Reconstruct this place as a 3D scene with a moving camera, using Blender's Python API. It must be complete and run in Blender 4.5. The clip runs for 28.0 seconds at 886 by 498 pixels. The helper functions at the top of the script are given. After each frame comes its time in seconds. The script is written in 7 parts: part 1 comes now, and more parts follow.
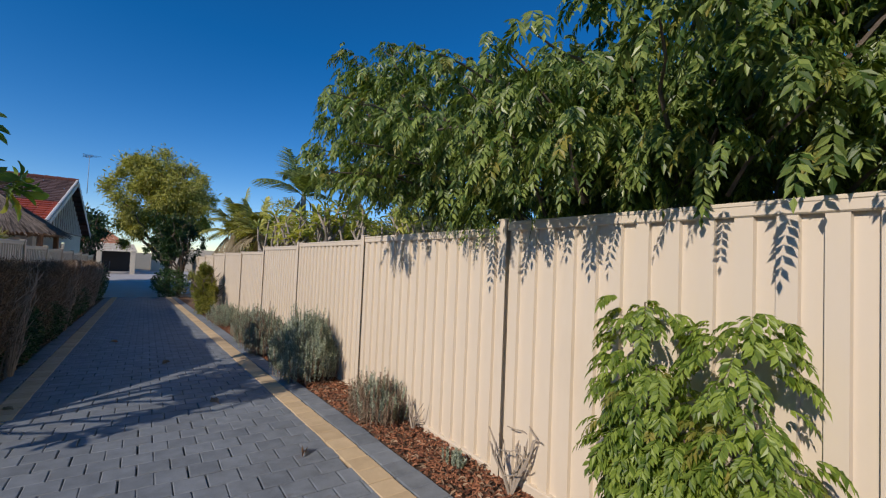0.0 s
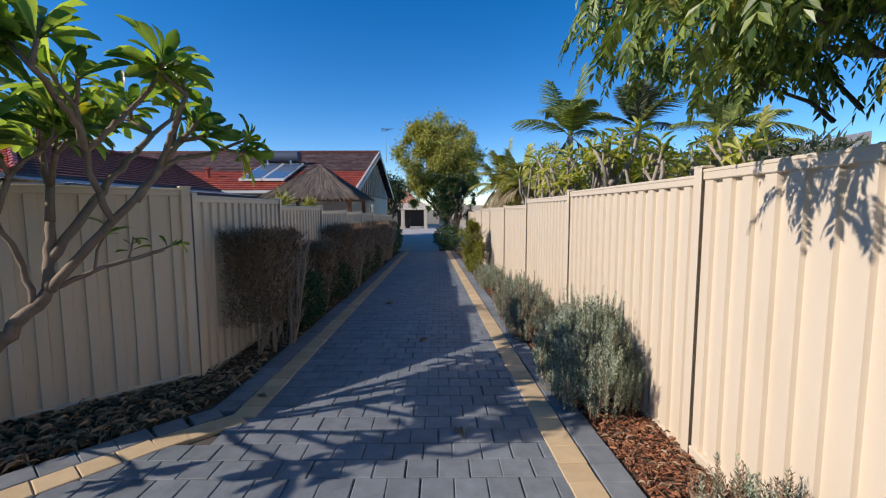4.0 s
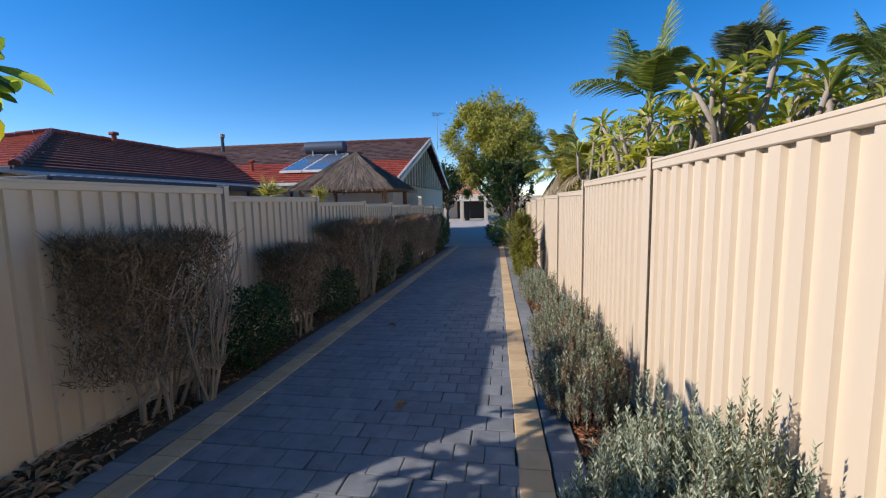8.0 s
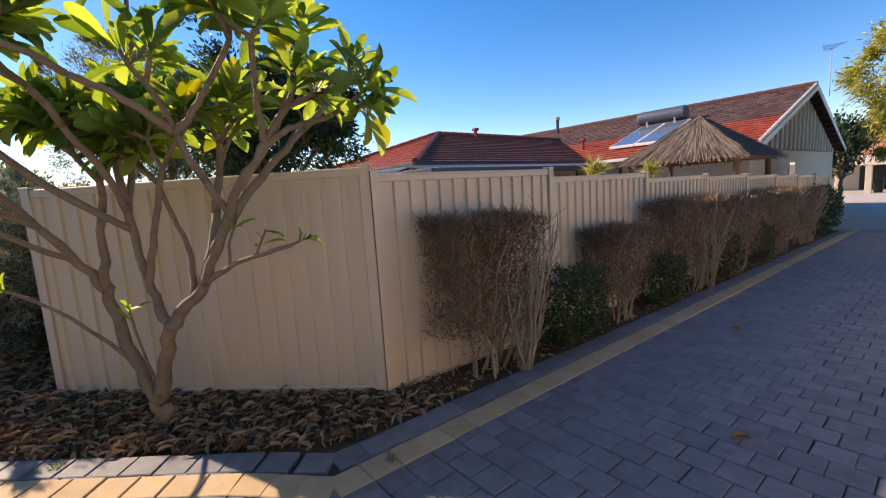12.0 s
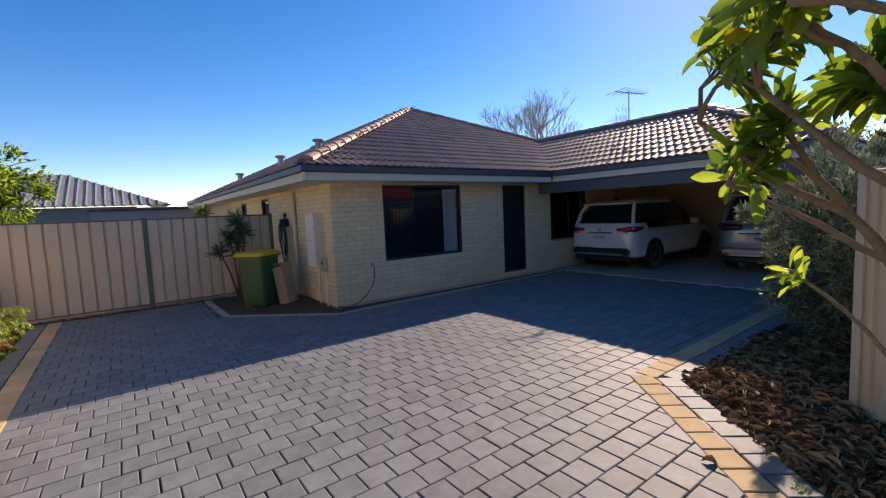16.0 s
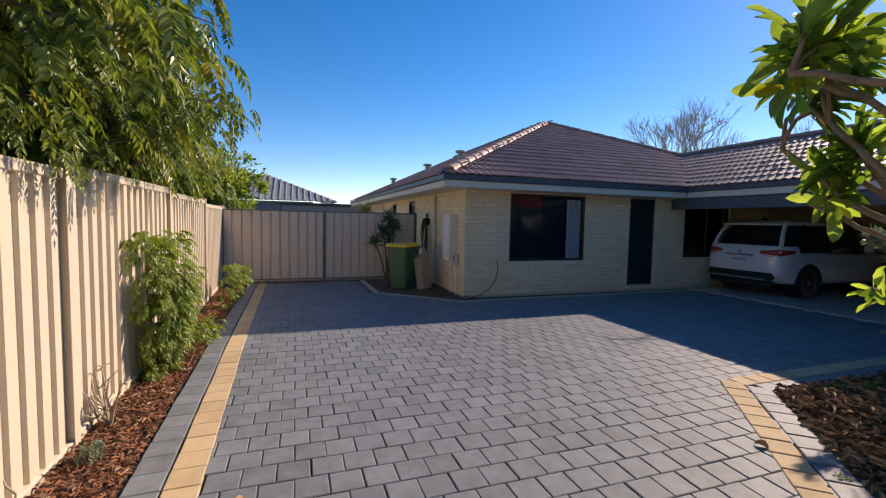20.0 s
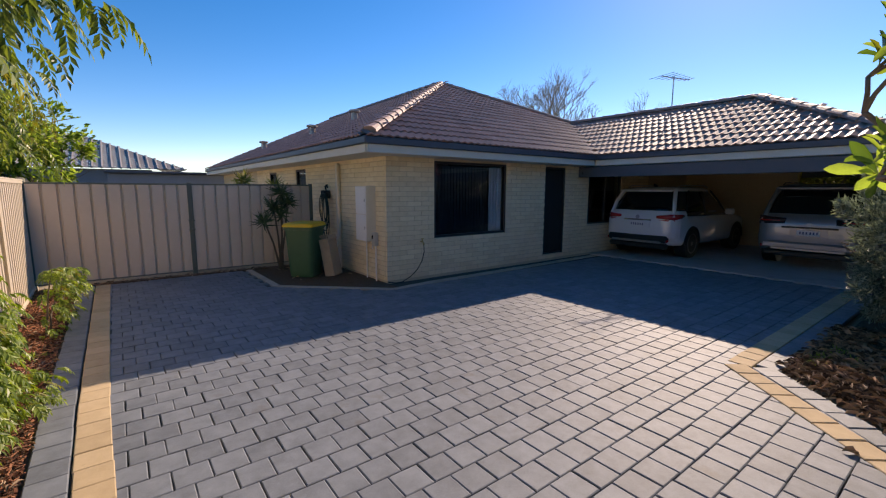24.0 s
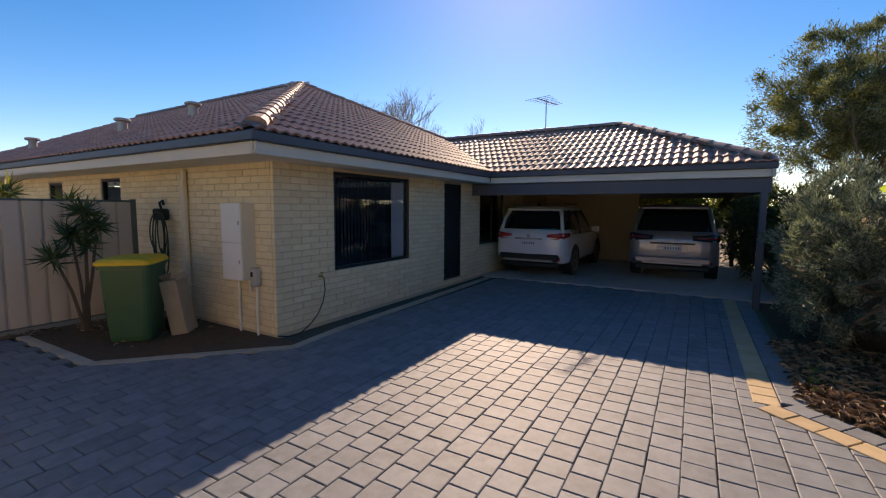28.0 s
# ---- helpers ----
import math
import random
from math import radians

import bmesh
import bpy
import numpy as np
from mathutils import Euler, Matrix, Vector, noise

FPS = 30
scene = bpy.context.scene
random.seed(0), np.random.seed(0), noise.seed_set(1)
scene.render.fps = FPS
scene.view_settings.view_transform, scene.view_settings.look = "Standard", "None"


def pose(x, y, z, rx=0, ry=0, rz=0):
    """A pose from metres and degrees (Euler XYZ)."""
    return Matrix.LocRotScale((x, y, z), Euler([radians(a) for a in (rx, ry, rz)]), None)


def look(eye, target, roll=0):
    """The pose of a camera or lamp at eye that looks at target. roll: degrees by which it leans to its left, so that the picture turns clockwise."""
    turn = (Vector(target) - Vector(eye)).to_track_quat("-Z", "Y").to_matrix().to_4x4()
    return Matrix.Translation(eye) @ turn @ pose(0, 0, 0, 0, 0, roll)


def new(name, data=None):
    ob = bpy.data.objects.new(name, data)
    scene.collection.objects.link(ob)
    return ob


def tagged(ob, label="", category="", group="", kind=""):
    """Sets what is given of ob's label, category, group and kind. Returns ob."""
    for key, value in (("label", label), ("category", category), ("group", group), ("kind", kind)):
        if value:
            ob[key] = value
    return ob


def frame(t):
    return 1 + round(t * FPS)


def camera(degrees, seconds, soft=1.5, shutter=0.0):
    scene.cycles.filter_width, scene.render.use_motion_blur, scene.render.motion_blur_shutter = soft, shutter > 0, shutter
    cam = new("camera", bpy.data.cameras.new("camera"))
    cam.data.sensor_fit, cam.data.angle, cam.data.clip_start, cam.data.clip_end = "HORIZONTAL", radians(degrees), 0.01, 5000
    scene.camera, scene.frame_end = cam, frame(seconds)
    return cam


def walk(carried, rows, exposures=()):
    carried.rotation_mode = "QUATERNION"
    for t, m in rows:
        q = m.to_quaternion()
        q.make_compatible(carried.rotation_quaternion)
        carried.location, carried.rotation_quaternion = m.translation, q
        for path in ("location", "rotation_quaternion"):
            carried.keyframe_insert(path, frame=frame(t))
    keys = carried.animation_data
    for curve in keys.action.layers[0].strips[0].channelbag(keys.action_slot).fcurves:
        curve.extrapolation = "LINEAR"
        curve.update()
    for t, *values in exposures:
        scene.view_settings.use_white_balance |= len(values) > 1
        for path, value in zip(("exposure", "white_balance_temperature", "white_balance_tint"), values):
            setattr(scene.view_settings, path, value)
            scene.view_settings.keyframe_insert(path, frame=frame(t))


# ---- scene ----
# the clip's camera opens up and warms as it turns towards the sun
EXPOSURES = [(0.0, -0.08, 6950, 16), (1.0, 0.27, 6900, 16), (3.0, 0.29, 7000, 16), (8.0, 0.4, 7100, 17), (9.0, 0.37, 7200, 17), (10.0, 0.55, 7700, 19), (11.0, 0.95, 9700, 24), (13.5, 0.97, 9000, 32), (15.0, 0.77, 9100, 28),
             (17.0, 0.52, 8600, 24), (20.0, 0.5, 8400, 23), (24.0, 0.49, 8500, 24), (28.0, 0.58, 9900, 26)]

cam = camera(92.1, 28.0, 1.2)
PATH = [
    (0, (0.05, -0.067, 1.504), (1.188, 1.576, 1.579), 2.4),
    (0.5, (0.121, 0.124, 1.525), (0.643, 2.053, 1.589), -1.1),
    (1, (0.292, 0.346, 1.549), (0.379, 2.344, 1.561), -1.7),
    (1.5, (0.412, 0.547, 1.52), (0.564, 2.539, 1.42), -1.3),
    (2, (0.474, 0.865, 1.543), (0.767, 2.838, 1.401), -1.1),
    (2.5, (0.577, 1.153, 1.543), (0.87, 3.124, 1.374), -1.9),
    (3, (0.639, 1.435, 1.556), (0.868, 3.414, 1.378), 0.3),
    (3.5, (0.567, 1.755, 1.559), (0.648, 3.744, 1.367), -0.3),
    (4, (0.587, 2.067, 1.566), (0.601, 4.059, 1.38), -0.2),
    (4.5, (0.693, 2.333, 1.591), (0.566, 4.324, 1.446), 1.3),
    (6.5, (0.966, 3.502, 1.538), (0.805, 5.487, 1.349), 1.4),
    (7, (1.006, 3.787, 1.544), (0.891, 5.773, 1.336), 1.0),
    (7.5, (1.12, 4.012, 1.535), (0.944, 5.993, 1.324), 0.4),
    (8, (1.202, 4.186, 1.52), (0.904, 6.151, 1.299), -1.1),
    (8.5, (1.187, 4.365, 1.513), (1.014, 6.342, 1.272), -2.9),
    (9, (1.21, 4.473, 1.523), (1.02, 6.451, 1.302), -4.1),
    (9.5, (1.275, 4.483, 1.528), (0.816, 6.419, 1.325), -3.8),
    (10, (1.304, 4.509, 1.533), (0.588, 6.366, 1.337), -4.3),
    (10.5, (1.282, 4.494, 1.536), (0.34, 6.247, 1.337), -4.2),
    (11, (1.265, 4.482, 1.535), (0.143, 6.124, 1.329), -4.2),
    (11.5, (1.211, 4.464, 1.535), (-0.144, 5.915, 1.293), -3.8),
    (13.5, (0.983, 4.315, 1.475), (-0.971, 4.692, 1.274), -2.8),
    (14, (0.918, 4.431, 1.446), (-1.068, 4.284, 1.268), -1.7),
    (14.5, (0.838, 4.516, 1.574), (-1.08, 3.985, 1.38), -1.5),
    (15, (0.67, 4.47, 1.627), (-1.154, 3.674, 1.426), -1.3),
    (15.5, (0.585, 4.498, 1.661), (-1.048, 3.361, 1.463), -1.3),
    (16, (0.514, 4.691, 1.6), (-0.675, 3.093, 1.424), -2.5),
    (16.5, (0.545, 4.78, 1.592), (-0.332, 2.99, 1.431), -2.7),
    (17, (0.607, 4.912, 1.571), (-0.058, 3.033, 1.407), -0.5),
    (17.5, (0.651, 5.086, 1.556), (0.013, 3.2, 1.359), 0.7),
    (18, (0.574, 5.333, 1.53), (-0.019, 3.432, 1.34), 1.4),
    (18.5, (0.576, 5.51, 1.5), (-0.005, 3.606, 1.31), 0.3),
    (19, (0.672, 5.595, 1.462), (0.002, 3.712, 1.365), -0.4),
    (19.5, (0.795, 5.652, 1.461), (0.131, 3.769, 1.345), 1.0),
    (20, (0.849, 5.637, 1.522), (0.197, 3.751, 1.392), 1.2),
    (20.5, (0.886, 5.592, 1.504), (0.273, 3.697, 1.325), 1.6),
    (22.5, (1.27, 4.875, 1.588), (0.504, 3.044, 1.345), 0.3),
    (23, (1.234, 4.629, 1.535), (0.436, 2.812, 1.291), -1.7),
    (23.5, (1.196, 4.334, 1.563), (0.273, 2.58, 1.298), -1.2),
    (24, (1.27, 4.059, 1.611), (0.072, 2.481, 1.335), 0.2),
    (24.5, (1.208, 3.806, 1.582), (-0.213, 2.426, 1.303), 0.4),
    (25, (1.082, 3.548, 1.588), (-0.375, 2.206, 1.318), -0.2),
    (25.5, (1.101, 3.205, 1.59), (-0.373, 1.88, 1.317), 0.3),
    (26, (1.151, 2.928, 1.632), (-0.344, 1.627, 1.361), -0.4),
    (26.5, (1.081, 2.633, 1.643), (-0.393, 1.304, 1.397), -0.9),
    (27, (1.01, 2.477, 1.644), (-0.461, 1.139, 1.428), -0.5),
    (27.5, (1.024, 2.305, 1.621), (-0.604, 1.161, 1.417), 0.3),
    (28, (1.08, 2.099, 1.615), (-0.636, 1.089, 1.426), 0.4),
]
walk(cam, [(t, look(eye, target, roll)) for t, eye, target, roll in PATH], EXPOSURES)

# ---- daylight: low western sun, clear sky ----
SUN_DIR = Vector((-0.933, -0.361, 0.0)).normalized()
SUN_EL = radians(31.5)
world = bpy.data.worlds.new("sky")
scene.world = world
world.use_nodes = True
wn = world.node_tree.nodes
wn.clear()
sky = wn.new("ShaderNodeTexSky")
sky.sky_type = "NISHITA"
sky.sun_disc = False
sky.sun_elevation = SUN_EL
sky.sun_rotation = math.atan2(SUN_DIR.x, SUN_DIR.y)
sky.altitude = 400
sky.air_density = 0.75
sky.dust_density = 0.09
sky.ozone_density = 2.2
bg = wn.new("ShaderNodeBackground")
bg.inputs["Strength"].default_value = 0.15
wout = wn.new("ShaderNodeOutputWorld")
tone = wn.new("ShaderNodeHueSaturation")
tone.inputs["Saturation"].default_value = 1.42
tone.inputs["Hue"].default_value = 0.504
world.node_tree.links.new(sky.outputs[0], tone.inputs["Color"])
world.node_tree.links.new(tone.outputs[0], bg.inputs[0])
world.node_tree.links.new(bg.outputs[0], wout.inputs[0])
sun_data = bpy.data.lights.new("sun", "SUN")
sun_data.energy = 3.9
sun_data.angle = radians(0.55)
sun_data.color = (1.0, 0.945, 0.865)
sun = new("sun", sun_data)
sun_way = SUN_DIR * math.cos(SUN_EL) + Vector((0, 0, math.sin(SUN_EL)))
sun.matrix_world = look(sun_way * 60, (0, 0, 0))

# ---- building kit ----
R = random.Random(7)


class Shape:
    """Collects vertices and faces of one mesh."""

    def __init__(self):
        self.v, self.f = [], []

    def add(self, verts, faces):
        n = len(self.v)
        self.v += [tuple(p) for p in verts]
        self.f += [tuple(n + i for i in face) for face in faces]
        return self

    def box(self, c, s, m=None, bevel=0.0):
        hx, hy, hz = s[0] / 2, s[1] / 2, s[2] / 2
        if bevel <= 0:
            pts = [(x, y, z) for x in (-hx, hx) for y in (-hy, hy) for z in (-hz, hz)]
            faces = [(0, 1, 3, 2), (4, 6, 7, 5), (0, 4, 5, 1), (2, 3, 7, 6), (0, 2, 6, 4), (1, 5, 7, 3)]
        else:
            b = min(bevel, hx * 0.49, hy * 0.49, hz * 0.49)
            pts, idx = [], {}
            for sx in (-1, 1):
                for sy in (-1, 1):
                    for sz in (-1, 1):
                        for a in range(3):
                            p = [sx * (hx - b), sy * (hy - b), sz * (hz - b)]
                            p[a] = (sx * hx, sy * hy, sz * hz)[a]
                            idx[(sx, sy, sz, a)] = len(pts)
                            pts.append(tuple(p))
            faces = []
            for a in range(3):
                u, w = (a + 1) % 3, (a + 2) % 3
                for s_ in (-1, 1):
                    ring = []
                    for su, sw in ((-1, -1), (1, -1), (1, 1), (-1, 1)):
                        k = [0, 0, 0]
                        k[a], k[u], k[w] = s_, su, sw
                        ring.append(idx[(*k, a)])
                    faces.append(ring if s_ > 0 else ring[::-1])
                for su in (-1, 1):
                    for sw in (-1, 1):
                        k0, k1 = [0, 0, 0], [0, 0, 0]
                        k0[a], k1[a] = -1, 1
                        k0[u] = k1[u] = su
                        k0[w] = k1[w] = sw
                        q = [idx[(*k0, u)], idx[(*k1, u)], idx[(*k1, w)], idx[(*k0, w)]]
                        faces.append(q if su * sw > 0 else q[::-1])
            for sx in (-1, 1):
                for sy in (-1, 1):
                    for sz in (-1, 1):
                        t = [idx[(sx, sy, sz, a)] for a in range(3)]
                        faces.append(t if sx * sy * sz > 0 else t[::-1])
        if m is not None:
            pts = [m @ Vector(p) for p in pts]
        return self.add([(p[0] + c[0], p[1] + c[1], p[2] + c[2]) for p in pts], faces)

    def tube(self, pts, radii, n=8, caps=True):
        pts = [Vector(p) for p in pts]
        if not hasattr(radii, "__len__"):
            radii = [radii] * len(pts)
        base = len(self.v)
        side = None
        for i, p in enumerate(pts):
            d = (pts[min(i + 1, len(pts) - 1)] - pts[max(i - 1, 0)])
            d = d.normalized() if d.length > 1e-9 else Vector((0, 0, 1))
            if side is None:
                side = d.orthogonal().normalized()
            else:
                side = side - d * side.dot(d)
                side = side.normalized() if side.length > 1e-6 else d.orthogonal().normalized()
            up = d.cross(side)
            for k in range(n):
                a = 2 * math.pi * k / n
                self.v.append(tuple(p + (side * math.cos(a) + up * math.sin(a)) * radii[i]))
        for i in range(len(pts) - 1):
            for k in range(n):
                a, b = base + i * n + k, base + i * n + (k + 1) % n
                self.f.append((a, b, b + n, a + n))
        if caps:
            self.f.append(tuple(base + k for k in range(n))[::-1])
            e = base + (len(pts) - 1) * n
            self.f.append(tuple(e + k for k in range(n)))
        return self

    def prism(self, outline, to3, thick):
        """A flat outline (u, v), laid into space by to3(u, v, w), with w from 0 to thick."""
        n = len(outline)
        pts = [to3(u, v, 0) for u, v in outline] + [to3(u, v, thick) for u, v in outline]
        faces = [tuple(range(n))[::-1], tuple(range(n, 2 * n))]
        faces += [(i, (i + 1) % n, n + (i + 1) % n, n + i) for i in range(n)]
        return self.add(pts, faces)

    def loft(self, rings, closed=True, caps=True):
        base, n = len(self.v), len(rings[0])
        for ring in rings:
            self.v += [tuple(p) for p in ring]
        for i in range(len(rings) - 1):
            for k in range(n if closed else n - 1):
                a, b = base + i * n + k, base + i * n + (k + 1) % n
                self.f.append((a, b, b + n, a + n))
        if caps and closed:
            self.f.append(tuple(base + k for k in range(n))[::-1])
            e = base + (len(rings) - 1) * n
            self.f.append(tuple(e + k for k in range(n)))
        return self

    def leaves(self, template, faces, pos, along, normal, length, width):
        """Many leaves at once. template: rows of (along, side, lift), one unit long."""
        pos, along, normal = (np.asarray(a, float) for a in (pos, along, normal))
        if not len(pos):
            return self
        length, width = np.broadcast_to(length, len(pos)), np.broadcast_to(width, len(pos))
        along = along / np.linalg.norm(along, axis=1, keepdims=True)
        side = np.cross(normal, along)
        side /= np.linalg.norm(side, axis=1, keepdims=True) + 1e-9
        up = np.cross(along, side)
        t = np.asarray(template, float)
        p = (pos[:, None] + t[None, :, 0, None] * along[:, None] * length[:, None, None]
             + t[None, :, 1, None] * side[:, None] * width[:, None, None]
             + t[None, :, 2, None] * up[:, None] * length[:, None, None])
        n, k = len(self.v), len(t)
        self.v += p.reshape(-1, 3).tolist()
        for i in range(len(pos)):
            o = n + i * k
            self.f += [tuple(o + j for j in face) for face in faces]
        return self

    def mesh(self, name, material, smooth=False):
        me = bpy.data.meshes.new(name)
        me.from_pydata(self.v, [], self.f)
        me.validate()
        if smooth:
            me.polygons.foreach_set("use_smooth", [True] * len(me.polygons))
        if material:
            me.materials.append(material)
        me.update()
        return me


def thing(name, label, category, group="", kind="", at=(0, 0, 0), rz=0.0):
    ob = new(name)
    ob.empty_display_size = 0.1
    ob.matrix_world = pose(at[0], at[1], at[2], 0, 0, rz)
    return tagged(ob, label, category, group, kind)


def part(name, shape, material, parent, label="", smooth=False, kind=""):
    me = shape.mesh(name, material, smooth) if isinstance(shape, Shape) else shape
    ob = new(name, me)
    ob.parent = parent
    return tagged(ob, label, kind=kind)


def solo(name, shape, material, label, category, group="", kind="", smooth=False):
    return tagged(new(name, shape.mesh(name, material, smooth)), label, category, group, kind)


def gz(y):
    """Height of the ground: level in the yard, falling gently along the drive."""
    return -0.022 * max(0.0, min(y, 24.0) - 3.5)


# ---- materials ----
def surface(name, dark, light, scale=8.0, rough=0.7, bump=0.2, bump_scale=60.0, metal=0.0, random_amount=0.0, island=False,
            stain=None, stain_scale=1.2, stain_at=0.55, through_light=0.0, through_tint=(1.6, 1.55, 0.5), spec=0.5, stretch=(1, 1, 1), bump_size=0.004, coat=0.0):
    m = bpy.data.materials.new(name)
    m.use_nodes = True
    nt = m.node_tree
    nt.nodes.clear()

    def n(kind, **kw):
        x = nt.nodes.new(kind)
        for k, v in kw.items():
            x.inputs[k].default_value = v
        return x

    tc = n("ShaderNodeTexCoord")
    mp = n("ShaderNodeMapping", Scale=stretch)
    nt.links.new(tc.outputs["Object"], mp.inputs[0])
    info = n("ShaderNodeObjectInfo")
    if random_amount and not island:
        off = n("ShaderNodeVectorMath")
        off.operation = "ADD"
        mul = n("ShaderNodeMath")
        mul.operation = "MULTIPLY"
        mul.inputs[1].default_value = 37.0
        nt.links.new(info.outputs["Random"], mul.inputs[0])
        nt.links.new(mp.outputs[0], off.inputs[0])
        nt.links.new(mul.outputs[0], off.inputs[1])
        vec = off.outputs[0]
    else:
        vec = mp.outputs[0]
    big = n("ShaderNodeTexNoise", Scale=scale, Detail=5.0, Roughness=0.6)
    fine = n("ShaderNodeTexNoise", Scale=bump_scale, Detail=4.0, Roughness=0.65)
    nt.links.new(vec, big.inputs["Vector"])
    nt.links.new(vec, fine.inputs["Vector"])
    blend = n("ShaderNodeMath")
    blend.operation = "MULTIPLY_ADD"
    blend.inputs[1].default_value = 0.35
    nt.links.new(fine.outputs["Fac"], blend.inputs[0])
    half = n("ShaderNodeMath")
    half.operation = "MULTIPLY"
    half.inputs[1].default_value = 0.65
    nt.links.new(big.outputs["Fac"], half.inputs[0])
    nt.links.new(half.outputs[0], blend.inputs[2])
    fac = blend.outputs[0]
    if random_amount:
        if island:
            geo = n("ShaderNodeNewGeometry")
            rnd = geo.outputs["Random Per Island"]
        else:
            rnd = info.outputs["Random"]
        shift = n("ShaderNodeMath")
        shift.operation = "SUBTRACT"
        shift.inputs[1].default_value = 0.5
        nt.links.new(rnd, shift.inputs[0])
        mix = n("ShaderNodeMath")
        mix.operation = "MULTIPLY_ADD"
        mix.inputs[1].default_value = random_amount
        nt.links.new(shift.outputs[0], mix.inputs[0])
        nt.links.new(fac, mix.inputs[2])
        fac = mix.outputs[0]
    ramp = n("ShaderNodeValToRGB")
    ramp.color_ramp.elements[0].position, ramp.color_ramp.elements[1].position = 0.25, 0.75
    ramp.color_ramp.elements[0].color, ramp.color_ramp.elements[1].color = (*dark, 1), (*light, 1)
    nt.links.new(fac, ramp.inputs[0])
    colour = ramp.outputs[0]
    if stain:
        st = n("ShaderNodeTexNoise", Scale=stain_scale, Detail=6.0, Roughness=0.7)
        nt.links.new(vec, st.inputs["Vector"])
        sr = n("ShaderNodeValToRGB")
        sr.color_ramp.elements[0].position, sr.color_ramp.elements[1].position = stain_at, stain_at + 0.16
        nt.links.new(st.outputs["Fac"], sr.inputs[0])
        mx = n("ShaderNodeMix")
        mx.data_type = "RGBA"
        nt.links.new(sr.outputs[0], mx.inputs[0])
        nt.links.new(colour, mx.inputs[6])
        mx.inputs[7].default_value = (*stain, 1)
        colour = mx.outputs[2]
    b = n("ShaderNodeBsdfPrincipled", Metallic=metal, Roughness=rough)
    b.inputs["Specular IOR Level"].default_value = spec
    b.inputs["Coat Weight"].default_value = coat
    b.inputs["Coat Roughness"].default_value = 0.05
    nt.links.new(colour, b.inputs["Base Color"])
    if bump:
        bp = n("ShaderNodeBump", Strength=bump, Distance=bump_size)
        nt.links.new(fine.outputs["Fac"], bp.inputs["Height"])
        nt.links.new(bp.outputs[0], b.inputs["Normal"])
    out = n("ShaderNodeOutputMaterial")
    shader = b.outputs[0]
    if through_light:
        tr = n("ShaderNodeBsdfTranslucent")
        tint = n("ShaderNodeMix")
        tint.data_type = "RGBA"
        tint.blend_type = "MULTIPLY"
        tint.inputs[0].default_value = 1.0
        tint.inputs[7].default_value = (*through_tint, 1)
        nt.links.new(colour, tint.inputs[6])
        nt.links.new(tint.outputs[2], tr.inputs["Color"])
        ms = n("ShaderNodeMixShader")
        ms.inputs[0].default_value = through_light
        nt.links.new(shader, ms.inputs[1])
        nt.links.new(tr.outputs[0], ms.inputs[2])
        shader = ms.outputs[0]
    nt.links.new(shader, out.inputs[0])
    return m


def glass(name, tint=(0.02, 0.025, 0.03), rough=0.03):
    m = bpy.data.materials.new(name)
    m.use_nodes = True
    b = m.node_tree.nodes["Principled BSDF"]
    b.inputs["Base Color"].default_value = (*tint, 1)
    b.inputs["Roughness"].default_value = rough
    b.inputs["Transmission Weight"].default_value = 1.0
    b.inputs["IOR"].default_value = 1.45
    return m


def gloss(name, colour, rough=0.3, metal=0.0, coat=0.0):
    m = bpy.data.materials.new(name)
    m.use_nodes = True
    b = m.node_tree.nodes["Principled BSDF"]
    b.inputs["Base Color"].default_value = (*colour, 1)
    b.inputs["Roughness"].default_value = rough
    b.inputs["Metallic"].default_value = metal
    b.inputs["Coat Weight"].default_value = coat
    b.inputs["Coat Roughness"].default_value = 0.04
    return m


M_FENCE = surface("cream_steel", (0.645, 0.555, 0.43), (0.68, 0.59, 0.46), 1.2, 0.45, 0.05, 25, stain=(0.62, 0.53, 0.405), stain_scale=0.9, stain_at=0.62, stretch=(1, 1, 0.35))
M_GATE = surface("gate_steel", (0.62, 0.515, 0.41), (0.69, 0.58, 0.47), 1.2, 0.45, 0.05, 25)
M_GATEPOST = surface("grey_green_paint", (0.10, 0.12, 0.10), (0.13, 0.15, 0.125), 6, 0.5, 0.1)
M_PAVER = surface("grey_paver", (0.118, 0.134, 0.146), (0.234, 0.263, 0.286), 9, 0.62, 0.5, 140, random_amount=0.19, stain=(0.135, 0.13, 0.122), stain_scale=3.0, stain_at=0.6, bump_size=0.003, spec=0.34)
M_PAVER_REST = surface("grey_paver_rest", (0.118, 0.134, 0.146), (0.234, 0.263, 0.286), 9, 0.62, 0.5, 140, random_amount=0.19, island=True, stain=(0.135, 0.13, 0.122), stain_scale=3.0, stain_at=0.6, bump_size=0.003, spec=0.34)
M_YELLOW = surface("yellow_paver", (0.43, 0.315, 0.18), (0.60, 0.455, 0.275), 8, 0.85, 0.5, 140, random_amount=0.3, stain=(0.30, 0.22, 0.13), stain_scale=4.0, stain_at=0.64, bump_size=0.003)
M_JOINT = surface("jointing_sand", (0.05, 0.045, 0.038), (0.10, 0.09, 0.075), 12, 0.95, 0.6, 200)
M_SOIL = surface("bed_soil", (0.07, 0.04, 0.025), (0.17, 0.095, 0.055), 12, 0.95, 0.8, 90, bump_size=0.02)
M_MULCH = surface("red_bark", (0.13, 0.045, 0.022), (0.40, 0.17, 0.085), 20, 0.9, 0.4, 120, random_amount=0.7, island=True)
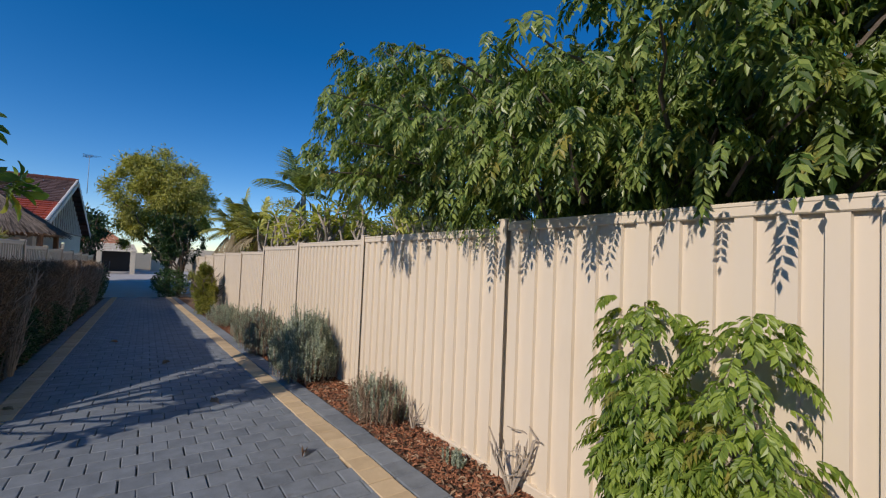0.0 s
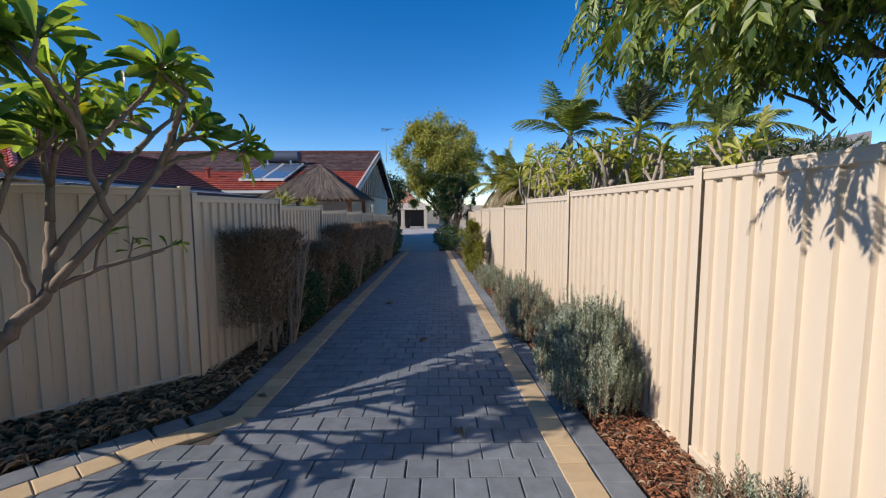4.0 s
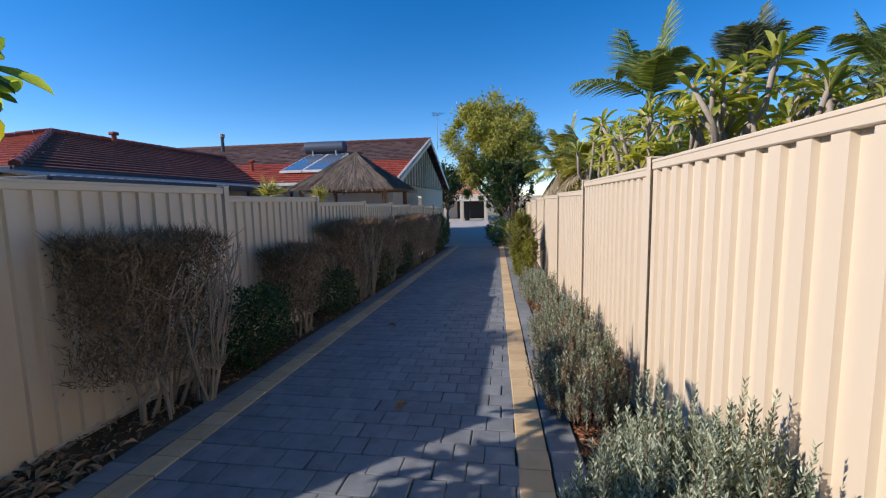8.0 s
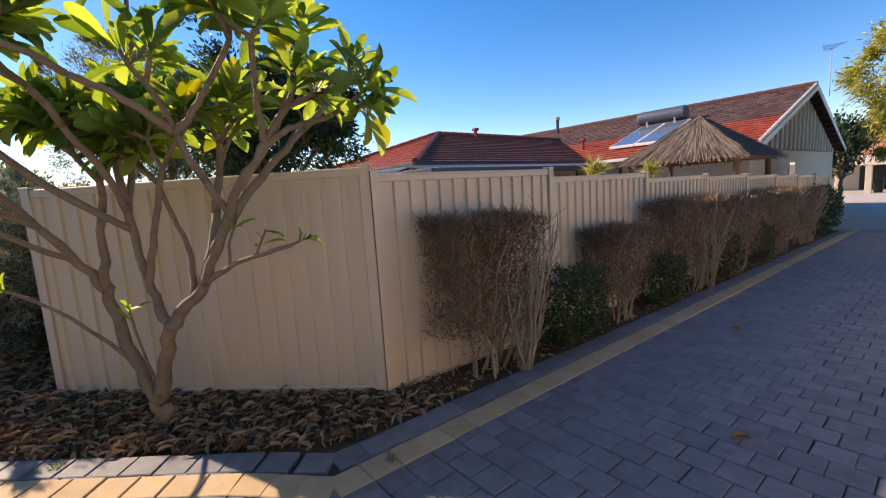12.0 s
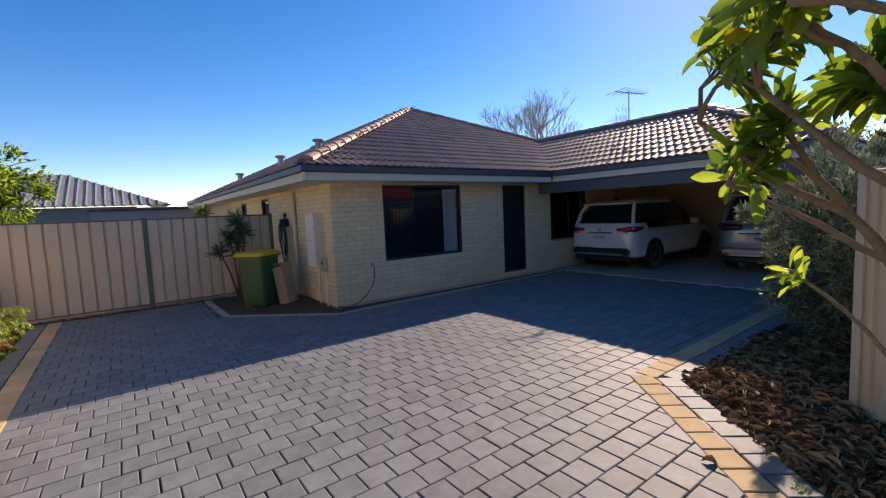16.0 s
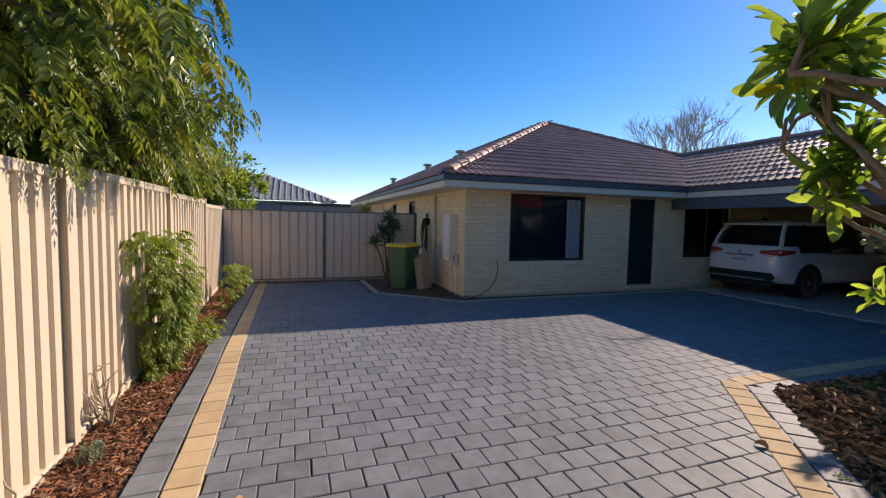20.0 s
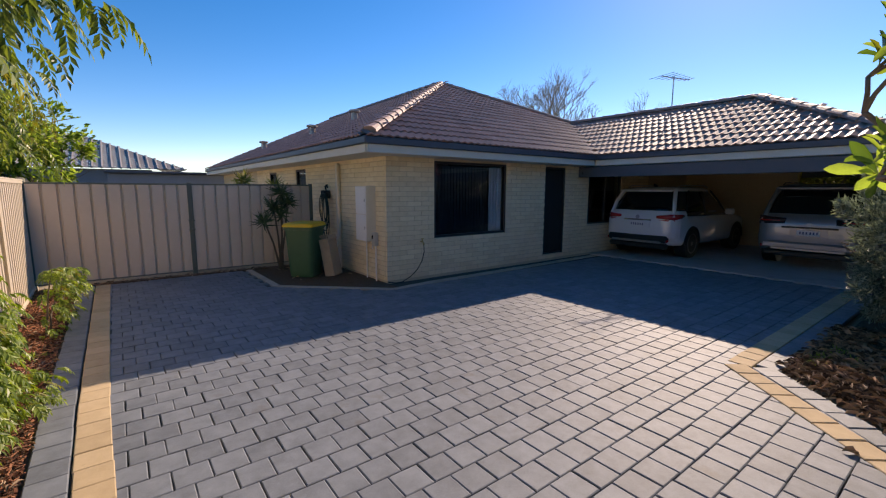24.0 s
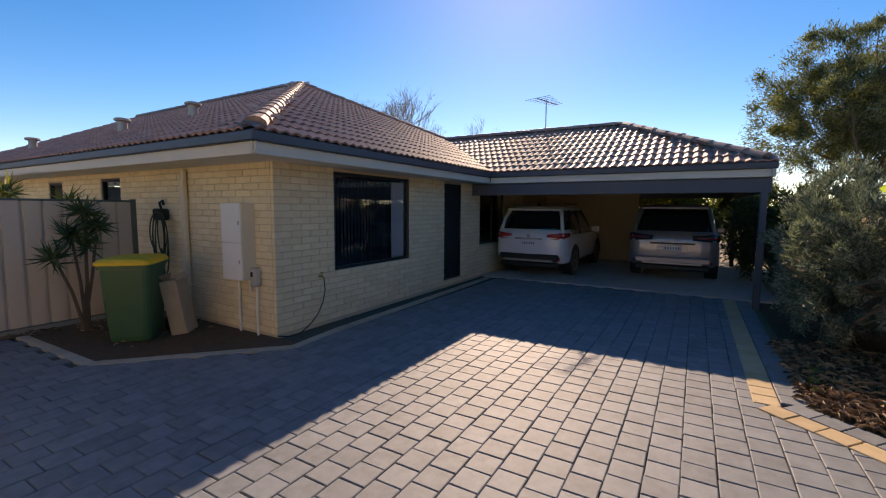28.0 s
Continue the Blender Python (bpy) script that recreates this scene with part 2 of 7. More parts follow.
M_DRYLEAF = surface("dry_leaf", (0.085, 0.05, 0.03), (0.46, 0.32, 0.205), 14, 0.8, 0.3, 90, random_amount=0.9, island=True)
M_GROUND = surface("sandy_ground", (0.20, 0.17, 0.11), (0.30, 0.25, 0.17), 1.5, 0.95, 0.6, 30, stain=(0.10, 0.13, 0.05), stain_scale=0.3)
M_CONCRETE = surface("concrete", (0.36, 0.345, 0.32), (0.47, 0.45, 0.42), 2.5, 0.85, 0.3, 80, stain=(0.27, 0.26, 0.24), stain_scale=1.0)

# ---- ground: one sheet to the horizon ----
xs = [-2500, -400, -60, -30, -14, -8, -4, 0, 4, 8, 14, 30, 60, 400, 2500]
ys = [-2500, -400, -60, -30, -14, -6, 0, 3.5, 8, 12, 16, 20, 24, 30, 60, 110, 400, 2500]
s = Shape()
s.add([(x, y, gz(y) - 0.075) for y in ys for x in xs],
      [(j * len(xs) + i, j * len(xs) + i + 1, (j + 1) * len(xs) + i + 1, (j + 1) * len(xs) + i) for j in range(len(ys) - 1) for i in range(len(xs) - 1)])
tagged(new("ground", s.mesh("ground", M_GROUND)), "sandy suburban ground with patches of dry grass", "ground", kind="structure")


def band_x(y):
    """Inner edge of the yellow course along the fence with the mulch bed."""
    return 1.43 - 0.026 * y if y > 0 else 1.43 - 0.008 * y


def fence_x(y):
    return 2.27 - 0.010 * y if y > 0 else 2.27 - 0.032 * y


def left_x(y):
    return -1.76 - 0.008 * (y - 6.15)


def bedding(name, outline, lift, material, label, category):
    """A flat sheet over the ground whose heights follow the slope."""
    sh = Shape()
    sh.add([(x, y, gz(y) + lift) for x, y in outline], [tuple(range(len(outline)))])
    return tagged(new(name, sh.mesh(name, material)), label, category, kind="structure")


def strip(name, rows, lift, material, label, category):
    """rows of (y, x from, x to)."""
    sh = Shape()
    pts = []
    for y, a, b in rows:
        pts += [(a, y, gz(y) + lift), (b, y, gz(y) + lift)]
    sh.add(pts, [(2 * i, 2 * i + 1, 2 * i + 3, 2 * i + 2) for i in range(len(rows) - 1)])
    return tagged(new(name, sh.mesh(name, material)), label, category, kind="structure")


DRIVE_END = 22.5
paving_bed = strip("pavement", [(y, -1.28 if y > 5.1 else -9.0, band_x(y) + 0.42) for y in (-5.2, 0, 2.84)] + [(2.85, -6.6, band_x(2.85) + 0.42), (2.86, -3.4, band_x(2.86) + 0.42), (5.1, -1.45, band_x(5.1) + 0.42)] + [(y, -1.28, band_x(y) + 0.42) for y in (5.2, 8, 12, 16, 20, DRIVE_END)],
                   -0.022, M_JOINT, "grey concrete paving of drive and yard with yellow edge courses", "paving")
strip("road", [(DRIVE_END + 0.02, -6, 9), (30, -6.5, 9), (60, -14, 12)], -0.02, M_CONCRETE, "pale concrete turning area at the far end of the drive", "driveway")
# planting beds
strip("ground_bed", [(y, band_x(y) + 0.42, fence_x(y) + 0.05) for y in (-5.2, 0, 3.5, 8, 12, 16, 20, DRIVE_END)], -0.02, M_SOIL, "reddish bark mulch bed along the fence", "garden bed")
bedding("ground_bed", [(-1.28, 22.4), (-1.95, 22.4), (-1.9, 6.2), (-3.9, 4.2), (-9.0, 4.6), (-8.3, 3.1), (-3.55, 3.1), (-1.5, 5.2), (-1.28, 5.3)], -0.012, M_SOIL, "dark garden bed covered in dead leaves", "garden bed")
bedding("ground_bed", [(-2.36, -5.2), (-0.75, -5.2), (-0.8, -3.3), (-2.2, -1.95), (-2.36, -1.95)], -0.006, M_SOIL, "dark soil bed at the house corner", "garden bed")
# carport slab
s = Shape()
s.box((-11.0, 0.6, -0.03), (5.6, 5.7, 0.1), bevel=0.01)
solo("pavement_slab", s, M_CONCRETE, "pale concrete carport slab", "slab", kind="structure")

# ---- steel sheet fences ----
def rib_sheet(length, height, pitch=0.159, depth=0.025, pan=0.46, flank=0.035):
    """Ribbed steel sheet from x = 0 to length, y = 0 centre, with thickness."""
    prof, x, k = [], 0.0, 0
    w = [pitch * pan, pitch * flank, pitch * (1 - pan - 2 * flank), pitch * flank]
    d = [(-1, -1), (-1, 1), (1, 1), (1, -1)]
    while x < length - 1e-6:
        a, b = d[k % 4]
        x2 = min(length, x + w[k % 4])
        if not prof:
            prof.append((x, a * depth / 2))
        prof.append((x2, b * depth / 2))
        x, k = x2, k + 1
    sh = Shape()
    t = 0.0025
    ring = [(u, v) for u, v in prof]
    n = len(ring)
    pts = [(u, v - t, 0) for u, v in ring] + [(u, v - t, height) for u, v in ring] + [(u, v + t, 0) for u, v in ring] + [(u, v + t, height) for u, v in ring]
    f = []
    for i in range(n - 1):
        f.append((i, i + 1, n + i + 1, n + i))
        f.append((2 * n + i + 1, 2 * n + i, 3 * n + i, 3 * n + i + 1))
        f.append((n + i, n + i + 1, 3 * n + i + 1, 3 * n + i))
    return sh.add(pts, f)


def fence_run(stops, label, group, material=None, pitch=0.159, post_h=0.014):
    """stops: (x, y, top height); one panel between two stops, its top at the first stop's height."""
    material = material or M_FENCE
    fence = thing("fence", label, "fence", group)
    for i, (x, y, top) in enumerate(stops):
        p = Shape()
        hi = top + post_h if i == 0 else max(top, stops[i - 1][2]) + post_h
        lo = gz(y) - 0.1
        if i + 1 < len(stops):
            a = math.atan2(stops[i + 1][1] - y, stops[i + 1][0] - x)
        m = Matrix.Rotation(a, 3, "Z")
        # two folded channels back to back: the sheets stand in their slots
        for side in (-1, 1):
            off = m @ Vector((0, side * 0.037, 0))
            p.box((x + off.x, y + off.y, (hi + lo) / 2), (0.076, 0.005, hi - lo), m, 0.002)
            off = m @ Vector((side * 0.004, 0, 0))
            p.box((x + off.x, y + off.y, (hi + lo) / 2), (0.006, 0.069, hi - lo), m)
        p.box((x, y, hi + 0.004), (0.096, 0.082, 0.014), m, 0.004)
        part("post", p, material, fence)
    for (x, y, top), (x2, y2, _) in zip(stops, stops[1:]):
        ln = math.hypot(x2 - x, y2 - y)
        a = math.atan2(y2 - y, x2 - x)
        lo = min(gz(y), gz(y2)) - 0.03
        panel = part("panel", rib_sheet(ln - 0.06, top - 0.02 - lo, pitch), material, fence)
        panel.matrix_basis = pose(x + 0.03 * math.cos(a), y + 0.03 * math.sin(a), lo, 0, 0, math.degrees(a))
        r = Shape()
        r.box((0, 0, 0), (ln - 0.062, 0.05, 0.068), None, 0.006)
        r.box((0, 0, 0.022), (ln - 0.062, 0.058, 0.022), None, 0.005)
        rail = part("rail", r, material, fence)
        rail.matrix_basis = pose((x + x2) / 2, (y + y2) / 2, top - 0.03, 0, 0, math.degrees(a))
        rail2 = part("rail", r.mesh("rail", material), material, fence)
        rail2.matrix_basis = pose((x + x2) / 2, (y + y2) / 2, lo + 0.06, 0, 0, math.degrees(a))
    return fence


RY = [-5.25, -2.75, -0.2, 2.28, 4.73, 7.33, 9.8, 12.3, 15.0, 17.5, 20.0, 22.5, 25.0]
RT = [1.74, 1.80, 1.84, 1.80, 1.77, 1.73, 1.63, 1.60, 1.575, 1.50, 1.43, 1.40, 1.38]
fence_run([(fence_x(y), y, t) for y, t in zip(RY, RT)], "cream ribbed steel fence stepping down beside the drive", "steel fences")
LY = [6.13, 8.36, 10.62, 12.95, 15.2, 17.45, 19.7, 21.95, 24.2]
LT = [1.705, 1.62, 1.54, 1.50, 1.45, 1.40, 1.35, 1.29, 1.24]
fence_run([(left_x(y), y, t) for y, t in zip(LY, LT)], "cream ribbed steel fence in shade behind the hedge", "steel fences")
fence_run([(-3.79, 4.05, 1.76), (-1.79, 6.09, 1.76)], "cream ribbed steel fence set diagonally behind the frangipani", "steel fences")
fence_run([(-10.9, 4.75, 1.72), (-8.5, 4.6, 1.72), (-6.1, 4.45, 1.72), (-3.83, 4.07, 1.72)], "cream ribbed steel fence behind the shrubs", "steel fences")
# fence behind the house gate, closing the side passage far back
fence_run([(2.46, -5.35, 1.75), (2.5, -7.8, 1.75), (2.53, -10.2, 1.75), (2.56, -12.6, 1.75), (2.58, -15.0, 1.75)], "cream ribbed steel fence along the side passage", "steel fences")

# ---- double gate ----
gate = thing("gate", "shut double gate of ribbed cream steel with grey-green posts", "gate")
for gx0, gx1 in ((2.405, 0.225), (0.145, -2.075)):
    ln = gx0 - gx1
    leaf = part("gate_leaf", rib_sheet(ln, 1.63, 0.205, 0.035, 0.80, 0.05), M_GATE, gate)
    leaf.matrix_basis = pose(gx0, -5.2, 0.055, 0, 0, 180)
    for z, h in ((0.065, 0.02), (1.69, 0.03)):
        r = Shape()
        r.box(((gx0 + gx1) / 2, -5.2, z), (ln, 0.05, h), None, 0.006)
        part("rail", r, M_GATEPOST, leaf).matrix_parent_inverse = leaf.matrix_basis.inverted()
for x, w in ((2.43, 0.06), (-2.11, 0.065), (0.185, 0.08)):
    r = Shape()
    r.box((x, -5.2, 0.85), (w, 0.07, 1.74), None, 0.006)
    part("gate_post", r, M_GATEPOST, gate)
for z in (0.85, 1.02):
    r = Shape()
    r.box((0.185, -5.155, z), (0.11, 0.03, 0.03), None, 0.006)
    part("latch", r, M_GATEPOST, gate)

# ---- cream brick house with hipped tile roof and carport ----
M_BRICK = surface("cream_brick", (0.70, 0.565, 0.36), (0.84, 0.71, 0.485), 10, 0.85, 0.5, 90, random_amount=0.3, stain=(0.78, 0.68, 0.50), stain_scale=5, stain_at=0.62)
M_BRICK_REST = surface("cream_brick_rest", (0.70, 0.565, 0.36), (0.84, 0.71, 0.485), 10, 0.85, 0.5, 90, random_amount=0.3, island=True, stain=(0.78, 0.68, 0.50), stain_scale=5, stain_at=0.62)
M_MORTAR = surface("cream_mortar", (0.52, 0.42, 0.28), (0.60, 0.50, 0.35), 14, 0.9, 0.4, 150)
M_TILE = surface("brown_roof_tile", (0.24, 0.135, 0.11), (0.40, 0.24, 0.20), 6, 0.55, 0.3, 70, random_amount=0.35, island=True, stain=(0.33, 0.26, 0.225), stain_scale=2.0, stain_at=0.6, spec=0.4)
M_TILE_ONE = surface("brown_roof_tile_one", (0.24, 0.135, 0.11), (0.40, 0.24, 0.20), 6, 0.55, 0.3, 70, random_amount=0.35, stain=(0.33, 0.26, 0.225), stain_scale=2.0, stain_at=0.6, spec=0.4)
M_RIDGE = surface("pink_brown_ridge_tile", (0.30, 0.17, 0.13), (0.42, 0.27, 0.21), 6, 0.55, 0.3, 70, random_amount=0.3, spec=0.5)
M_GUTTER = surface("slate_blue_gutter", (0.055, 0.07, 0.09), (0.075, 0.09, 0.115), 4, 0.4, 0.05)
M_FASCIA = surface("cream_fascia", (0.62, 0.57, 0.47), (0.70, 0.65, 0.55), 3, 0.55, 0.1)
M_SOFFIT = surface("white_soffit", (0.62, 0.59, 0.52), (0.68, 0.65, 0.58), 3, 0.7, 0.1)
M_FRAME = surface("dark_window_frame", (0.012, 0.012, 0.014), (0.022, 0.022, 0.025), 4, 0.35, 0.05)
M_BLIND = surface("dark_blind", (0.016, 0.018, 0.028), (0.030, 0.033, 0.046), 6, 0.7, 0.1)
M_CURTAIN = surface("pale_curtain", (0.62, 0.62, 0.63), (0.72, 0.72, 0.73), 6, 0.8, 0.1)
# near-black colour stands in for the shade of unlit rooms
M_ROOMSHADE = surface("painted_room_shade", (0.03, 0.03, 0.032), (0.04, 0.04, 0.042), 3, 0.9, 0.0)
M_DOOR = surface("dark_door", (0.020, 0.021, 0.025), (0.032, 0.033, 0.038), 5, 0.4, 0.1)
M_MESHDOOR = surface("dark_screen", (0.010, 0.010, 0.012), (0.018, 0.018, 0.02), 200, 0.5, 0.3, 400)
M_BEAM = surface("slate_beam", (0.07, 0.085, 0.105), (0.09, 0.105, 0.13), 4, 0.5, 0.1)
G_WINDOW = glass("window_glass", (0.75, 0.8, 0.82), 0.01)
EAVE_Z, SLOPE = 2.40, 0.458

# walls as solid shells with openings
def wall_with_holes(name, a, b, height, holes, thick, material, label, inward):
    """Upright wall from a to b (x, y), holes (u0, u1, z0, z1), built of blocks round the holes."""
    ax, ay = a
    ln = math.hypot(b[0] - ax, b[1] - ay)
    dx, dy = (b[0] - ax) / ln, (b[1] - ay) / ln
    us = sorted({0, ln, *[h[0] for h in holes], *[h[1] for h in holes]})
    zs = sorted({-0.1, height, *[h[2] for h in holes], *[h[3] for h in holes]})
    sh = Shape()
    ang = math.atan2(dy, dx)
    m = Matrix.Rotation(ang, 3, "Z")
    for u0, u1 in zip(us, us[1:]):
        for z0, z1 in zip(zs, zs[1:]):
            um, zm = (u0 + u1) / 2, (z0 + z1) / 2
            if any(h[0] < um < h[1] and h[2] < zm < h[3] for h in holes):
                continue
            c = (ax + dx * um + inward[0] * thick / 2, ay + dy * um + inward[1] * thick / 2, zm)
            sh.box(c, (u1 - u0, thick, z1 - z0), m)
    return tagged(new(name, sh.mesh(name, material)), label, "wall", kind="structure")


FRONT_Y, SIDE_X = -2.30, -2.345
WIN1, DOOR1, WIN2 = (-5.21, -3.36, 0.72, 2.125), (-7.17, -6.45, 0.13, 2.125), (-9.58, -8.11, 0.76, 2.08)
SKIN = 0.010
front_holes = [(SIDE_X - SKIN - h[1], SIDE_X - SKIN - h[0], h[2], h[3]) for h in (WIN1, DOOR1, WIN2)]
wall_front = wall_with_holes("wall_front", (SIDE_X - SKIN, FRONT_Y - SKIN), (-13.5, FRONT_Y - SKIN), 2.3, front_holes, 0.2, M_MORTAR, "cream brick front wall of the house", (0, -1))
SIDEWIN = [(-6.82, -6.12, 1.1, 2.08), (-9.1, -8.44, 1.1, 2.06)]
side_holes = [(-h[1] + FRONT_Y - 0.21, -h[0] + FRONT_Y - 0.21, h[2], h[3]) for h in SIDEWIN]
wall_side = wall_with_holes("wall_side", (SIDE_X - SKIN, FRONT_Y - 0.21), (SIDE_X - SKIN, -15.8), 2.3, side_holes, 0.2, M_MORTAR, "cream brick side wall of the house", (-1, 0))
wall_with_holes("wall_back", (SIDE_X, -15.8), (-15, -15.8), 2.3, [], 0.2, M_MORTAR, "cream brick rear wall of the house", (0, 1))
wall_with_holes("wall_carport", (-13.4, FRONT_Y - 0.3), (-13.4, 0.55), 2.3, [], 0.2, M_MORTAR, "cream brick back wall of the carport", (-1, 0))
# added room so that the windows look into something; its dimness is painted near-black
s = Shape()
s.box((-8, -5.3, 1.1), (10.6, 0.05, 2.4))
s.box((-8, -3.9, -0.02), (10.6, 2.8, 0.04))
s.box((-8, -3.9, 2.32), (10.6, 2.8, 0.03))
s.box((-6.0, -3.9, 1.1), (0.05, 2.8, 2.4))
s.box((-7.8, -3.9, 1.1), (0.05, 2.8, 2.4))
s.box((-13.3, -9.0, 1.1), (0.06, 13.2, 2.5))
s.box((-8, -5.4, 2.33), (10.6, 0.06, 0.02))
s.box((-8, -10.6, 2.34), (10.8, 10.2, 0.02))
solo("wall_interior", s, M_ROOMSHADE, "added interior walls behind the windows, indoor shade painted in near-black", "wall", kind="structure")


def window(name, x0, x1, z0, z1, label, mullions=(), along="x", at=0.0):
    """Aluminium window lying in a wall along x at y = at, or along y at x = at."""
    w = thing(name, label, "window", kind="structure")

    def q(u, d, z):
        return (u, at - d, z) if along == "x" else (at - d, u, z)

    def sz(u, d, z):
        return (u, d, z) if along == "x" else (d, u, z)

    fr = 0.045
    for u, ww, z, hh in ((x0 + fr / 2, fr, (z0 + z1) / 2, z1 - z0), (x1 - fr / 2, fr, (z0 + z1) / 2, z1 - z0), ((x0 + x1) / 2, x1 - x0 - 2 * fr, z0 + fr / 2, fr), ((x0 + x1) / 2, x1 - x0 - 2 * fr, z1 - fr / 2, fr)):
        f = Shape()
        f.box(q(u, 0.05, z), sz(ww, 0.07, hh), None, 0.005)
        part("window_frame", f, M_FRAME, w)
    us = [x0 + fr, *mullions, x1 - fr]
    for mu in mullions:
        f = Shape()
        f.box(q(mu, 0.052, (z0 + z1) / 2), sz(0.04, 0.05, z1 - z0 - 2 * fr), None, 0.005)
        part("mullion", f, M_FRAME, w)
    for a, b in zip(us, us[1:]):
        g = Shape()
        g.box(q((a + b) / 2, 0.06, (z0 + z1) / 2), sz(b - a, 0.006, z1 - z0 - 2 * fr))
        pane = part("pane", g, G_WINDOW, w)
        pane.visible_shadow = False
    return w


win1 = window("window_1", *WIN1, "large dark-framed window with vertical blinds and a pale curtain", (), "x", FRONT_Y)
for i in range(22):
    x = WIN1[1] - 0.09 - i * 0.075
    b = Shape()
    b.box((x, FRONT_Y - 0.17, 1.40), (0.082, 0.003, 1.30), Matrix.Rotation(radians(14), 3, "Z"))
    part("blind_slat", b, M_BLIND, win1)
c = Shape()
rows = []
for k in range(25):
    u = k / 24
    rows.append([(WIN1[0] + 0.06 + 0.36 * u, FRONT_Y - 0.105 + 0.02 * math.sin(u * 26), z) for z in (0.76, 2.05)])
c.loft(rows, closed=False, caps=False)
part("curtain", c, M_CURTAIN, win1, "pale curtain drawn to one side")
window("window_2", *WIN2, "dark window under the carport roof", (-8.88,), "x", FRONT_Y)
window("window_3", SIDEWIN[0][0], SIDEWIN[0][1], SIDEWIN[0][2], SIDEWIN[0][3], "small dark side window", (), "y", SIDE_X)
window("window_4", SIDEWIN[1][0], SIDEWIN[1][1], SIDEWIN[1][2], SIDEWIN[1][3], "small dark side window", (), "y", SIDE_X)
door = thing("door_1", "shut dark front door behind a dark screen", "door", kind="structure")
s = Shape()
s.box((-6.81, FRONT_Y - 0.11, 1.125), (0.64, 0.04, 1.93), None, 0.006)
part("door_leaf", s, M_DOOR, door)
for x, w, z, h in ((-7.15, 0.04, 1.128, 1.985), (-6.47, 0.04, 1.128, 1.985), (-6.81, 0.64, 2.103, 0.04), (-6.81, 0.64, 0.15, 0.03)):
    f = Shape()
    f.box((x, FRONT_Y - 0.06, z), (w, 0.09, h), None, 0.005)
    part("door_frame", f, M_FRAME, door)
s = Shape()
s.box((-6.81, FRONT_Y - 0.045, 1.125), (0.62, 0.012, 1.90))
part("screen", s, M_MESHDOOR, door, "dark insect screen")
s = Shape()
s.box((-7.05, FRONT_Y - 0.02, 1.05), (0.03, 0.05, 0.14), None, 0.008)
part("door_handle", s, M_FRAME, door)

# ---- roofs ----
HX, HY = -1.73, -1.79            # outer gutter corner of the main roof
APEX = 5.50                      # run of the hip
CX, CY = -7.55, 3.17               # outer gutter corner of the carport wing
CRUN = 2.72
CW = 6.1                         # depth of the carport roof


def plane_tiles(origin, across, up_slope, length, run, inside, pieces, pitch_u=0.30, pitch_v=0.315):
    """Places of roof tiles on a plane: origin at the eave, across along the eave, up_slope horizontal. Yields matrices."""
    n = Vector((-up_slope[0] * SLOPE, -up_slope[1] * SLOPE, 1)).normalized()
    u = Vector((*across, 0)).normalized()
    v = Vector((up_slope[0], up_slope[1], SLOPE)).normalized()
    m3 = Matrix((u, v, n)).transposed()
    k = 0
    vmax = run * math.sqrt(1 + SLOPE * SLOPE)
    j = 0
    while j * pitch_v < vmax:
        off = 0.5 * pitch_u * (j % 2)
        i = 0
        while i * pitch_u < length:
            uu, vv = i * pitch_u + off + pitch_u / 2, j * pitch_v + pitch_v / 2
            hv = vv / math.sqrt(1 + SLOPE * SLOPE)
            if inside(uu, hv):
                p = Vector(origin) + u * uu + v * vv
                pieces.append(Matrix.Translation(p) @ m3.to_4x4())
            i += 1
        j += 1


def tile_shape(pitch_u=0.30, pitch_v=0.315):
    """One interlocking tile with a double roll, its nose lifted over the tile below."""
    t = Shape()
    rings = []
    for vv, lift in ((-pitch_v / 2 - 0.03, 0.030), (pitch_v / 2, 0.006)):
        ring = []
        for k in range(9):
            a = k / 8
            z = 0.029 * (0.5 - 0.5 * math.cos(a * 4 * math.pi)) + lift
            ring.append(((a - 0.5) * pitch_u * 1.0, vv, z))
        rings.append(ring)
    t.loft(rings, closed=False, caps=False)
    nose = [(x, y, z - 0.024) for x, y, z in rings[0]]
    t.loft([nose, rings[0]], closed=False, caps=False)
    return t


TILE = tile_shape()
roof_tiles = {}
# (name, origin, across, up-slope, length, run, test)
roof_tiles["front"] = []
plane_tiles((HX, HY, EAVE_Z), (-1, 0), (0, -1), 12.0, APEX, lambda u, h: h - 0.12 < u < 2 * APEX - h + 0.12 and HX - u > CX - h - 0.1, roof_tiles["front"])
roof_tiles["east"] = []
plane_tiles((HX, -16.0, EAVE_Z), (0, 1), (-1, 0), 16.0 + HY, APEX, lambda u, h: u < 16.0 + HY - h + 0.12, roof_tiles["east"])
roof_tiles["wing"] = []
plane_tiles((CX, -7.0, EAVE_Z), (0, 1), (-1, 0), 7.0 + CY, CRUN, lambda u, h: -7.0 + u < CY - h + 0.12 and -7.0 + u > HY - h - 0.1, roof_tiles["wing"])
roof_tiles["wing_end"] = []
plane_tiles((CX, CY, EAVE_Z), (-1, 0), (0, -1), CW, CRUN, lambda u, h: h - 0.12 < u < CW - (CW - CRUN) * h / CRUN + 0.12, roof_tiles["wing_end"])

roof = thing("roof", "brown concrete tile hip roof with paler ridge tiles", "roof", kind="structure")
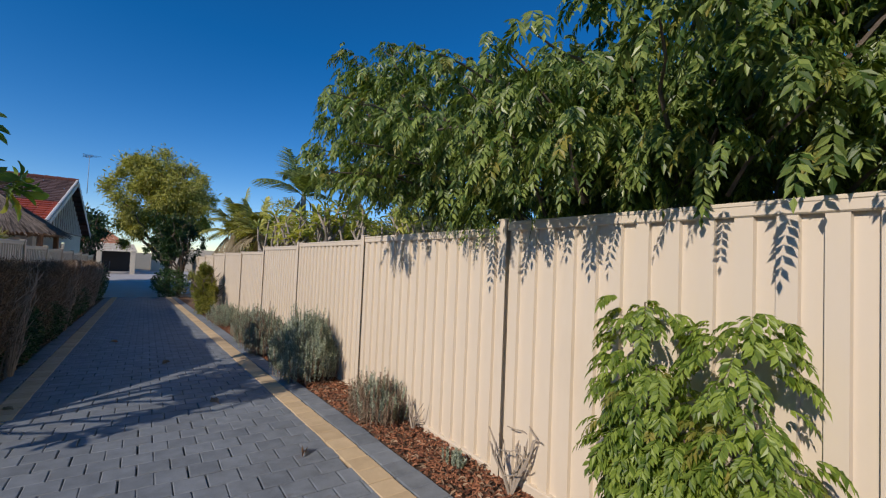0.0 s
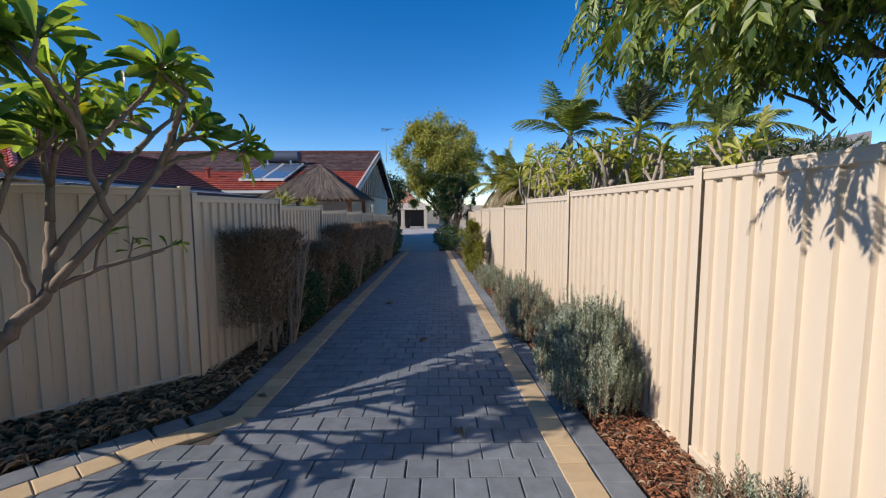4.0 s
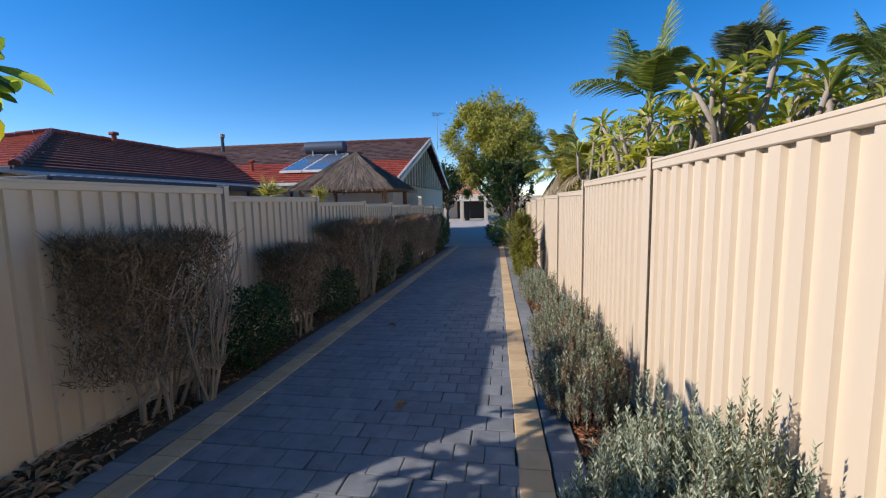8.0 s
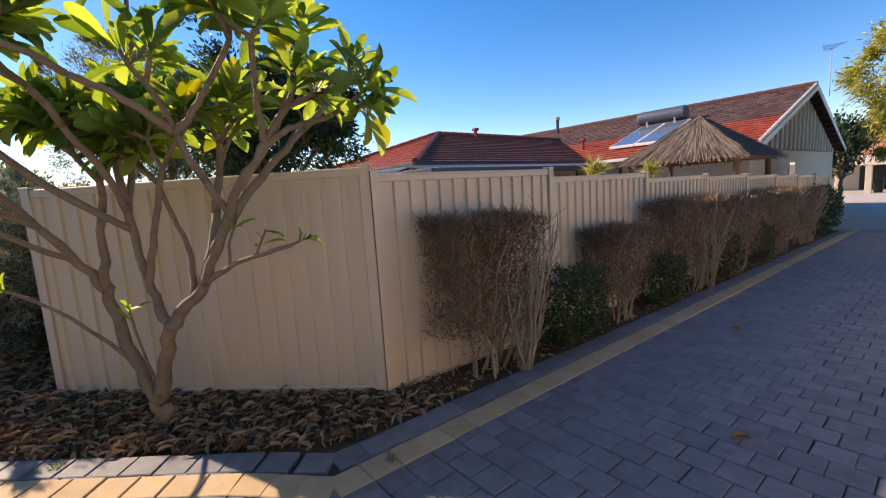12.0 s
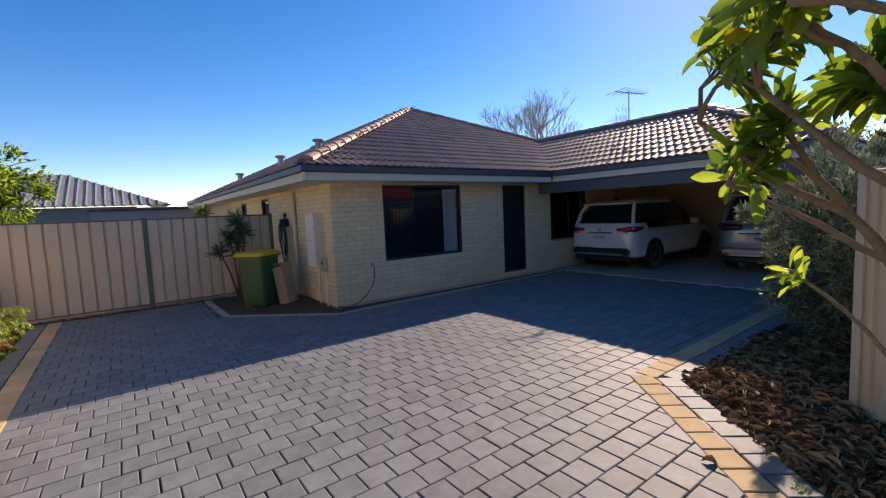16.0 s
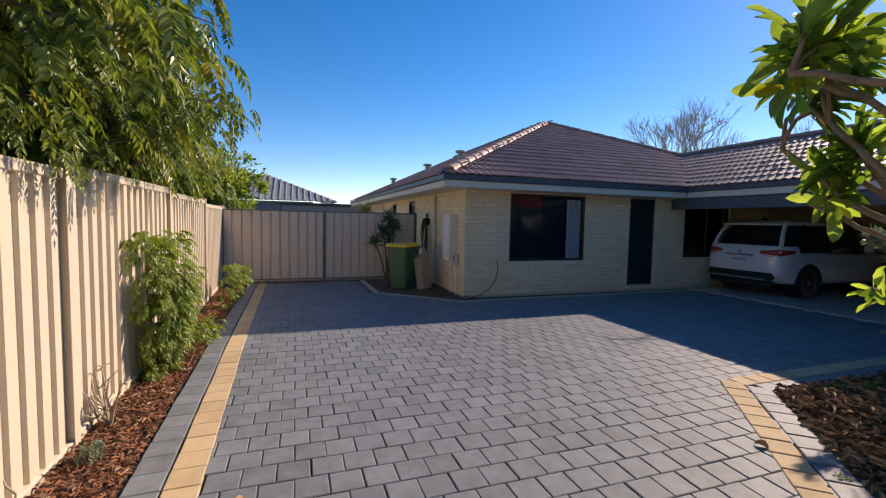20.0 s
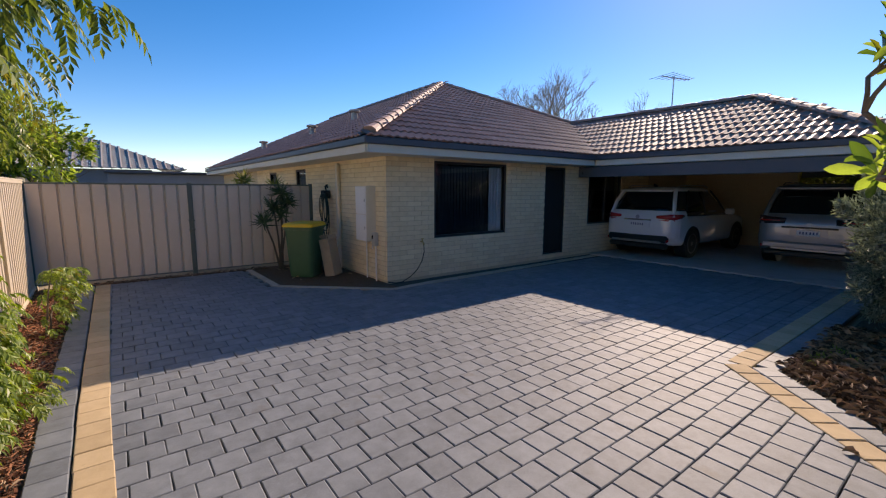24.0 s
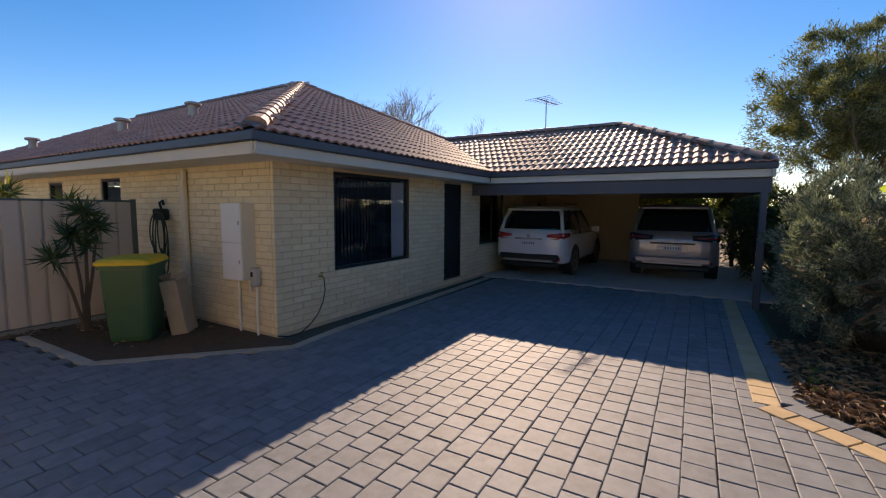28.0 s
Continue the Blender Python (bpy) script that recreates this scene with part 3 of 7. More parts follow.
# solid deck under the tiles
s = Shape()
top = EAVE_Z + SLOPE * APEX
e = 0.005
ax_, ay_ = HX - APEX, HY - APEX
WX, BY = HX - 2 * APEX, -16.0
s.add([(HX, HY, EAVE_Z - e), (ax_, ay_, top - e), (WX, HY, EAVE_Z - e), (HX, BY, EAVE_Z - e), (ax_, BY, top - e), (WX, BY, EAVE_Z - e)],
      [(0, 1, 2), (0, 3, 4, 1), (2, 1, 4, 5), (3, 5, 4)])
ct = EAVE_Z + SLOPE * CRUN
s.add([(CX, CY, EAVE_Z - e), (CX - CRUN, CY - CRUN, ct - e), (CX - CW, CY, EAVE_Z - e), (CX, HY, EAVE_Z - e), (CX - CRUN, HY - CRUN, ct - e), (CX - CW, HY - CW, EAVE_Z - e)],
      [(0, 3, 4, 1), (0, 1, 2), (1, 4, 5, 2)])
part("deck", s, M_TILE, roof)


def ridge_row(a, b):
    """Half-round ridge tiles, one by one."""
    a, b = Vector(a), Vector(b)
    n = max(1, round((b - a).length / 0.38))
    d = (b - a).normalized()
    side = d.cross(Vector((0, 0, 1))).normalized()
    up = side.cross(d)
    me = None
    for i in range(n):
        p = a.lerp(b, (i + 0.5) / n)
        if me is None:
            sh = Shape()
            rings = []
            for t, r in ((-0.21, 0.125), (0.19, 0.105)):
                rings.append([Vector((math.cos(k * math.pi / 6) * r, t, math.sin(k * math.pi / 6) * r * 0.75 - 0.01)) for k in range(7)])
            sh.loft(rings, closed=False, caps=False)
            sh.loft([[p_ - Vector((0, 0, 0.02)) for p_ in rings[0]], rings[0]], closed=False, caps=False)
            base = [Vector((p_.x, p_.y + 0.004, -0.03)) for p_ in rings[0]]
            sh.loft([base, [p_ + Vector((0, 0.004, 0)) for p_ in rings[0]]], closed=False, caps=False)
            me = sh.mesh("ridge_tile", M_RIDGE)
        ob = part("ridge_tile", me, M_RIDGE, roof)
        ob.matrix_basis = Matrix.Translation(p) @ Matrix((side, d, up)).transposed().to_4x4()


hipz = 0.03
ridge_row((HX - 0.12, HY - 0.12, EAVE_Z + 0.12 * SLOPE + hipz), (ax_, ay_, top + hipz))
ridge_row((CX - CRUN, HY - CRUN, ct + hipz), (ax_, ay_, top + hipz))
ridge_row((ax_, BY, top + hipz), (ax_, ay_, top + hipz))
ridge_row((CX - 0.12, CY - 0.12, EAVE_Z + 0.12 * SLOPE + hipz), (CX - CRUN, CY - CRUN, ct + hipz))
ridge_row((CX - CRUN, HY - CRUN, ct + hipz), (CX - CRUN, CY - CRUN, ct + hipz))
ridge_row((CX - CW, CY, EAVE_Z + hipz), (CX - CRUN, CY - CRUN, ct + hipz))


def edge_run(name, pts, drop, w, h, material, inset):
    """A gutter or board along the eaves, mitred at the corners."""
    sh = Shape()
    for (x0, y0), (x1, y1) in zip(pts, pts[1:]):
        a = math.atan2(y1 - y0, x1 - x0)
        ln = math.hypot(x1 - x0, y1 - y0)
        nx, ny = -math.sin(a), math.cos(a)
        sh.box(((x0 + x1) / 2 + nx * inset, (y0 + y1) / 2 + ny * inset, EAVE_Z + drop), (ln + w * 0.5, w, h), Matrix.Rotation(a, 3, "Z"), 0.012)
    return part(name, sh, material, roof)


EAVES = [(HX, BY), (HX, HY), (CX, HY), (CX, CY), (CX - CW, CY)]
edge_run("gutter", EAVES, -0.055, 0.11, 0.11, M_GUTTER, 0.03)
edge_run("fascia", EAVES, -0.175, 0.03, 0.13, M_FASCIA, 0.035)
s = Shape()
s.box(((HX + CX) / 2 - 0.02, (HY + FRONT_Y) / 2, EAVE_Z - 0.225), (HX - CX - 0.1, HY - FRONT_Y, 0.02))
s.box(((HX + SIDE_X) / 2 - 0.02, -8.9, EAVE_Z - 0.226), (HX - SIDE_X, 14.2, 0.02))
part("soffit", s, M_SOFFIT, roof)
s = Shape()
s.box((CX - CW / 2, (CY + FRONT_Y) / 2, EAVE_Z - 0.21), (CW - 0.1, CY - FRONT_Y - 0.1, 0.02))
part("carport_lining", s, M_SOFFIT, roof)
s = Shape()
s.box((CX - 0.12, (CY + FRONT_Y) / 2, 2.03), (0.09, CY - FRONT_Y - 0.05, 0.24), None, 0.008)
s.box((CX - CW / 2, CY - 0.12, 2.03), (CW - 0.3, 0.09, 0.24), None, 0.008)
s.box((CX - CW + 0.12, 1.9, 2.06), (0.09, 2.6, 0.2), None, 0.008)
part("beam", s, M_BEAM, roof, "slate-blue carport beam")
for px, py in ((CX - 0.12, CY - 0.12), (CX - CW + 0.12, CY - 0.12)):
    s = Shape()
    s.box((px, py, 0.95), (0.1, 0.1, 1.95), None, 0.008)
    part("carport_post", s, M_BEAM, roof)

# ---- things in the yard ----
M_BIN = surface("green_bin_plastic", (0.025, 0.095, 0.045), (0.04, 0.13, 0.062), 6, 0.45, 0.15, 120, stain=(0.05, 0.09, 0.05), stain_scale=4, stain_at=0.62)
M_LID = surface("yellow_lid_plastic", (0.74, 0.44, 0.015), (0.86, 0.55, 0.03), 6, 0.45, 0.15, 120)
M_RUBBER = surface("black_rubber", (0.012, 0.012, 0.012), (0.03, 0.03, 0.03), 12, 0.75, 0.2, 120)
M_BOARD = surface("weathered_cardboard", (0.34, 0.27, 0.19), (0.46, 0.38, 0.28), 6, 0.85, 0.2, 80, stain=(0.22, 0.17, 0.12), stain_scale=4, stain_at=0.6)
M_METER = surface("white_meter_door", (0.76, 0.74, 0.69), (0.83, 0.81, 0.77), 3, 0.45, 0.05)
M_CONDUIT = surface("grey_conduit", (0.40, 0.39, 0.36), (0.50, 0.49, 0.46), 6, 0.5, 0.05)
M_PIPE = surface("cream_downpipe", (0.62, 0.55, 0.42), (0.70, 0.63, 0.50), 4, 0.5, 0.05)
M_HOSE = surface("dark_green_hose", (0.010, 0.022, 0.014), (0.02, 0.035, 0.022), 20, 0.5, 0.1)
M_BRASS = gloss("brass", (0.45, 0.32, 0.12), 0.35, 1.0)
M_ALU = gloss("weathered_aluminium", (0.55, 0.55, 0.56), 0.4, 1.0)
M_GALV = surface("galvanised_vent", (0.30, 0.27, 0.24), (0.42, 0.38, 0.34), 8, 0.5, 0.1, metal=0.4)


def round_rect(w, d, r, n=4):
    pts = []
    for cx, cy, a0 in ((w / 2 - r, d / 2 - r, 0), (-w / 2 + r, d / 2 - r, 90), (-w / 2 + r, -d / 2 + r, 180), (w / 2 - r, -d / 2 + r, 270)):
        for k in range(n):
            a = radians(a0 + 90 * k / (n - 1))
            pts.append((cx + r * math.cos(a), cy + r * math.sin(a)))
    return pts


def wheelie_bin(at, rz):
    b = thing("wheelie_bin", "green plastic wheelie bin with a yellow lid on the soil bed", "bin", at=at, rz=rz)
    s = Shape()
    s.loft([[(x, y, z) for x, y in round_rect(w, d, r)] for z, w, d, r in ((0.02, 0.36, 0.40, 0.05), (0.08, 0.38, 0.43, 0.06), (0.45, 0.42, 0.48, 0.06), (0.89, 0.45, 0.53, 0.06), (0.895, 0.48, 0.56, 0.05), (0.94, 0.48, 0.56, 0.05))])
    part("body", s, M_BIN, b, "green tapered plastic body")
    s = Shape()
    s.loft([[(x, y - 0.01, z) for x, y in round_rect(w, d, r)] for z, w, d, r in ((0.943, 0.50, 0.60, 0.05), (0.975, 0.50, 0.60, 0.05), (1.005, 0.46, 0.56, 0.06), (1.02, 0.38, 0.48, 0.06))])
    part("lid", s, M_LID, b, "yellow hinged lid")
    s = Shape()
    s.tube([(-0.21, 0.35, 0.93), (0.21, 0.35, 0.93)], 0.016, 8)
    for x in (-0.2, 0.2):
        s.box((x, 0.32, 0.925), (0.03, 0.08, 0.04), None, 0.006)
    part("handle", s, M_BIN, b)
    for x in (-0.22, 0.22):
        s = Shape()
        s.tube([(x - 0.028, 0.27, 0.10), (x - 0.02, 0.27, 0.10), (x + 0.02, 0.27, 0.10), (x + 0.028, 0.27, 0.10)], [0.085, 0.1, 0.1, 0.085], 18)
        part("wheel", s, M_RUBBER, b)
    return b


bin_ = wheelie_bin((-1.46, -3.77, -0.005), 136)
bin_.matrix_world = bin_.matrix_world @ Matrix.Diagonal((1.15, 1.15, 1.0, 1.0))

box = thing("cardboard_box", "tall weathered cardboard box leaning by the bin", "box", at=(-1.89, -3.56, 0.0), rz=38)
s = Shape()
s.box((0, 0, 0.345), (0.31, 0.2, 0.70), Matrix.Rotation(radians(4), 3, "X"), 0.01)
part("carton", s, M_BOARD, box)
s = Shape()
s.box((0.03, -0.118, 0.56), (0.07, 0.006, 0.09), Matrix.Rotation(radians(4), 3, "X"))
part("label", s, M_RUBBER, box, "small dark printed patch")
box.matrix_world = box.matrix_world @ Matrix.Rotation(radians(6), 4, "X")
for sg in (-1, 1):
    s = Shape()
    s.box((0.0, sg * 0.1 - 0.02, 0.725), (0.30, 0.008, 0.09), Matrix.Rotation(radians(25 * sg), 3, "X"))
    part("flap", s, M_BOARD, box)

meter = thing("meter_box", "cream electrical meter box with two doors on the brick wall", "meter box", at=(SIDE_X, -2.87, 0.70))
s = Shape()
s.box((0.085, 0, 0.485), (0.19, 0.40, 0.97), None, 0.008)
part("body", s, M_PIPE, meter, "cream painted steel case")
for z0, z1 in ((0.008, 0.468), (0.478, 0.962)):
    s = Shape()
    s.box((0.187, 0, (z0 + z1) / 2), (0.016, 0.385, z1 - z0), None, 0.006)
    d = part("door", s, M_METER, meter)
    s = Shape()
    s.box((0.198, 0.16, (z0 + z1) / 2), (0.01, 0.025, 0.05), None, 0.003)
    part("latch", s, M_CONDUIT, d)
cond = thing("conduit", "grey electrical conduits running to the ground", "conduit", at=(SIDE_X, -2.88, 0))
for y, z1 in ((-0.1, 0.72), (0.13, 0.72)):
    s = Shape()
    s.tube([(0.03, y, -0.05 if y < 0 else 0.55), (0.03, y, z1)], 0.014, 8)
    part("pipe", s, M_METER, cond)
isol = thing("isolator_switch", "small grey isolator box with a conduit below", "switch", at=(SIDE_X, -2.62, 0.62))
s = Shape()
s.box((0.05, 0, 0.12), (0.09, 0.11, 0.24), None, 0.015)
part("body", s, M_CONDUIT, isol)
s = Shape()
s.tube([(0.04, 0.01, -0.66), (0.04, 0.01, 0.02)], 0.015, 8)
part("pipe", s, M_METER, isol)
s = Shape()
s.box((0.1, 0, 0.16), (0.02, 0.03, 0.06), None, 0.005)
part("switch", s, M_RUBBER, isol)

pipe = thing("downpipe", "cream downpipe on the side wall", "downpipe", at=(SIDE_X, -4.15, 0))
s = Shape()
s.box((0.05, 0, 1.07), (0.07, 0.09, 2.1), None, 0.012)
part("pipe", s, M_PIPE, pipe)
for z in (0.5, 1.7):
    s = Shape()
    s.box((0.047, 0, z), (0.085, 0.115, 0.03), None, 0.004)
    part("bracket", s, M_PIPE, pipe)

reel = thing("garden_hose", "dark green garden hose coiled on a black wall bracket", "hose", at=(SIDE_X, -4.72, 1.5))
s = Shape()
s.box((0.08, 0, 0.0), (0.14, 0.22, 0.17), None, 0.02)
s.tube([(0.03, -0.07, 0.05), (0.05, -0.09, 0.17), (0.05, 0.0, 0.2), (0.05, 0.03, 0.14)], 0.018, 8)
part("bracket", s, M_RUBBER, reel)
for k in range(6):
    s = Shape()
    w, h, o = 0.10 + 0.028 * k, 0.30 + 0.05 * ((k * 3) % 5), 0.02 * (k % 3)
    s.tube([(0.12 + o, 0.06 + w * math.sin(a), 0.03 - h + h * math.cos(a)) for a in [i * 2 * math.pi / 22 for i in range(23)]], 0.009, 6)
    part("coil", s, M_HOSE, reel)
s = Shape()
s.tube([(0.12, 0.05, -0.5), (0.13, 0.1, -0.7), (0.14, 0.16, -0.9), (0.13, 0.13, -1.1)], 0.009, 6)
part("coil", s, M_HOSE, reel)

tap = thing("garden_tap", "brass garden tap on the front wall with a black hose", "tap", at=(-3.05, FRONT_Y, 0.68))
s = Shape()
s.tube([(0, 0, 0), (0, 0.06, 0), (0, 0.09, -0.01), (0, 0.10, -0.05)], 0.013, 8)
s.tube([(0, 0.055, 0), (0, 0.055, 0.05)], 0.008, 8)
s.box((0, 0.055, 0.055), (0.06, 0.014, 0.012), None, 0.004)
part("body", s, M_BRASS, tap)
s = Shape()
s.tube([(0, 0.10, -0.05), (0.0, 0.11, -0.18), (0.06, 0.13, -0.33), (0.17, 0.15, -0.47), (0.32, 0.16, -0.58), (0.5, 0.17, -0.655), (0.62, 0.16, -0.66), (0.7, 0.02, -0.66)], 0.008, 6)
part("hose", s, M_RUBBER, tap)

light = thing("wall_lamp", "small dark sensor lamp under the eave", "lamp", at=(-7.75, FRONT_Y, 2.03))
s = Shape()
s.box((0, 0.06, 0), (0.12, 0.12, 0.05), None, 0.01)
s.box((0.0, 0.13, -0.02), (0.26, 0.05, 0.07), Matrix.Rotation(radians(-20), 3, "X"), 0.012)
part("body", s, M_FRAME, light)

for vx, vy in ((-3.84, -6.51), (-3.33, -8.2), (-3.0, -12.0)):
    vz = EAVE_Z + SLOPE * (HX - vx)
    v = thing("roof_vent", "weathered metal roof vent with a round cowl", "vent", "roof vents", at=(vx, vy, vz))
    s = Shape()
    s.tube([(0, 0, -0.06), (0, 0, 0.24)], 0.085, 14)
    part("pipe", s, M_GALV, v)
    s = Shape()
    s.tube([(0, 0, 0.22), (0, 0, 0.235), (0, 0, 0.27), (0, 0, 0.285)], [0.13, 0.15, 0.15, 0.12], 16)
    part("cowl", s, M_GALV, v)
    s = Shape()
    s.box((0, 0, 0.01), (0.3, 0.3, 0.03), Matrix.Rotation(math.atan(SLOPE), 3, "Y"), 0.008)
    part("flashing", s, M_GALV, v)


def antenna(at, h, rz, label, bars=7):
    a = thing("tv_antenna", label, "antenna", "tv antennas", at=at, rz=rz)
    s = Shape()
    s.tube([(0, 0, -0.3), (0, 0, h)], 0.016, 8)
    part("mast", s, M_ALU, a)
    s = Shape()
    s.box((0, 0.05, h - 0.05), (0.02, 1.0, 0.02))
    part("boom", s, M_ALU, a)
    for i in range(bars):
        s = Shape()
        y = -0.42 + 0.95 * i / (bars - 1)
        ln = 0.75 - 0.45 * i / (bars - 1)
        s.tube([(-ln / 2, y, h - 0.04), (ln / 2, y, h - 0.04)], 0.006, 5)
        part("element", s, M_ALU, a)
    return a


antenna((CX - CRUN, -1.45, ct), 0.85, 75, "grey television antenna on the roof ridge")

# ---- parked cars ----
M_WHITE = gloss("white_car_paint", (0.72, 0.73, 0.74), 0.3, 0.0, 1.0)
M_SILVER = gloss("silver_car_paint", (0.34, 0.35, 0.38), 0.35, 0.6, 1.0)
M_CARGLASS = gloss("dark_car_glass", (0.006, 0.007, 0.009), 0.06, 0.0, 0.6)
M_TRIM = gloss("black_car_trim", (0.015, 0.015, 0.016), 0.5)
M_BADGE = gloss("dull_badge_metal", (0.42, 0.43, 0.45), 0.5, 1.0)
M_CHROME = gloss("chrome", (0.75, 0.76, 0.78), 0.15, 1.0)
M_TAIL = gloss("red_tail_lamp", (0.50, 0.02, 0.018), 0.12, 0.0, 0.8)
M_TAILDARK = gloss("smoked_lamp", (0.05, 0.012, 0.014), 0.12, 0.0, 0.8)
M_PLATE = gloss("white_plate", (0.68, 0.69, 0.70), 0.4)
M_INK = gloss("plate_ink", (0.10, 0.12, 0.22), 0.5)
M_RIM = gloss("alloy_rim", (0.20, 0.205, 0.215), 0.3, 1.0)


def suv(at, paint, label, style):
    """A parked estate car; its rear faces +x, its nose -x."""
    car = thing("car", label, "car", "cars in the carport", at=at)
    H, hw = (1.68, 0.875) if style == 0 else (1.74, 0.92)

    def ring(x, z0, z1, w, r=0.10, crown=0.0):
        return [(x + crown * (abs(p) / w) ** 3, p, (z0 + z1) / 2 + q) for p, q in round_rect(2 * w, z1 - z0, min(r, (z1 - z0) * 0.3), 5)]

    s = Shape()
    s.loft([ring(x, z0, z1, w, r, c) for x, z0, z1, w, r, c in (
        (-0.06, 0.42, 0.90, hw - 0.20, 0.12, -0.10), (-0.10, 0.36, 0.97, hw - 0.10, 0.12, -0.07), (-0.25, 0.32, 1.0, hw - 0.015, 0.13, 0), (-0.7, 0.29, 1.0, hw, 0.13, 0),
        (-1.6, 0.28, 0.99, hw - 0.01, 0.13, 0), (-2.8, 0.28, 0.98, hw - 0.01, 0.13, 0), (-3.5, 0.29, 0.97, hw, 0.13, 0), (-4.1, 0.32, 0.90, hw - 0.03, 0.13, 0),
        (-4.5, 0.36, 0.82, hw - 0.12, 0.12, 0.08), (-4.65, 0.42, 0.72, hw - 0.3, 0.1, 0.1))])
    part("body", s, paint, car, smooth=True)

    def plan(x, off):
        """Half width of the tail at x, pushed out by off; x runs from the flank (-0.5) to the rear face (0)."""
        u = min(1, max(0, (x + 0.32) / 0.32))
        return hw - 0.012 - 0.20 * u ** 3.2 + off * (1 - u) + off * 0.6

    def strip(cuts, off, sg, inner):
        """A thin shell that follows the tail's plan from the flank round to the rear face, ending at y = inner."""
        rings = []
        for x, z0, z1 in cuts:
            y = sg * plan(x, off)
            lean = (z1 - 0.9) * 0.25
            rings.append([(x + off - 0.02, y, z0), (x + off - 0.02 - lean * 0.3, y, z1)])
        x, z0, z1 = cuts[-1]
        rings.append([(off + 0.004, sg * inner, z0 + 0.02), (off - 0.012, sg * inner, z1 - 0.02)])
        sh = Shape()
        back = [[(p[0] - 0.03, p[1] - sg * 0.03, p[2]) for p in r] for r in rings]
        sh.loft([[a[0], a[1], b[1], b[0]] for a, b in zip(rings, back)], closed=True, caps=True)
        return sh

    # tail gate and rear quarters as one skin up to the window line
    s = Shape()
    prof = [(-0.6, hw), (-0.32, hw - 0.012), (-0.2, plan(-0.2, 0)), (-0.1, plan(-0.1, 0)), (-0.04, plan(-0.04, 0)), (-0.01, hw - 0.24), (0.0, hw - 0.40), (0.008, 0)]
    prof = prof + [(x, -y) for x, y in reversed(prof[:-1])]
    s.loft([[(x + dx * (1 if x > -0.3 else 0), y * k, z) for x, y in prof] for z, dx, k in ((0.50, 0.0, 1.0), (0.56, 0.012, 1.0), (0.72, 0.004, 1.0), (0.88, 0.004, 1.0), (0.94, -0.006, 0.995), (1.02, -0.035, 0.985), (1.09, -0.075, 0.955), (1.12, -0.12, 0.93))], closed=False, caps=False)
    part("tailgate", s, paint, car, smooth=True)

    def gring(z, xr, xf, w, r=0.22):
        return [((xr + xf) / 2 + p, q, z) for p, q in round_rect(xr - xf, 2 * w, r, 5)]

    s = Shape()
    s.loft([gring(z, xr, xf, w) for z, xr, xf, w in ((0.95, -0.14, -3.35, hw - 0.07), (1.12, -0.15, -3.0, hw - 0.09), (1.35, -0.27, -2.62, hw - 0.15), (H - 0.12, -0.42, -2.32, hw - 0.22), (H - 0.07, -0.48, -2.2, hw - 0.25))])
    part("window_band", s, M_CARGLASS, car, "dark tinted glass", smooth=True)
    s = Shape()
    s.loft([gring(z, xr, xf, w) for z, xr, xf, w in ((H - 0.115, -0.40, -2.33, hw - 0.212), (H - 0.06, -0.40, -2.28, hw - 0.235), (H - 0.02, -0.55, -2.15, hw - 0.31), (H, -0.8, -1.9, hw - 0.45))])
    part("roof_panel", s, paint, car, smooth=True)
    s = Shape()
    s.box((-0.36, 0, H - 0.085), (0.18, 2 * (hw - 0.24), 0.05), Matrix.Rotation(radians(8), 3, "Y"), 0.02)
    part("spoiler", s, paint, car)
    for sg in (-1, 1):
        for pts in ([(-0.12, sg * (hw - 0.10), 0.97), (-0.27, sg * (hw - 0.17), 1.35), (-0.44, sg * (hw - 0.24), H - 0.1)],
                    [(-0.62, sg * (hw - 0.065), 0.97), (-0.86, sg * (hw - 0.14), 1.36), (-1.0, sg * (hw - 0.205), H - 0.1)],
                    [(-1.72, sg * (hw - 0.065), 0.97), (-1.72, sg * (hw - 0.14), 1.36), (-1.70, sg * (hw - 0.205), H - 0.1)],
                    [(-3.1, sg * (hw - 0.10), 0.97), (-2.62, sg * (hw - 0.16), 1.35), (-2.3, sg * (hw - 0.23), H - 0.1)]):
            s = Shape()
            s.tube(pts, 0.045 if pts[0][0] > -0.2 else 0.022, 6)
            part("pillar", s, paint if pts[0][0] > -0.2 else M_TRIM, car)
        s = Shape()
        s.tube([(-0.6, sg * (hw - 0.27), H - 0.02), (-0.75, sg * (hw - 0.27), H + 0.03), (-2.0, sg * (hw - 0.27), H + 0.03), (-2.2, sg * (hw - 0.27), H - 0.02)], 0.014, 6)
        part("roof_rail", s, M_ALU if style == 0 else M_TRIM, car)
        s = Shape()
        s.box((-2.75, sg * (hw + 0.10), 1.06), (0.12, 0.2, 0.15), None, 0.04)
        part("mirror", s, paint, car)
        # lamps wrap round the rear corners
        if style == 0:
            lamp = strip([(-0.42, 0.99, 1.03), (-0.30, 0.955, 1.04), (-0.12, 0.925, 1.045), (-0.03, 0.925, 1.045), (0.0, 0.93, 1.03)], 0.012, sg, hw - 0.42)
        else:
            lamp = strip([(-0.34, 0.93, 1.05), (-0.22, 0.90, 1.07), (-0.12, 0.885, 1.07), (-0.03, 0.89, 1.065), (0.0, 0.90, 1.05)], 0.012, sg, hw - 0.50)
        lamp_ob = part("tail_lamp", lamp, M_TAIL if style == 0 else M_TAILDARK, car, "red wrap-round tail lamp", smooth=True)
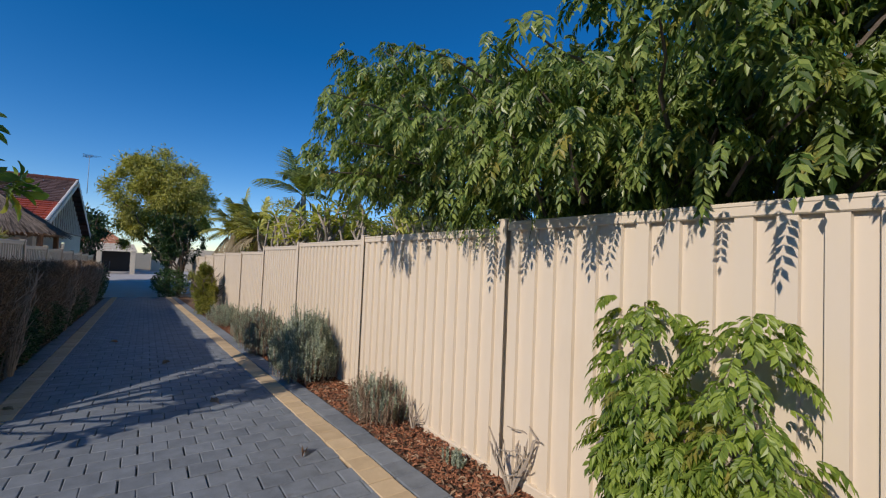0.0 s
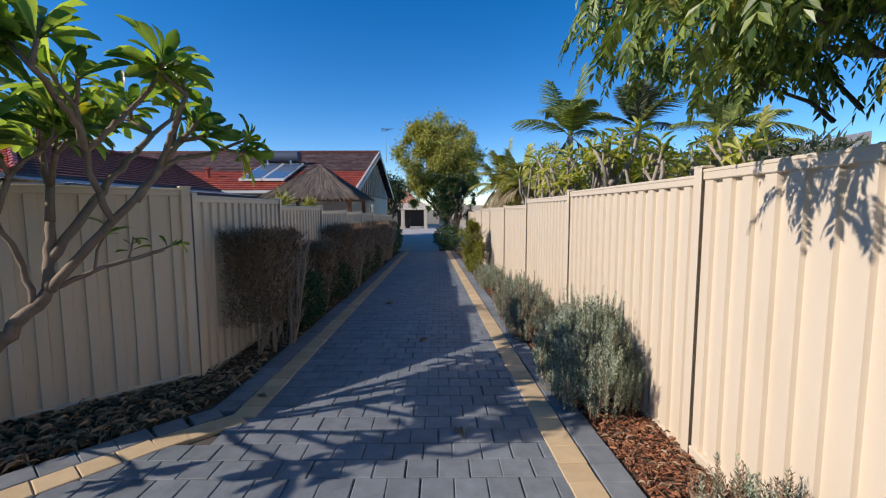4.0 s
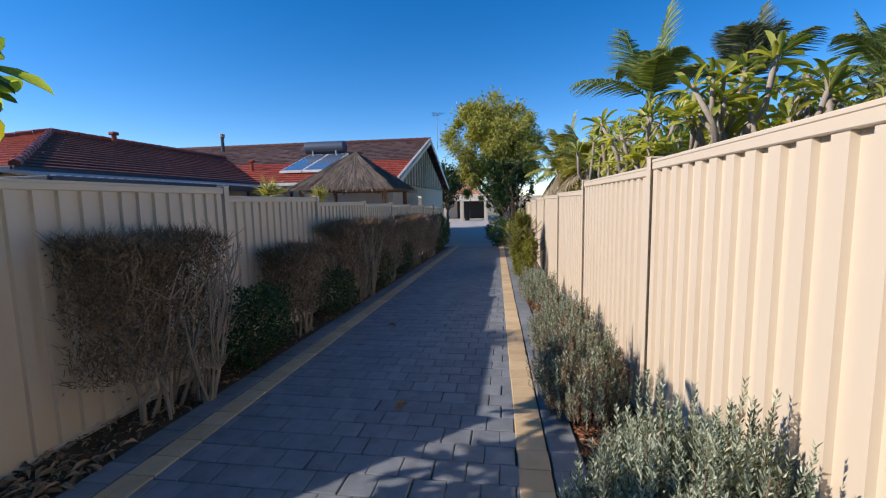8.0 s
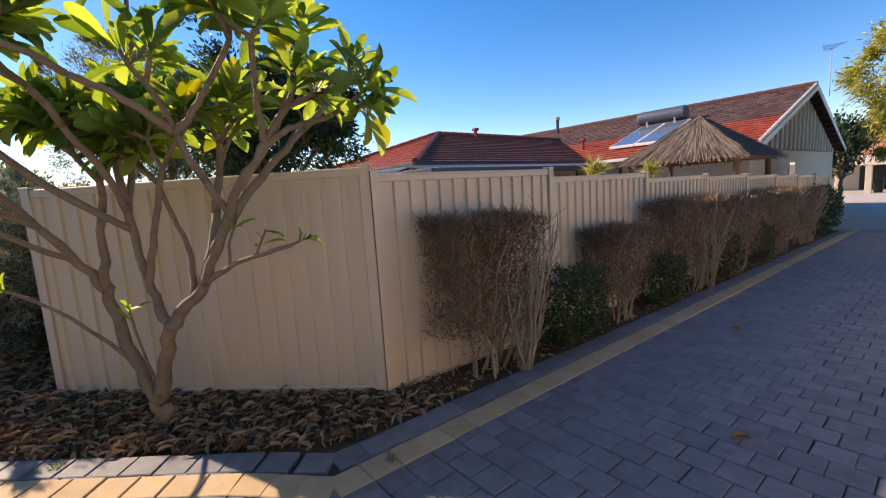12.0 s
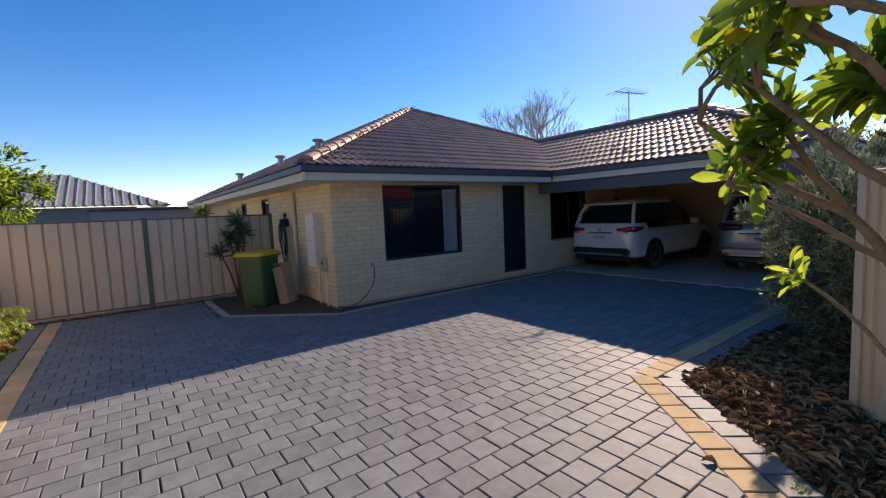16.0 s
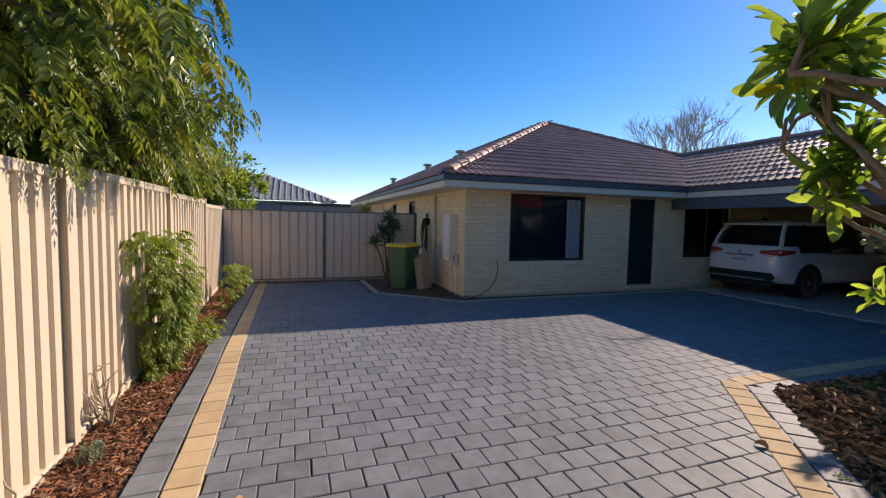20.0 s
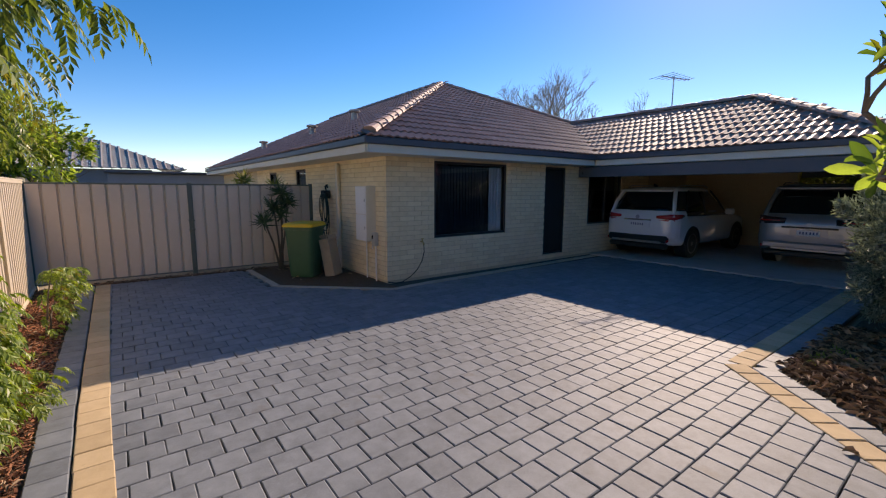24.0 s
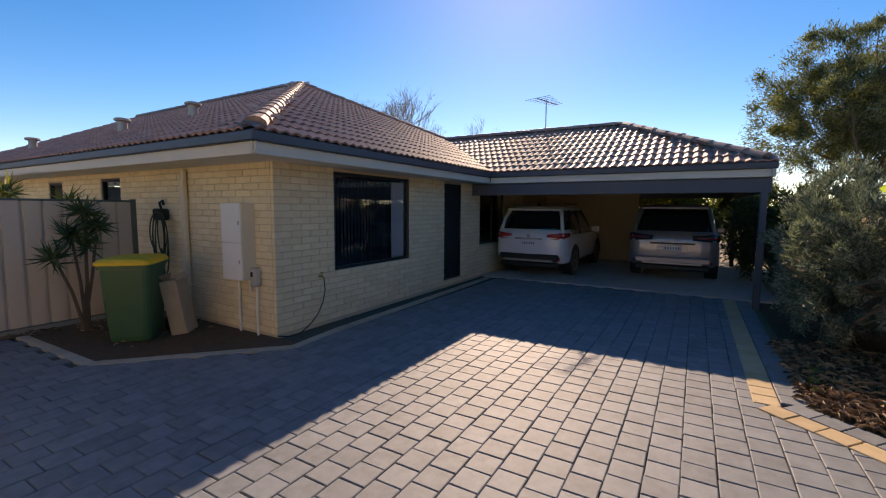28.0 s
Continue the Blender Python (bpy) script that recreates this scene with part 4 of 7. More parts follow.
        if style == 0:
            part("clear_lens", strip([(-0.10, 0.885, 0.922), (-0.03, 0.885, 0.922), (0.0, 0.89, 0.922)], 0.011, sg, hw - 0.36), M_TAIL, lamp_ob)
        else:
            part("brake_band", strip([(-0.24, 0.975, 0.998), (-0.10, 0.965, 0.992), (-0.03, 0.96, 0.987), (0.0, 0.96, 0.984)], 0.016, sg, hw - 0.42), M_TAIL, lamp_ob)
        s = Shape()
        s.box((0.005, sg * (hw - 0.2), 0.44), (0.04, 0.15, 0.06), None, 0.01)
        part("reflector", s, M_TAIL, car)
        for wx in (-0.92, -3.62):
            wheel = Shape()
            y = sg * (hw - 0.11)
            wheel.tube([(wx, y - 0.11, 0.34), (wx, y - 0.10, 0.34), (wx, y + 0.10, 0.34), (wx, y + 0.11, 0.34)], [0.30, 0.34, 0.34, 0.30], 24)
            wob = part("wheel", wheel, M_RUBBER, car)
            rim = Shape()
            yo = sg * (hw + 0.004)
            rim.tube([(wx, yo - sg * 0.02, 0.34), (wx, yo, 0.34)], [0.06, 0.05], 12)
            for k in range(5):
                a = k * 2 * math.pi / 5
                rim.box((wx + 0.12 * math.cos(a), yo - sg * 0.012, 0.34 + 0.12 * math.sin(a)), (0.24, 0.02, 0.045), Matrix.Rotation(-a, 3, "Y"), 0.006)
            rim.tube([(wx + 0.225 * math.cos(a), yo - sg * 0.01, 0.34 + 0.225 * math.sin(a)) for a in [i * math.pi / 12 for i in range(25)]], 0.02, 6)
            part("rim", rim, M_RIM, wob)
            arch = Shape()
            arch.tube([(wx + 0.385 * math.cos(a), sg * (hw - 0.01), 0.34 + 0.385 * math.sin(a)) for a in [i * math.pi / 12 for i in range(13)]], 0.035, 6)
            part("wheel_arch", arch, M_TRIM if style == 0 else paint, car)
            well = Shape()
            well.tube([(wx, sg * (hw - 0.25), 0.36), (wx, sg * (hw + 0.003), 0.36)], 0.37, 24)
            part("wheel_well", well, M_TRIM, car)
    s = Shape()
    s.box((-0.03, 0, 0.47), (0.16, 2 * hw - 0.30, 0.16), None, 0.05)
    part("bumper", s, M_TRIM if style == 0 else paint, car)
    s = Shape()
    s.box((0.02, 0, 0.40), (0.12, 1.2, 0.05), None, 0.015)
    part("skid_plate", s, M_ALU, car)
    s = Shape()
    s.box((-0.06, 0, 0.30), (0.18, 2 * hw - 0.36, 0.12), None, 0.03)
    part("lower_bumper", s, M_TRIM, car)
    pz = 0.80 if style == 0 else 0.74
    s = Shape()
    s.box((0.012, 0, pz), (0.014, 0.62, 0.15), None, 0.006)
    part("plate_recess", s, paint, car)
    plate = Shape()
    plate.box((0.024, 0, pz), (0.012, 0.37, 0.11), None, 0.004)
    plate_ob = part("number_plate", plate, M_PLATE, car, "white number plate")
    for k in range(6):
        s = Shape()
        s.box((0.032, -0.13 + 0.052 * k + (0.01 if k > 2 else 0), pz), (0.004, 0.024, 0.052))
        part("plate_mark", s, M_INK, plate_ob)
    s = Shape()
    s.box((0.012, 0, pz + 0.105), (0.03, 0.66 if style == 0 else 0.9, 0.035), None, 0.008)
    part("chrome_strip", s, M_CHROME if style == 0 else M_TRIM, car)
    s = Shape()
    s.tube([(-0.005, 0, pz + 0.17), (0.016, 0, pz + 0.17)], 0.045, 16)
    part("badge", s, M_BADGE, car)
    s = Shape()
    s.box((-0.19, 0.05, 1.10), (0.02, 0.42, 0.018), Matrix.Rotation(radians(4), 3, "X"), 0.004)
    part("wiper", s, M_TRIM, car)
    s = Shape()
    s.box((-0.75, 0, H + 0.025), (0.16, 0.03, 0.06), Matrix.Rotation(radians(-14), 3, "Y"), 0.012)
    part("roof_antenna", s, M_TRIM, car)
    return car


suv((-8.62, -1.27, 0.02), M_WHITE, "white four-wheel-drive wagon parked under the carport, its rear to the yard", 0)
suv((-9.8, 1.68, 0.02), M_SILVER, "silver four-wheel-drive wagon parked under the carport, its rear to the yard", 1)

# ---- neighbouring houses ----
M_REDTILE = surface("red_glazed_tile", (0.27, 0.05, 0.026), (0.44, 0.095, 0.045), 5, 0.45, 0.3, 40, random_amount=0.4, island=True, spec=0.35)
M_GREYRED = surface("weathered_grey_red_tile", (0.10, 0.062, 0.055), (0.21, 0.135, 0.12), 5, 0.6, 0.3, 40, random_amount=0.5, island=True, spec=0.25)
M_DARKTILE = surface("dark_red_tile", (0.10, 0.036, 0.027), (0.17, 0.062, 0.045), 5, 0.6, 0.3, 40, random_amount=0.4, island=True, spec=0.25)
M_CREAM = surface("cream_render", (0.52, 0.45, 0.34), (0.60, 0.53, 0.41), 2, 0.85, 0.2, 40)
M_CLAD = surface("brown_cladding", (0.20, 0.155, 0.105), (0.26, 0.205, 0.145), 3, 0.8, 0.2, 40)
M_WHITETRIM = surface("white_trim", (0.68, 0.66, 0.61), (0.76, 0.74, 0.69), 3, 0.55, 0.05)
M_THATCH = surface("grey_thatch", (0.075, 0.058, 0.045), (0.24, 0.19, 0.15), 9, 0.95, 0.6, 60, random_amount=0.6, island=True, bump_size=0.02)
M_TIMBER = surface("dark_timber", (0.13, 0.07, 0.04), (0.22, 0.12, 0.07), 4, 0.75, 0.3, 50, stretch=(6, 6, 1))
M_SOLAR = gloss("solar_glass", (0.10, 0.16, 0.24), 0.08, 0.0, 0.6)
M_TANK = surface("grey_tank", (0.075, 0.09, 0.115), (0.11, 0.13, 0.16), 4, 0.4, 0.05, metal=0.3)
M_ORANGE = surface("orange_tile", (0.42, 0.16, 0.075), (0.55, 0.24, 0.12), 3, 0.7, 0.3, 40)
M_GREYTILE = surface("grey_corrugated_roof", (0.20, 0.19, 0.18), (0.32, 0.30, 0.28), 3, 0.55, 0.2, 40)
M_BLUEGREY = surface("blue_grey_shed_wall", (0.16, 0.20, 0.25), (0.21, 0.255, 0.31), 3, 0.6, 0.1)
M_PATIO = surface("slate_patio_roof", (0.025, 0.033, 0.045), (0.045, 0.055, 0.07), 3, 0.4, 0.1)


def course_plane(corners, rows, lift, cols):
    """A tiled slope as overlapping courses of separate tiles: corners eave-left, eave-right, top-right, top-left."""
    a, b, c, d = (Vector(p) for p in corners)
    n = (b - a).cross(d - a).normalized()
    sh = Shape()
    for j in range(rows):
        t0, t1 = j / rows, (j + 1) / rows
        l0, r0, l1, r1 = a.lerp(d, t0), b.lerp(c, t0), a.lerp(d, t1), b.lerp(c, t1)
        k = max(1, round(cols * max((r0 - l0).length, (r1 - l1).length) / max((b - a).length, 0.01)))
        for i in range(k):
            u0, u1 = i / k, (i + 0.96) / k
            p = [l0.lerp(r0, u0) + n * lift, l0.lerp(r0, u1) + n * lift, l1.lerp(r1, u1) + n * lift * 0.2, l1.lerp(r1, u0) + n * lift * 0.2]
            q = [l0.lerp(r0, u0), l0.lerp(r0, u1)]
            sh.add([*p, *q], [(0, 1, 2, 3), (4, 5, 1, 0)])
    return sh


def plain_ridge(sh, a, b, r=0.11):
    a, b = Vector(a), Vector(b)
    n = max(2, int((b - a).length / 0.42))
    for i in range(n):
        sh.tube([a.lerp(b, i / n), a.lerp(b, (i + 0.96) / n)], [r, r * 0.85], 7)
    return sh


def ridge_parts(a, b, material, parent, r=0.11):
    """Separate ridge tiles from a to b."""
    a, b = Vector(a), Vector(b)
    n = max(2, int((b - a).length / 0.42))
    for i in range(n):
        sh = Shape()
        sh.tube([a.lerp(b, i / n), a.lerp(b, (i + 0.96) / n)], [r, r * 0.85], 7)
        part("ridge_tile", sh, material, parent)


E0, RZ_ = 2.40, 4.87
red = thing("house", "cream house with a weathered red tile roof behind the hedge fence", "house")
sl = (RZ_ - E0) / 7.25
RX0, RX1 = -30.0, -2.9
# main gable roof: the lower strip is brighter red, the upper weathered dark
mid = 0.42
lo = [(RX0, 20.45, E0), (RX1, 20.45, E0), (RX1, 20.45 + 7.25 * mid, E0 + 2.47 * mid), (RX0, 20.45 + 7.25 * mid, E0 + 2.47 * mid)]
hi = [lo[3], lo[2], (RX1, 27.7, RZ_), (RX0, 27.7, RZ_)]
roof_a = part("roof", course_plane(lo, 10, 0.05, 90), M_REDTILE, red, "bright red tiles", kind="stuff")
part("upper_tiles", course_plane(hi, 14, 0.06, 90), M_GREYRED, roof_a, "darkened tiles", kind="stuff")
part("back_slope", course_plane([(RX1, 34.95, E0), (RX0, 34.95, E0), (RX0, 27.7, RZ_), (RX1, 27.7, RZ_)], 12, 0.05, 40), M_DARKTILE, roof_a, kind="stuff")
r = Shape()
plain_ridge(r, (RX0, 27.7, RZ_ + 0.05), (RX1, 27.7, RZ_ + 0.05))
part("ridge", r, M_DARKTILE, roof_a)
r = Shape()
plain_ridge(r, (RX1 - 0.05, 20.4, E0 + 0.06), (RX1 - 0.05, 27.7, RZ_ + 0.06), 0.06)
part("verge", r, M_WHITETRIM, roof_a, "pale mortar verge")
# hipped wing towards the drive side
HA = (-13.5, 16.4, 4.0)
WE, WW, WS = -8.8, -18.2, 11.7
# the east slope takes the darker tile colour, hip and west slope the bright red
part("wing_slope", course_plane([(WE, WS, E0), (WE, 20.45, E0), (-13.5, 25.15, 4.0), HA], 16, 0.05, 30), M_DARKTILE, red, "dark red-brown tiles", kind="stuff")
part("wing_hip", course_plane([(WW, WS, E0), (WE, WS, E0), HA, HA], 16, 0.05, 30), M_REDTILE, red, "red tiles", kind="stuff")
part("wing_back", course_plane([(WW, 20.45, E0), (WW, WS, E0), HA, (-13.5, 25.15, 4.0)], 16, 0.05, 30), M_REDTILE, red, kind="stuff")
ridge_parts((WE, WS, E0 + 0.05), (HA[0], HA[1], HA[2] + 0.05), M_REDTILE, red)
ridge_parts((WW, WS, E0 + 0.05), (HA[0], HA[1], HA[2] + 0.05), M_REDTILE, red)
ridge_parts((HA[0], HA[1], HA[2] + 0.05), (-13.5, 25.15, 4.05), M_REDTILE, red)
# walls
s = Shape()
s.box(((RX0 - 3.2) / 2, 27.7, 0.9), (26.5, 13.4, 2.9))
s.box((-13.5, 16.2, 0.9), (8.4, 8.2, 2.9))
part("wall", s, M_CREAM, red)
s = Shape()
s.prism([(21.1, 2.3), (34.3, 2.3), (27.7, 4.62)], lambda u, v, w: (-3.35 + w, u, v), 0.08)
gable_ob = part("gable", s, M_CLAD, red, "battened gable end")
for k in range(20):
    y = 21.8 + k * 0.62
    h = 2.3 + (4.62 - 2.3) * (1 - abs(y - 27.7) / 6.6) - 0.08
    if h > 2.4:
        s = Shape()
        s.box((-3.25, y, (2.32 + h) / 2), (0.05, 0.06, h - 2.32))
        part("batten", s, M_WHITETRIM, gable_ob)
for ya, za, yb, zb in ((20.4, E0, 27.7, RZ_), (35.0, E0, 27.7, RZ_)):
    s = Shape()
    s.prism([(ya, za - 0.2), (ya, za - 0.02), (yb, zb - 0.02), (yb, zb - 0.2)], lambda u, v, w: (-2.93 + w, u, v), 0.035)
    part("barge_board", s, M_WHITETRIM, red)
s = Shape()
s.box((-16.5, 20.42, E0 - 0.08), (27, 0.1, 0.12), None, 0.01)
part("gutter", s, M_WHITETRIM, red)
w1 = thing("window_5", "small dark window in the cream gable wall", "window", kind="structure")
s = Shape()
s.box((-2.97, 24.3, 1.35), (0.06, 0.9, 1.0), None, 0.01)
part("window_frame", s, M_WHITETRIM, w1)
s = Shape()
s.box((-2.93, 24.3, 1.35), (0.02, 0.78, 0.88))
part("pane", s, M_CARGLASS, w1)
# patio roof along the wing
s = Shape()
s.box((WE + 0.05, 16.0, E0 - 0.06), (0.14, 8.8, 0.14), None, 0.015)
s.box((-13.5, WS - 0.05, E0 - 0.06), (9.5, 0.14, 0.14), None, 0.015)
part("wing_gutter", s, M_PATIO, red, "slate-blue gutter")
patio = thing("patio_roof", "low slate-blue patio roof beside the red-roofed house", "patio")
s = Shape()
s.prism([(10.9, 0), (19.9, 0), (19.9, 1), (10.9, 1)], lambda u, v, w: (-7.0 - 1.75 * v, u, 2.08 + 0.22 * v + w), 0.04)
s.prism([(-8.8, 0), (-14.0, 0), (-14.0, 1), (-8.8, 1)], lambda u, v, w: (u, 10.9 + 0.78 * v, 2.08 + 0.22 * v + w), 0.04)
part("sheet", s, M_PATIO, patio)
s = Shape()
s.box((-6.97, 15.4, 2.04), (0.12, 9.1, 0.17), None, 0.015)
s.box((-9.4, 10.87, 2.04), (4.9, 0.12, 0.17), None, 0.015)
part("gutter", s, M_PATIO, patio)
s = Shape()
for i in range(40):
    s.box((-7.02, 11.0 + i * 0.225, 2.132), (0.10, 0.07, 0.018))
part("rib_ends", s, M_WHITETRIM, patio)
for y in (11.0, 14.0, 17.0, 19.8):
    s = Shape()
    s.box((-7.05, y, 0.9), (0.09, 0.09, 2.4), None, 0.008)
    part("post", s, M_PATIO, patio)
# solar water heater on the roof
def on_roof(x, y, up=0.0):
    return Vector((x, y, E0 + sl * (y - 20.45) + up))


solar = thing("solar_water_heater", "solar water heater with two glass collectors and a grey tank", "solar heater")
for x0 in (-8.45, -7.4):
    s = Shape()
    s.prism([(x0, 0), (x0 + 1.0, 0), (x0 + 1.0, 1), (x0, 1)], lambda u, v, w: tuple(on_roof(u, 21.5 + 2.9 * v, 0.10 + w)), 0.08)
    col = part("collector", s, M_WHITETRIM, solar, "pale metal frame")
    s = Shape()
    s.prism([(x0 + 0.05, 0.03), (x0 + 0.95, 0.03), (x0 + 0.95, 0.97), (x0 + 0.05, 0.97)], lambda u, v, w: tuple(on_roof(u, 21.5 + 2.9 * v, 0.185 + w)), 0.01)
    part("glass", s, M_SOLAR, col, "blue-grey glass")
s = Shape()
t0 = on_roof(-8.75, 24.75, 0.42)
s.tube([t0, t0 + Vector((0.06, 0, 0)), t0 + Vector((2.0, 0, 0)), t0 + Vector((2.06, 0, 0))], [0.26, 0.31, 0.31, 0.26], 20)
part("tank", s, M_TANK, solar, smooth=False)
for x in (-8.3, -7.1):
    s = Shape()
    s.box((x, 24.75, t0.z - 0.3), (0.06, 0.5, 0.25))
    part("bracket", s, M_ALU, solar)
flue = thing("flue_pipe", "thin metal flue on the red tile roof", "flue", at=(-14.6, 26.6, 4.4))
s = Shape()
s.tube([(0, 0, -0.1), (0, 0, 0.95)], 0.09, 10)
part("pipe", s, M_PATIO, flue)
s = Shape()
s.tube([(0, 0, 0.93), (0, 0, 1.1)], 0.14, 10)
part("cowl", s, M_GALV, flue)
for x, y, h in ((-10.2, 22.3, 0.45), (-13.2, 18.4, 0.3)):
    v = thing("roof_vent", "small vent on the red tile roof", "vent", "red roof vents", at=(x, y, on_roof(x, y).z if y > 20.5 else 3.95))
    s = Shape()
    s.tube([(0, 0, -0.3), (0, 0, h)], 0.08, 10)
    part("pipe", s, M_REDTILE, v)
    s = Shape()
    s.box((0, 0, h), (0.25, 0.25, 0.12), None, 0.03)
    part("cowl", s, M_REDTILE, v)
antenna((-2.6, 28.0, RZ_ - 0.2), 1.65, 20, "tall television antenna on the red-roofed house", 8)

# thatched gazebo
hut = thing("thatched_gazebo", "thatched gazebo on timber posts behind the hedge fence", "gazebo", at=(-3.9, 18.4, gz(18.4)))
ez, az, hw_ = 2.28, 3.5, 1.62
rr = random.Random(4)
straw = Shape()
for side in range(4):
    m = Matrix.Rotation(side * math.pi / 2, 3, "Z")
    for j in range(9):
        t0 = j / 9
        for i in range(240 - 22 * j):
            k = 240 - 22 * j
            u = ((i + rr.random()) / k - 0.5) * 2
            p0 = Vector((hw_ * (1 - t0) * u, -hw_ * (1 - t0), ez + (az - ez) * t0 + 0.05 + rr.uniform(0, 0.05)))
            t1 = min(1, t0 + 0.24)
            p1 = Vector((hw_ * (1 - t1) * u, -hw_ * (1 - t1), ez + (az - ez) * t1 + 0.08))
            p0 = p0 + (p0 - p1) * rr.uniform(0.05, 0.55) + Vector((rr.uniform(-0.06, 0.06), rr.uniform(-0.03, 0.03), rr.uniform(-0.03, 0.03)))
            w = rr.uniform(0.006, 0.014)
            d = (p1 - p0).normalized()
            sd = Vector((1, 0, 0)) * w
            q = [m @ (p0 - sd), m @ (p0 + sd), m @ (p1 + sd * 0.6), m @ (p1 - sd * 0.6)]
            straw.add(q, [(0, 1, 2, 3)])
part("thatch", straw, M_THATCH, hut)
s = Shape()
s.loft([[(x * hw_ * 0.98, y * hw_ * 0.98, ez) for x, y in ((-1, -1), (1, -1), (1, 1), (-1, 1))], [(x * 0.05, y * 0.05, az) for x, y in ((-1, -1), (1, -1), (1, 1), (-1, 1))]])
part("roof_core", s, M_THATCH, hut)
for sx in (-1, 1):
    for sy in (-1, 1):
        s = Shape()
        s.tube([(sx * 1.35, sy * 1.35, -0.1), (sx * 1.35, sy * 1.35, ez + 0.1)], 0.075, 10)
        part("post", s, M_TIMBER, hut)
s = Shape()
for a, b in (((-1.4, -1.35), (1.4, -1.35)), ((1.35, -1.4), (1.35, 1.4)), ((-1.4, 1.35), (1.4, 1.35)), ((-1.35, -1.4), (-1.35, 1.4))):
    s.tube([(*a, ez), (*b, ez)], 0.055, 8)
part("beam", s, M_TIMBER, hut)

# orange-roofed house with a carport at the far end
far = thing("house", "distant cream house with an orange tile roof and carport", "house")
fz = gz(52)
s = Shape()
s.box((-9.5, 58, fz + 1.25), (11, 9, 2.5))
s.box((4.5, 60, fz + 1.25), (8, 6, 2.5))
part("wall", s, M_CREAM, far)
part("roof", course_plane([(-16, 51.5, fz + 2.2), (-1.0, 51.5, fz + 2.2), (-4, 58, fz + 4.6), (-12, 58, fz + 4.6)], 8, 0.04, 30), M_ORANGE, far, kind="stuff")
part("roof_end", course_plane([(-1.0, 51.5, fz + 2.2), (-1.0, 64, fz + 2.2), (-4, 58, fz + 4.6), (-4, 58, fz + 4.6)], 8, 0.04, 20), M_ORANGE, far, kind="stuff")
part("carport_roof", course_plane([(-5.2, 47.0, fz + 1.95), (-0.6, 47.0, fz + 1.95), (-1.0, 52, fz + 2.7), (-4.6, 52, fz + 2.7)], 4, 0.04, 10), M_CREAM, far, kind="stuff")
for x in (-4.9, -3.3, -0.9):
    s = Shape()
    s.box((x, 47.2, fz + 1.0), (0.35, 0.35, 2.1), None, 0.02)
    part("carport_post", s, M_CREAM, far)
# black sheet on the solid wall stands in for the garage's inner shade
s = Shape()
s.box((-2.9, 53.45, fz + 1.0), (3.2, 0.08, 2.0))
part("garage_shade_panel", s, M_TRIM, far, "black panel standing in for the shade inside an open garage")
bin2 = thing("wheelie_bin", "distant dark wheelie bin by the carport", "bin", at=(-2.9, 48.5, fz))
s = Shape()
s.loft([[(x, y, z) for x, y in round_rect(w, d, 0.05)] for z, w, d in ((0.0, 0.46, 0.52), (0.95, 0.58, 0.7), (1.05, 0.55, 0.68))])
part("body", s, M_TRIM, bin2)

# neighbours beyond the gate and behind the sunlit fence
gate_house = thing("house", "neighbouring house with a grey corrugated roof beyond the gate", "house")
s = Shape()
s.box((6.2, -22.5, 1.2), (12.5, 8, 2.4))
part("wall", s, M_BLUEGREY, gate_house)
part("roof", course_plane([(13.0, -18.0, 2.42), (-1.3, -18.0, 2.42), (2.4, -22.0, 4.05), (9.5, -22.0, 4.05)], 1, 0.02, 70), M_GREYTILE, gate_house, kind="stuff")
part("roof_end", course_plane([(-1.3, -18.0, 2.42), (-1.3, -26.5, 2.42), (2.4, -22.0, 4.05), (2.4, -22.0, 4.05)], 1, 0.02, 40), M_GREYTILE, gate_house, kind="stuff")
for i in range(46):
    u = (i + 0.5) / 46
    a = Vector((13.0, -18.0, 2.44)).lerp(Vector((-1.3, -18.0, 2.44)), u)
    up = min(1.0, (13.0 - a.x) / 3.5, (a.x + 1.3) / 3.7)
    s = Shape()
    s.tube([a, a + Vector((0, -4.0 * up, 1.63 * up))], 0.05, 5)
    part("roof_rib", s, M_GREYTILE, gate_house)
shed = thing("shed", "low blue-grey shed roof beyond the gate", "shed")
s = Shape()
s.box((-0.6, -19.5, 1.1), (4.2, 4.0, 2.2), None, 0.02)
part("wall", s, M_BLUEGREY, shed)
s = Shape()
s.box((-0.7, -19.4, 2.26), (4.6, 4.4, 0.09), None, 0.02)
part("roof", s, M_GUTTER, shed)
side_house = thing("house", "neighbouring house with a dark roof half hidden by palms", "house")
s = Shape()
s.box((12.0, 18.0, 1.0), (7, 16, 2.7))
part("wall", s, M_CREAM, side_house)
part("roof", course_plane([(8.0, 9.5, 2.35), (8.0, 26.5, 2.35), (12.0, 22.5, 3.6), (12.0, 13.5, 3.6)], 8, 0.04, 40), M_GREYTILE, side_house, kind="stuff")
s = Shape()
s.box((7.95, 18.0, 2.28), (0.12, 17.0, 0.14), None, 0.01)
part("gutter", s, M_WHITETRIM, side_house)

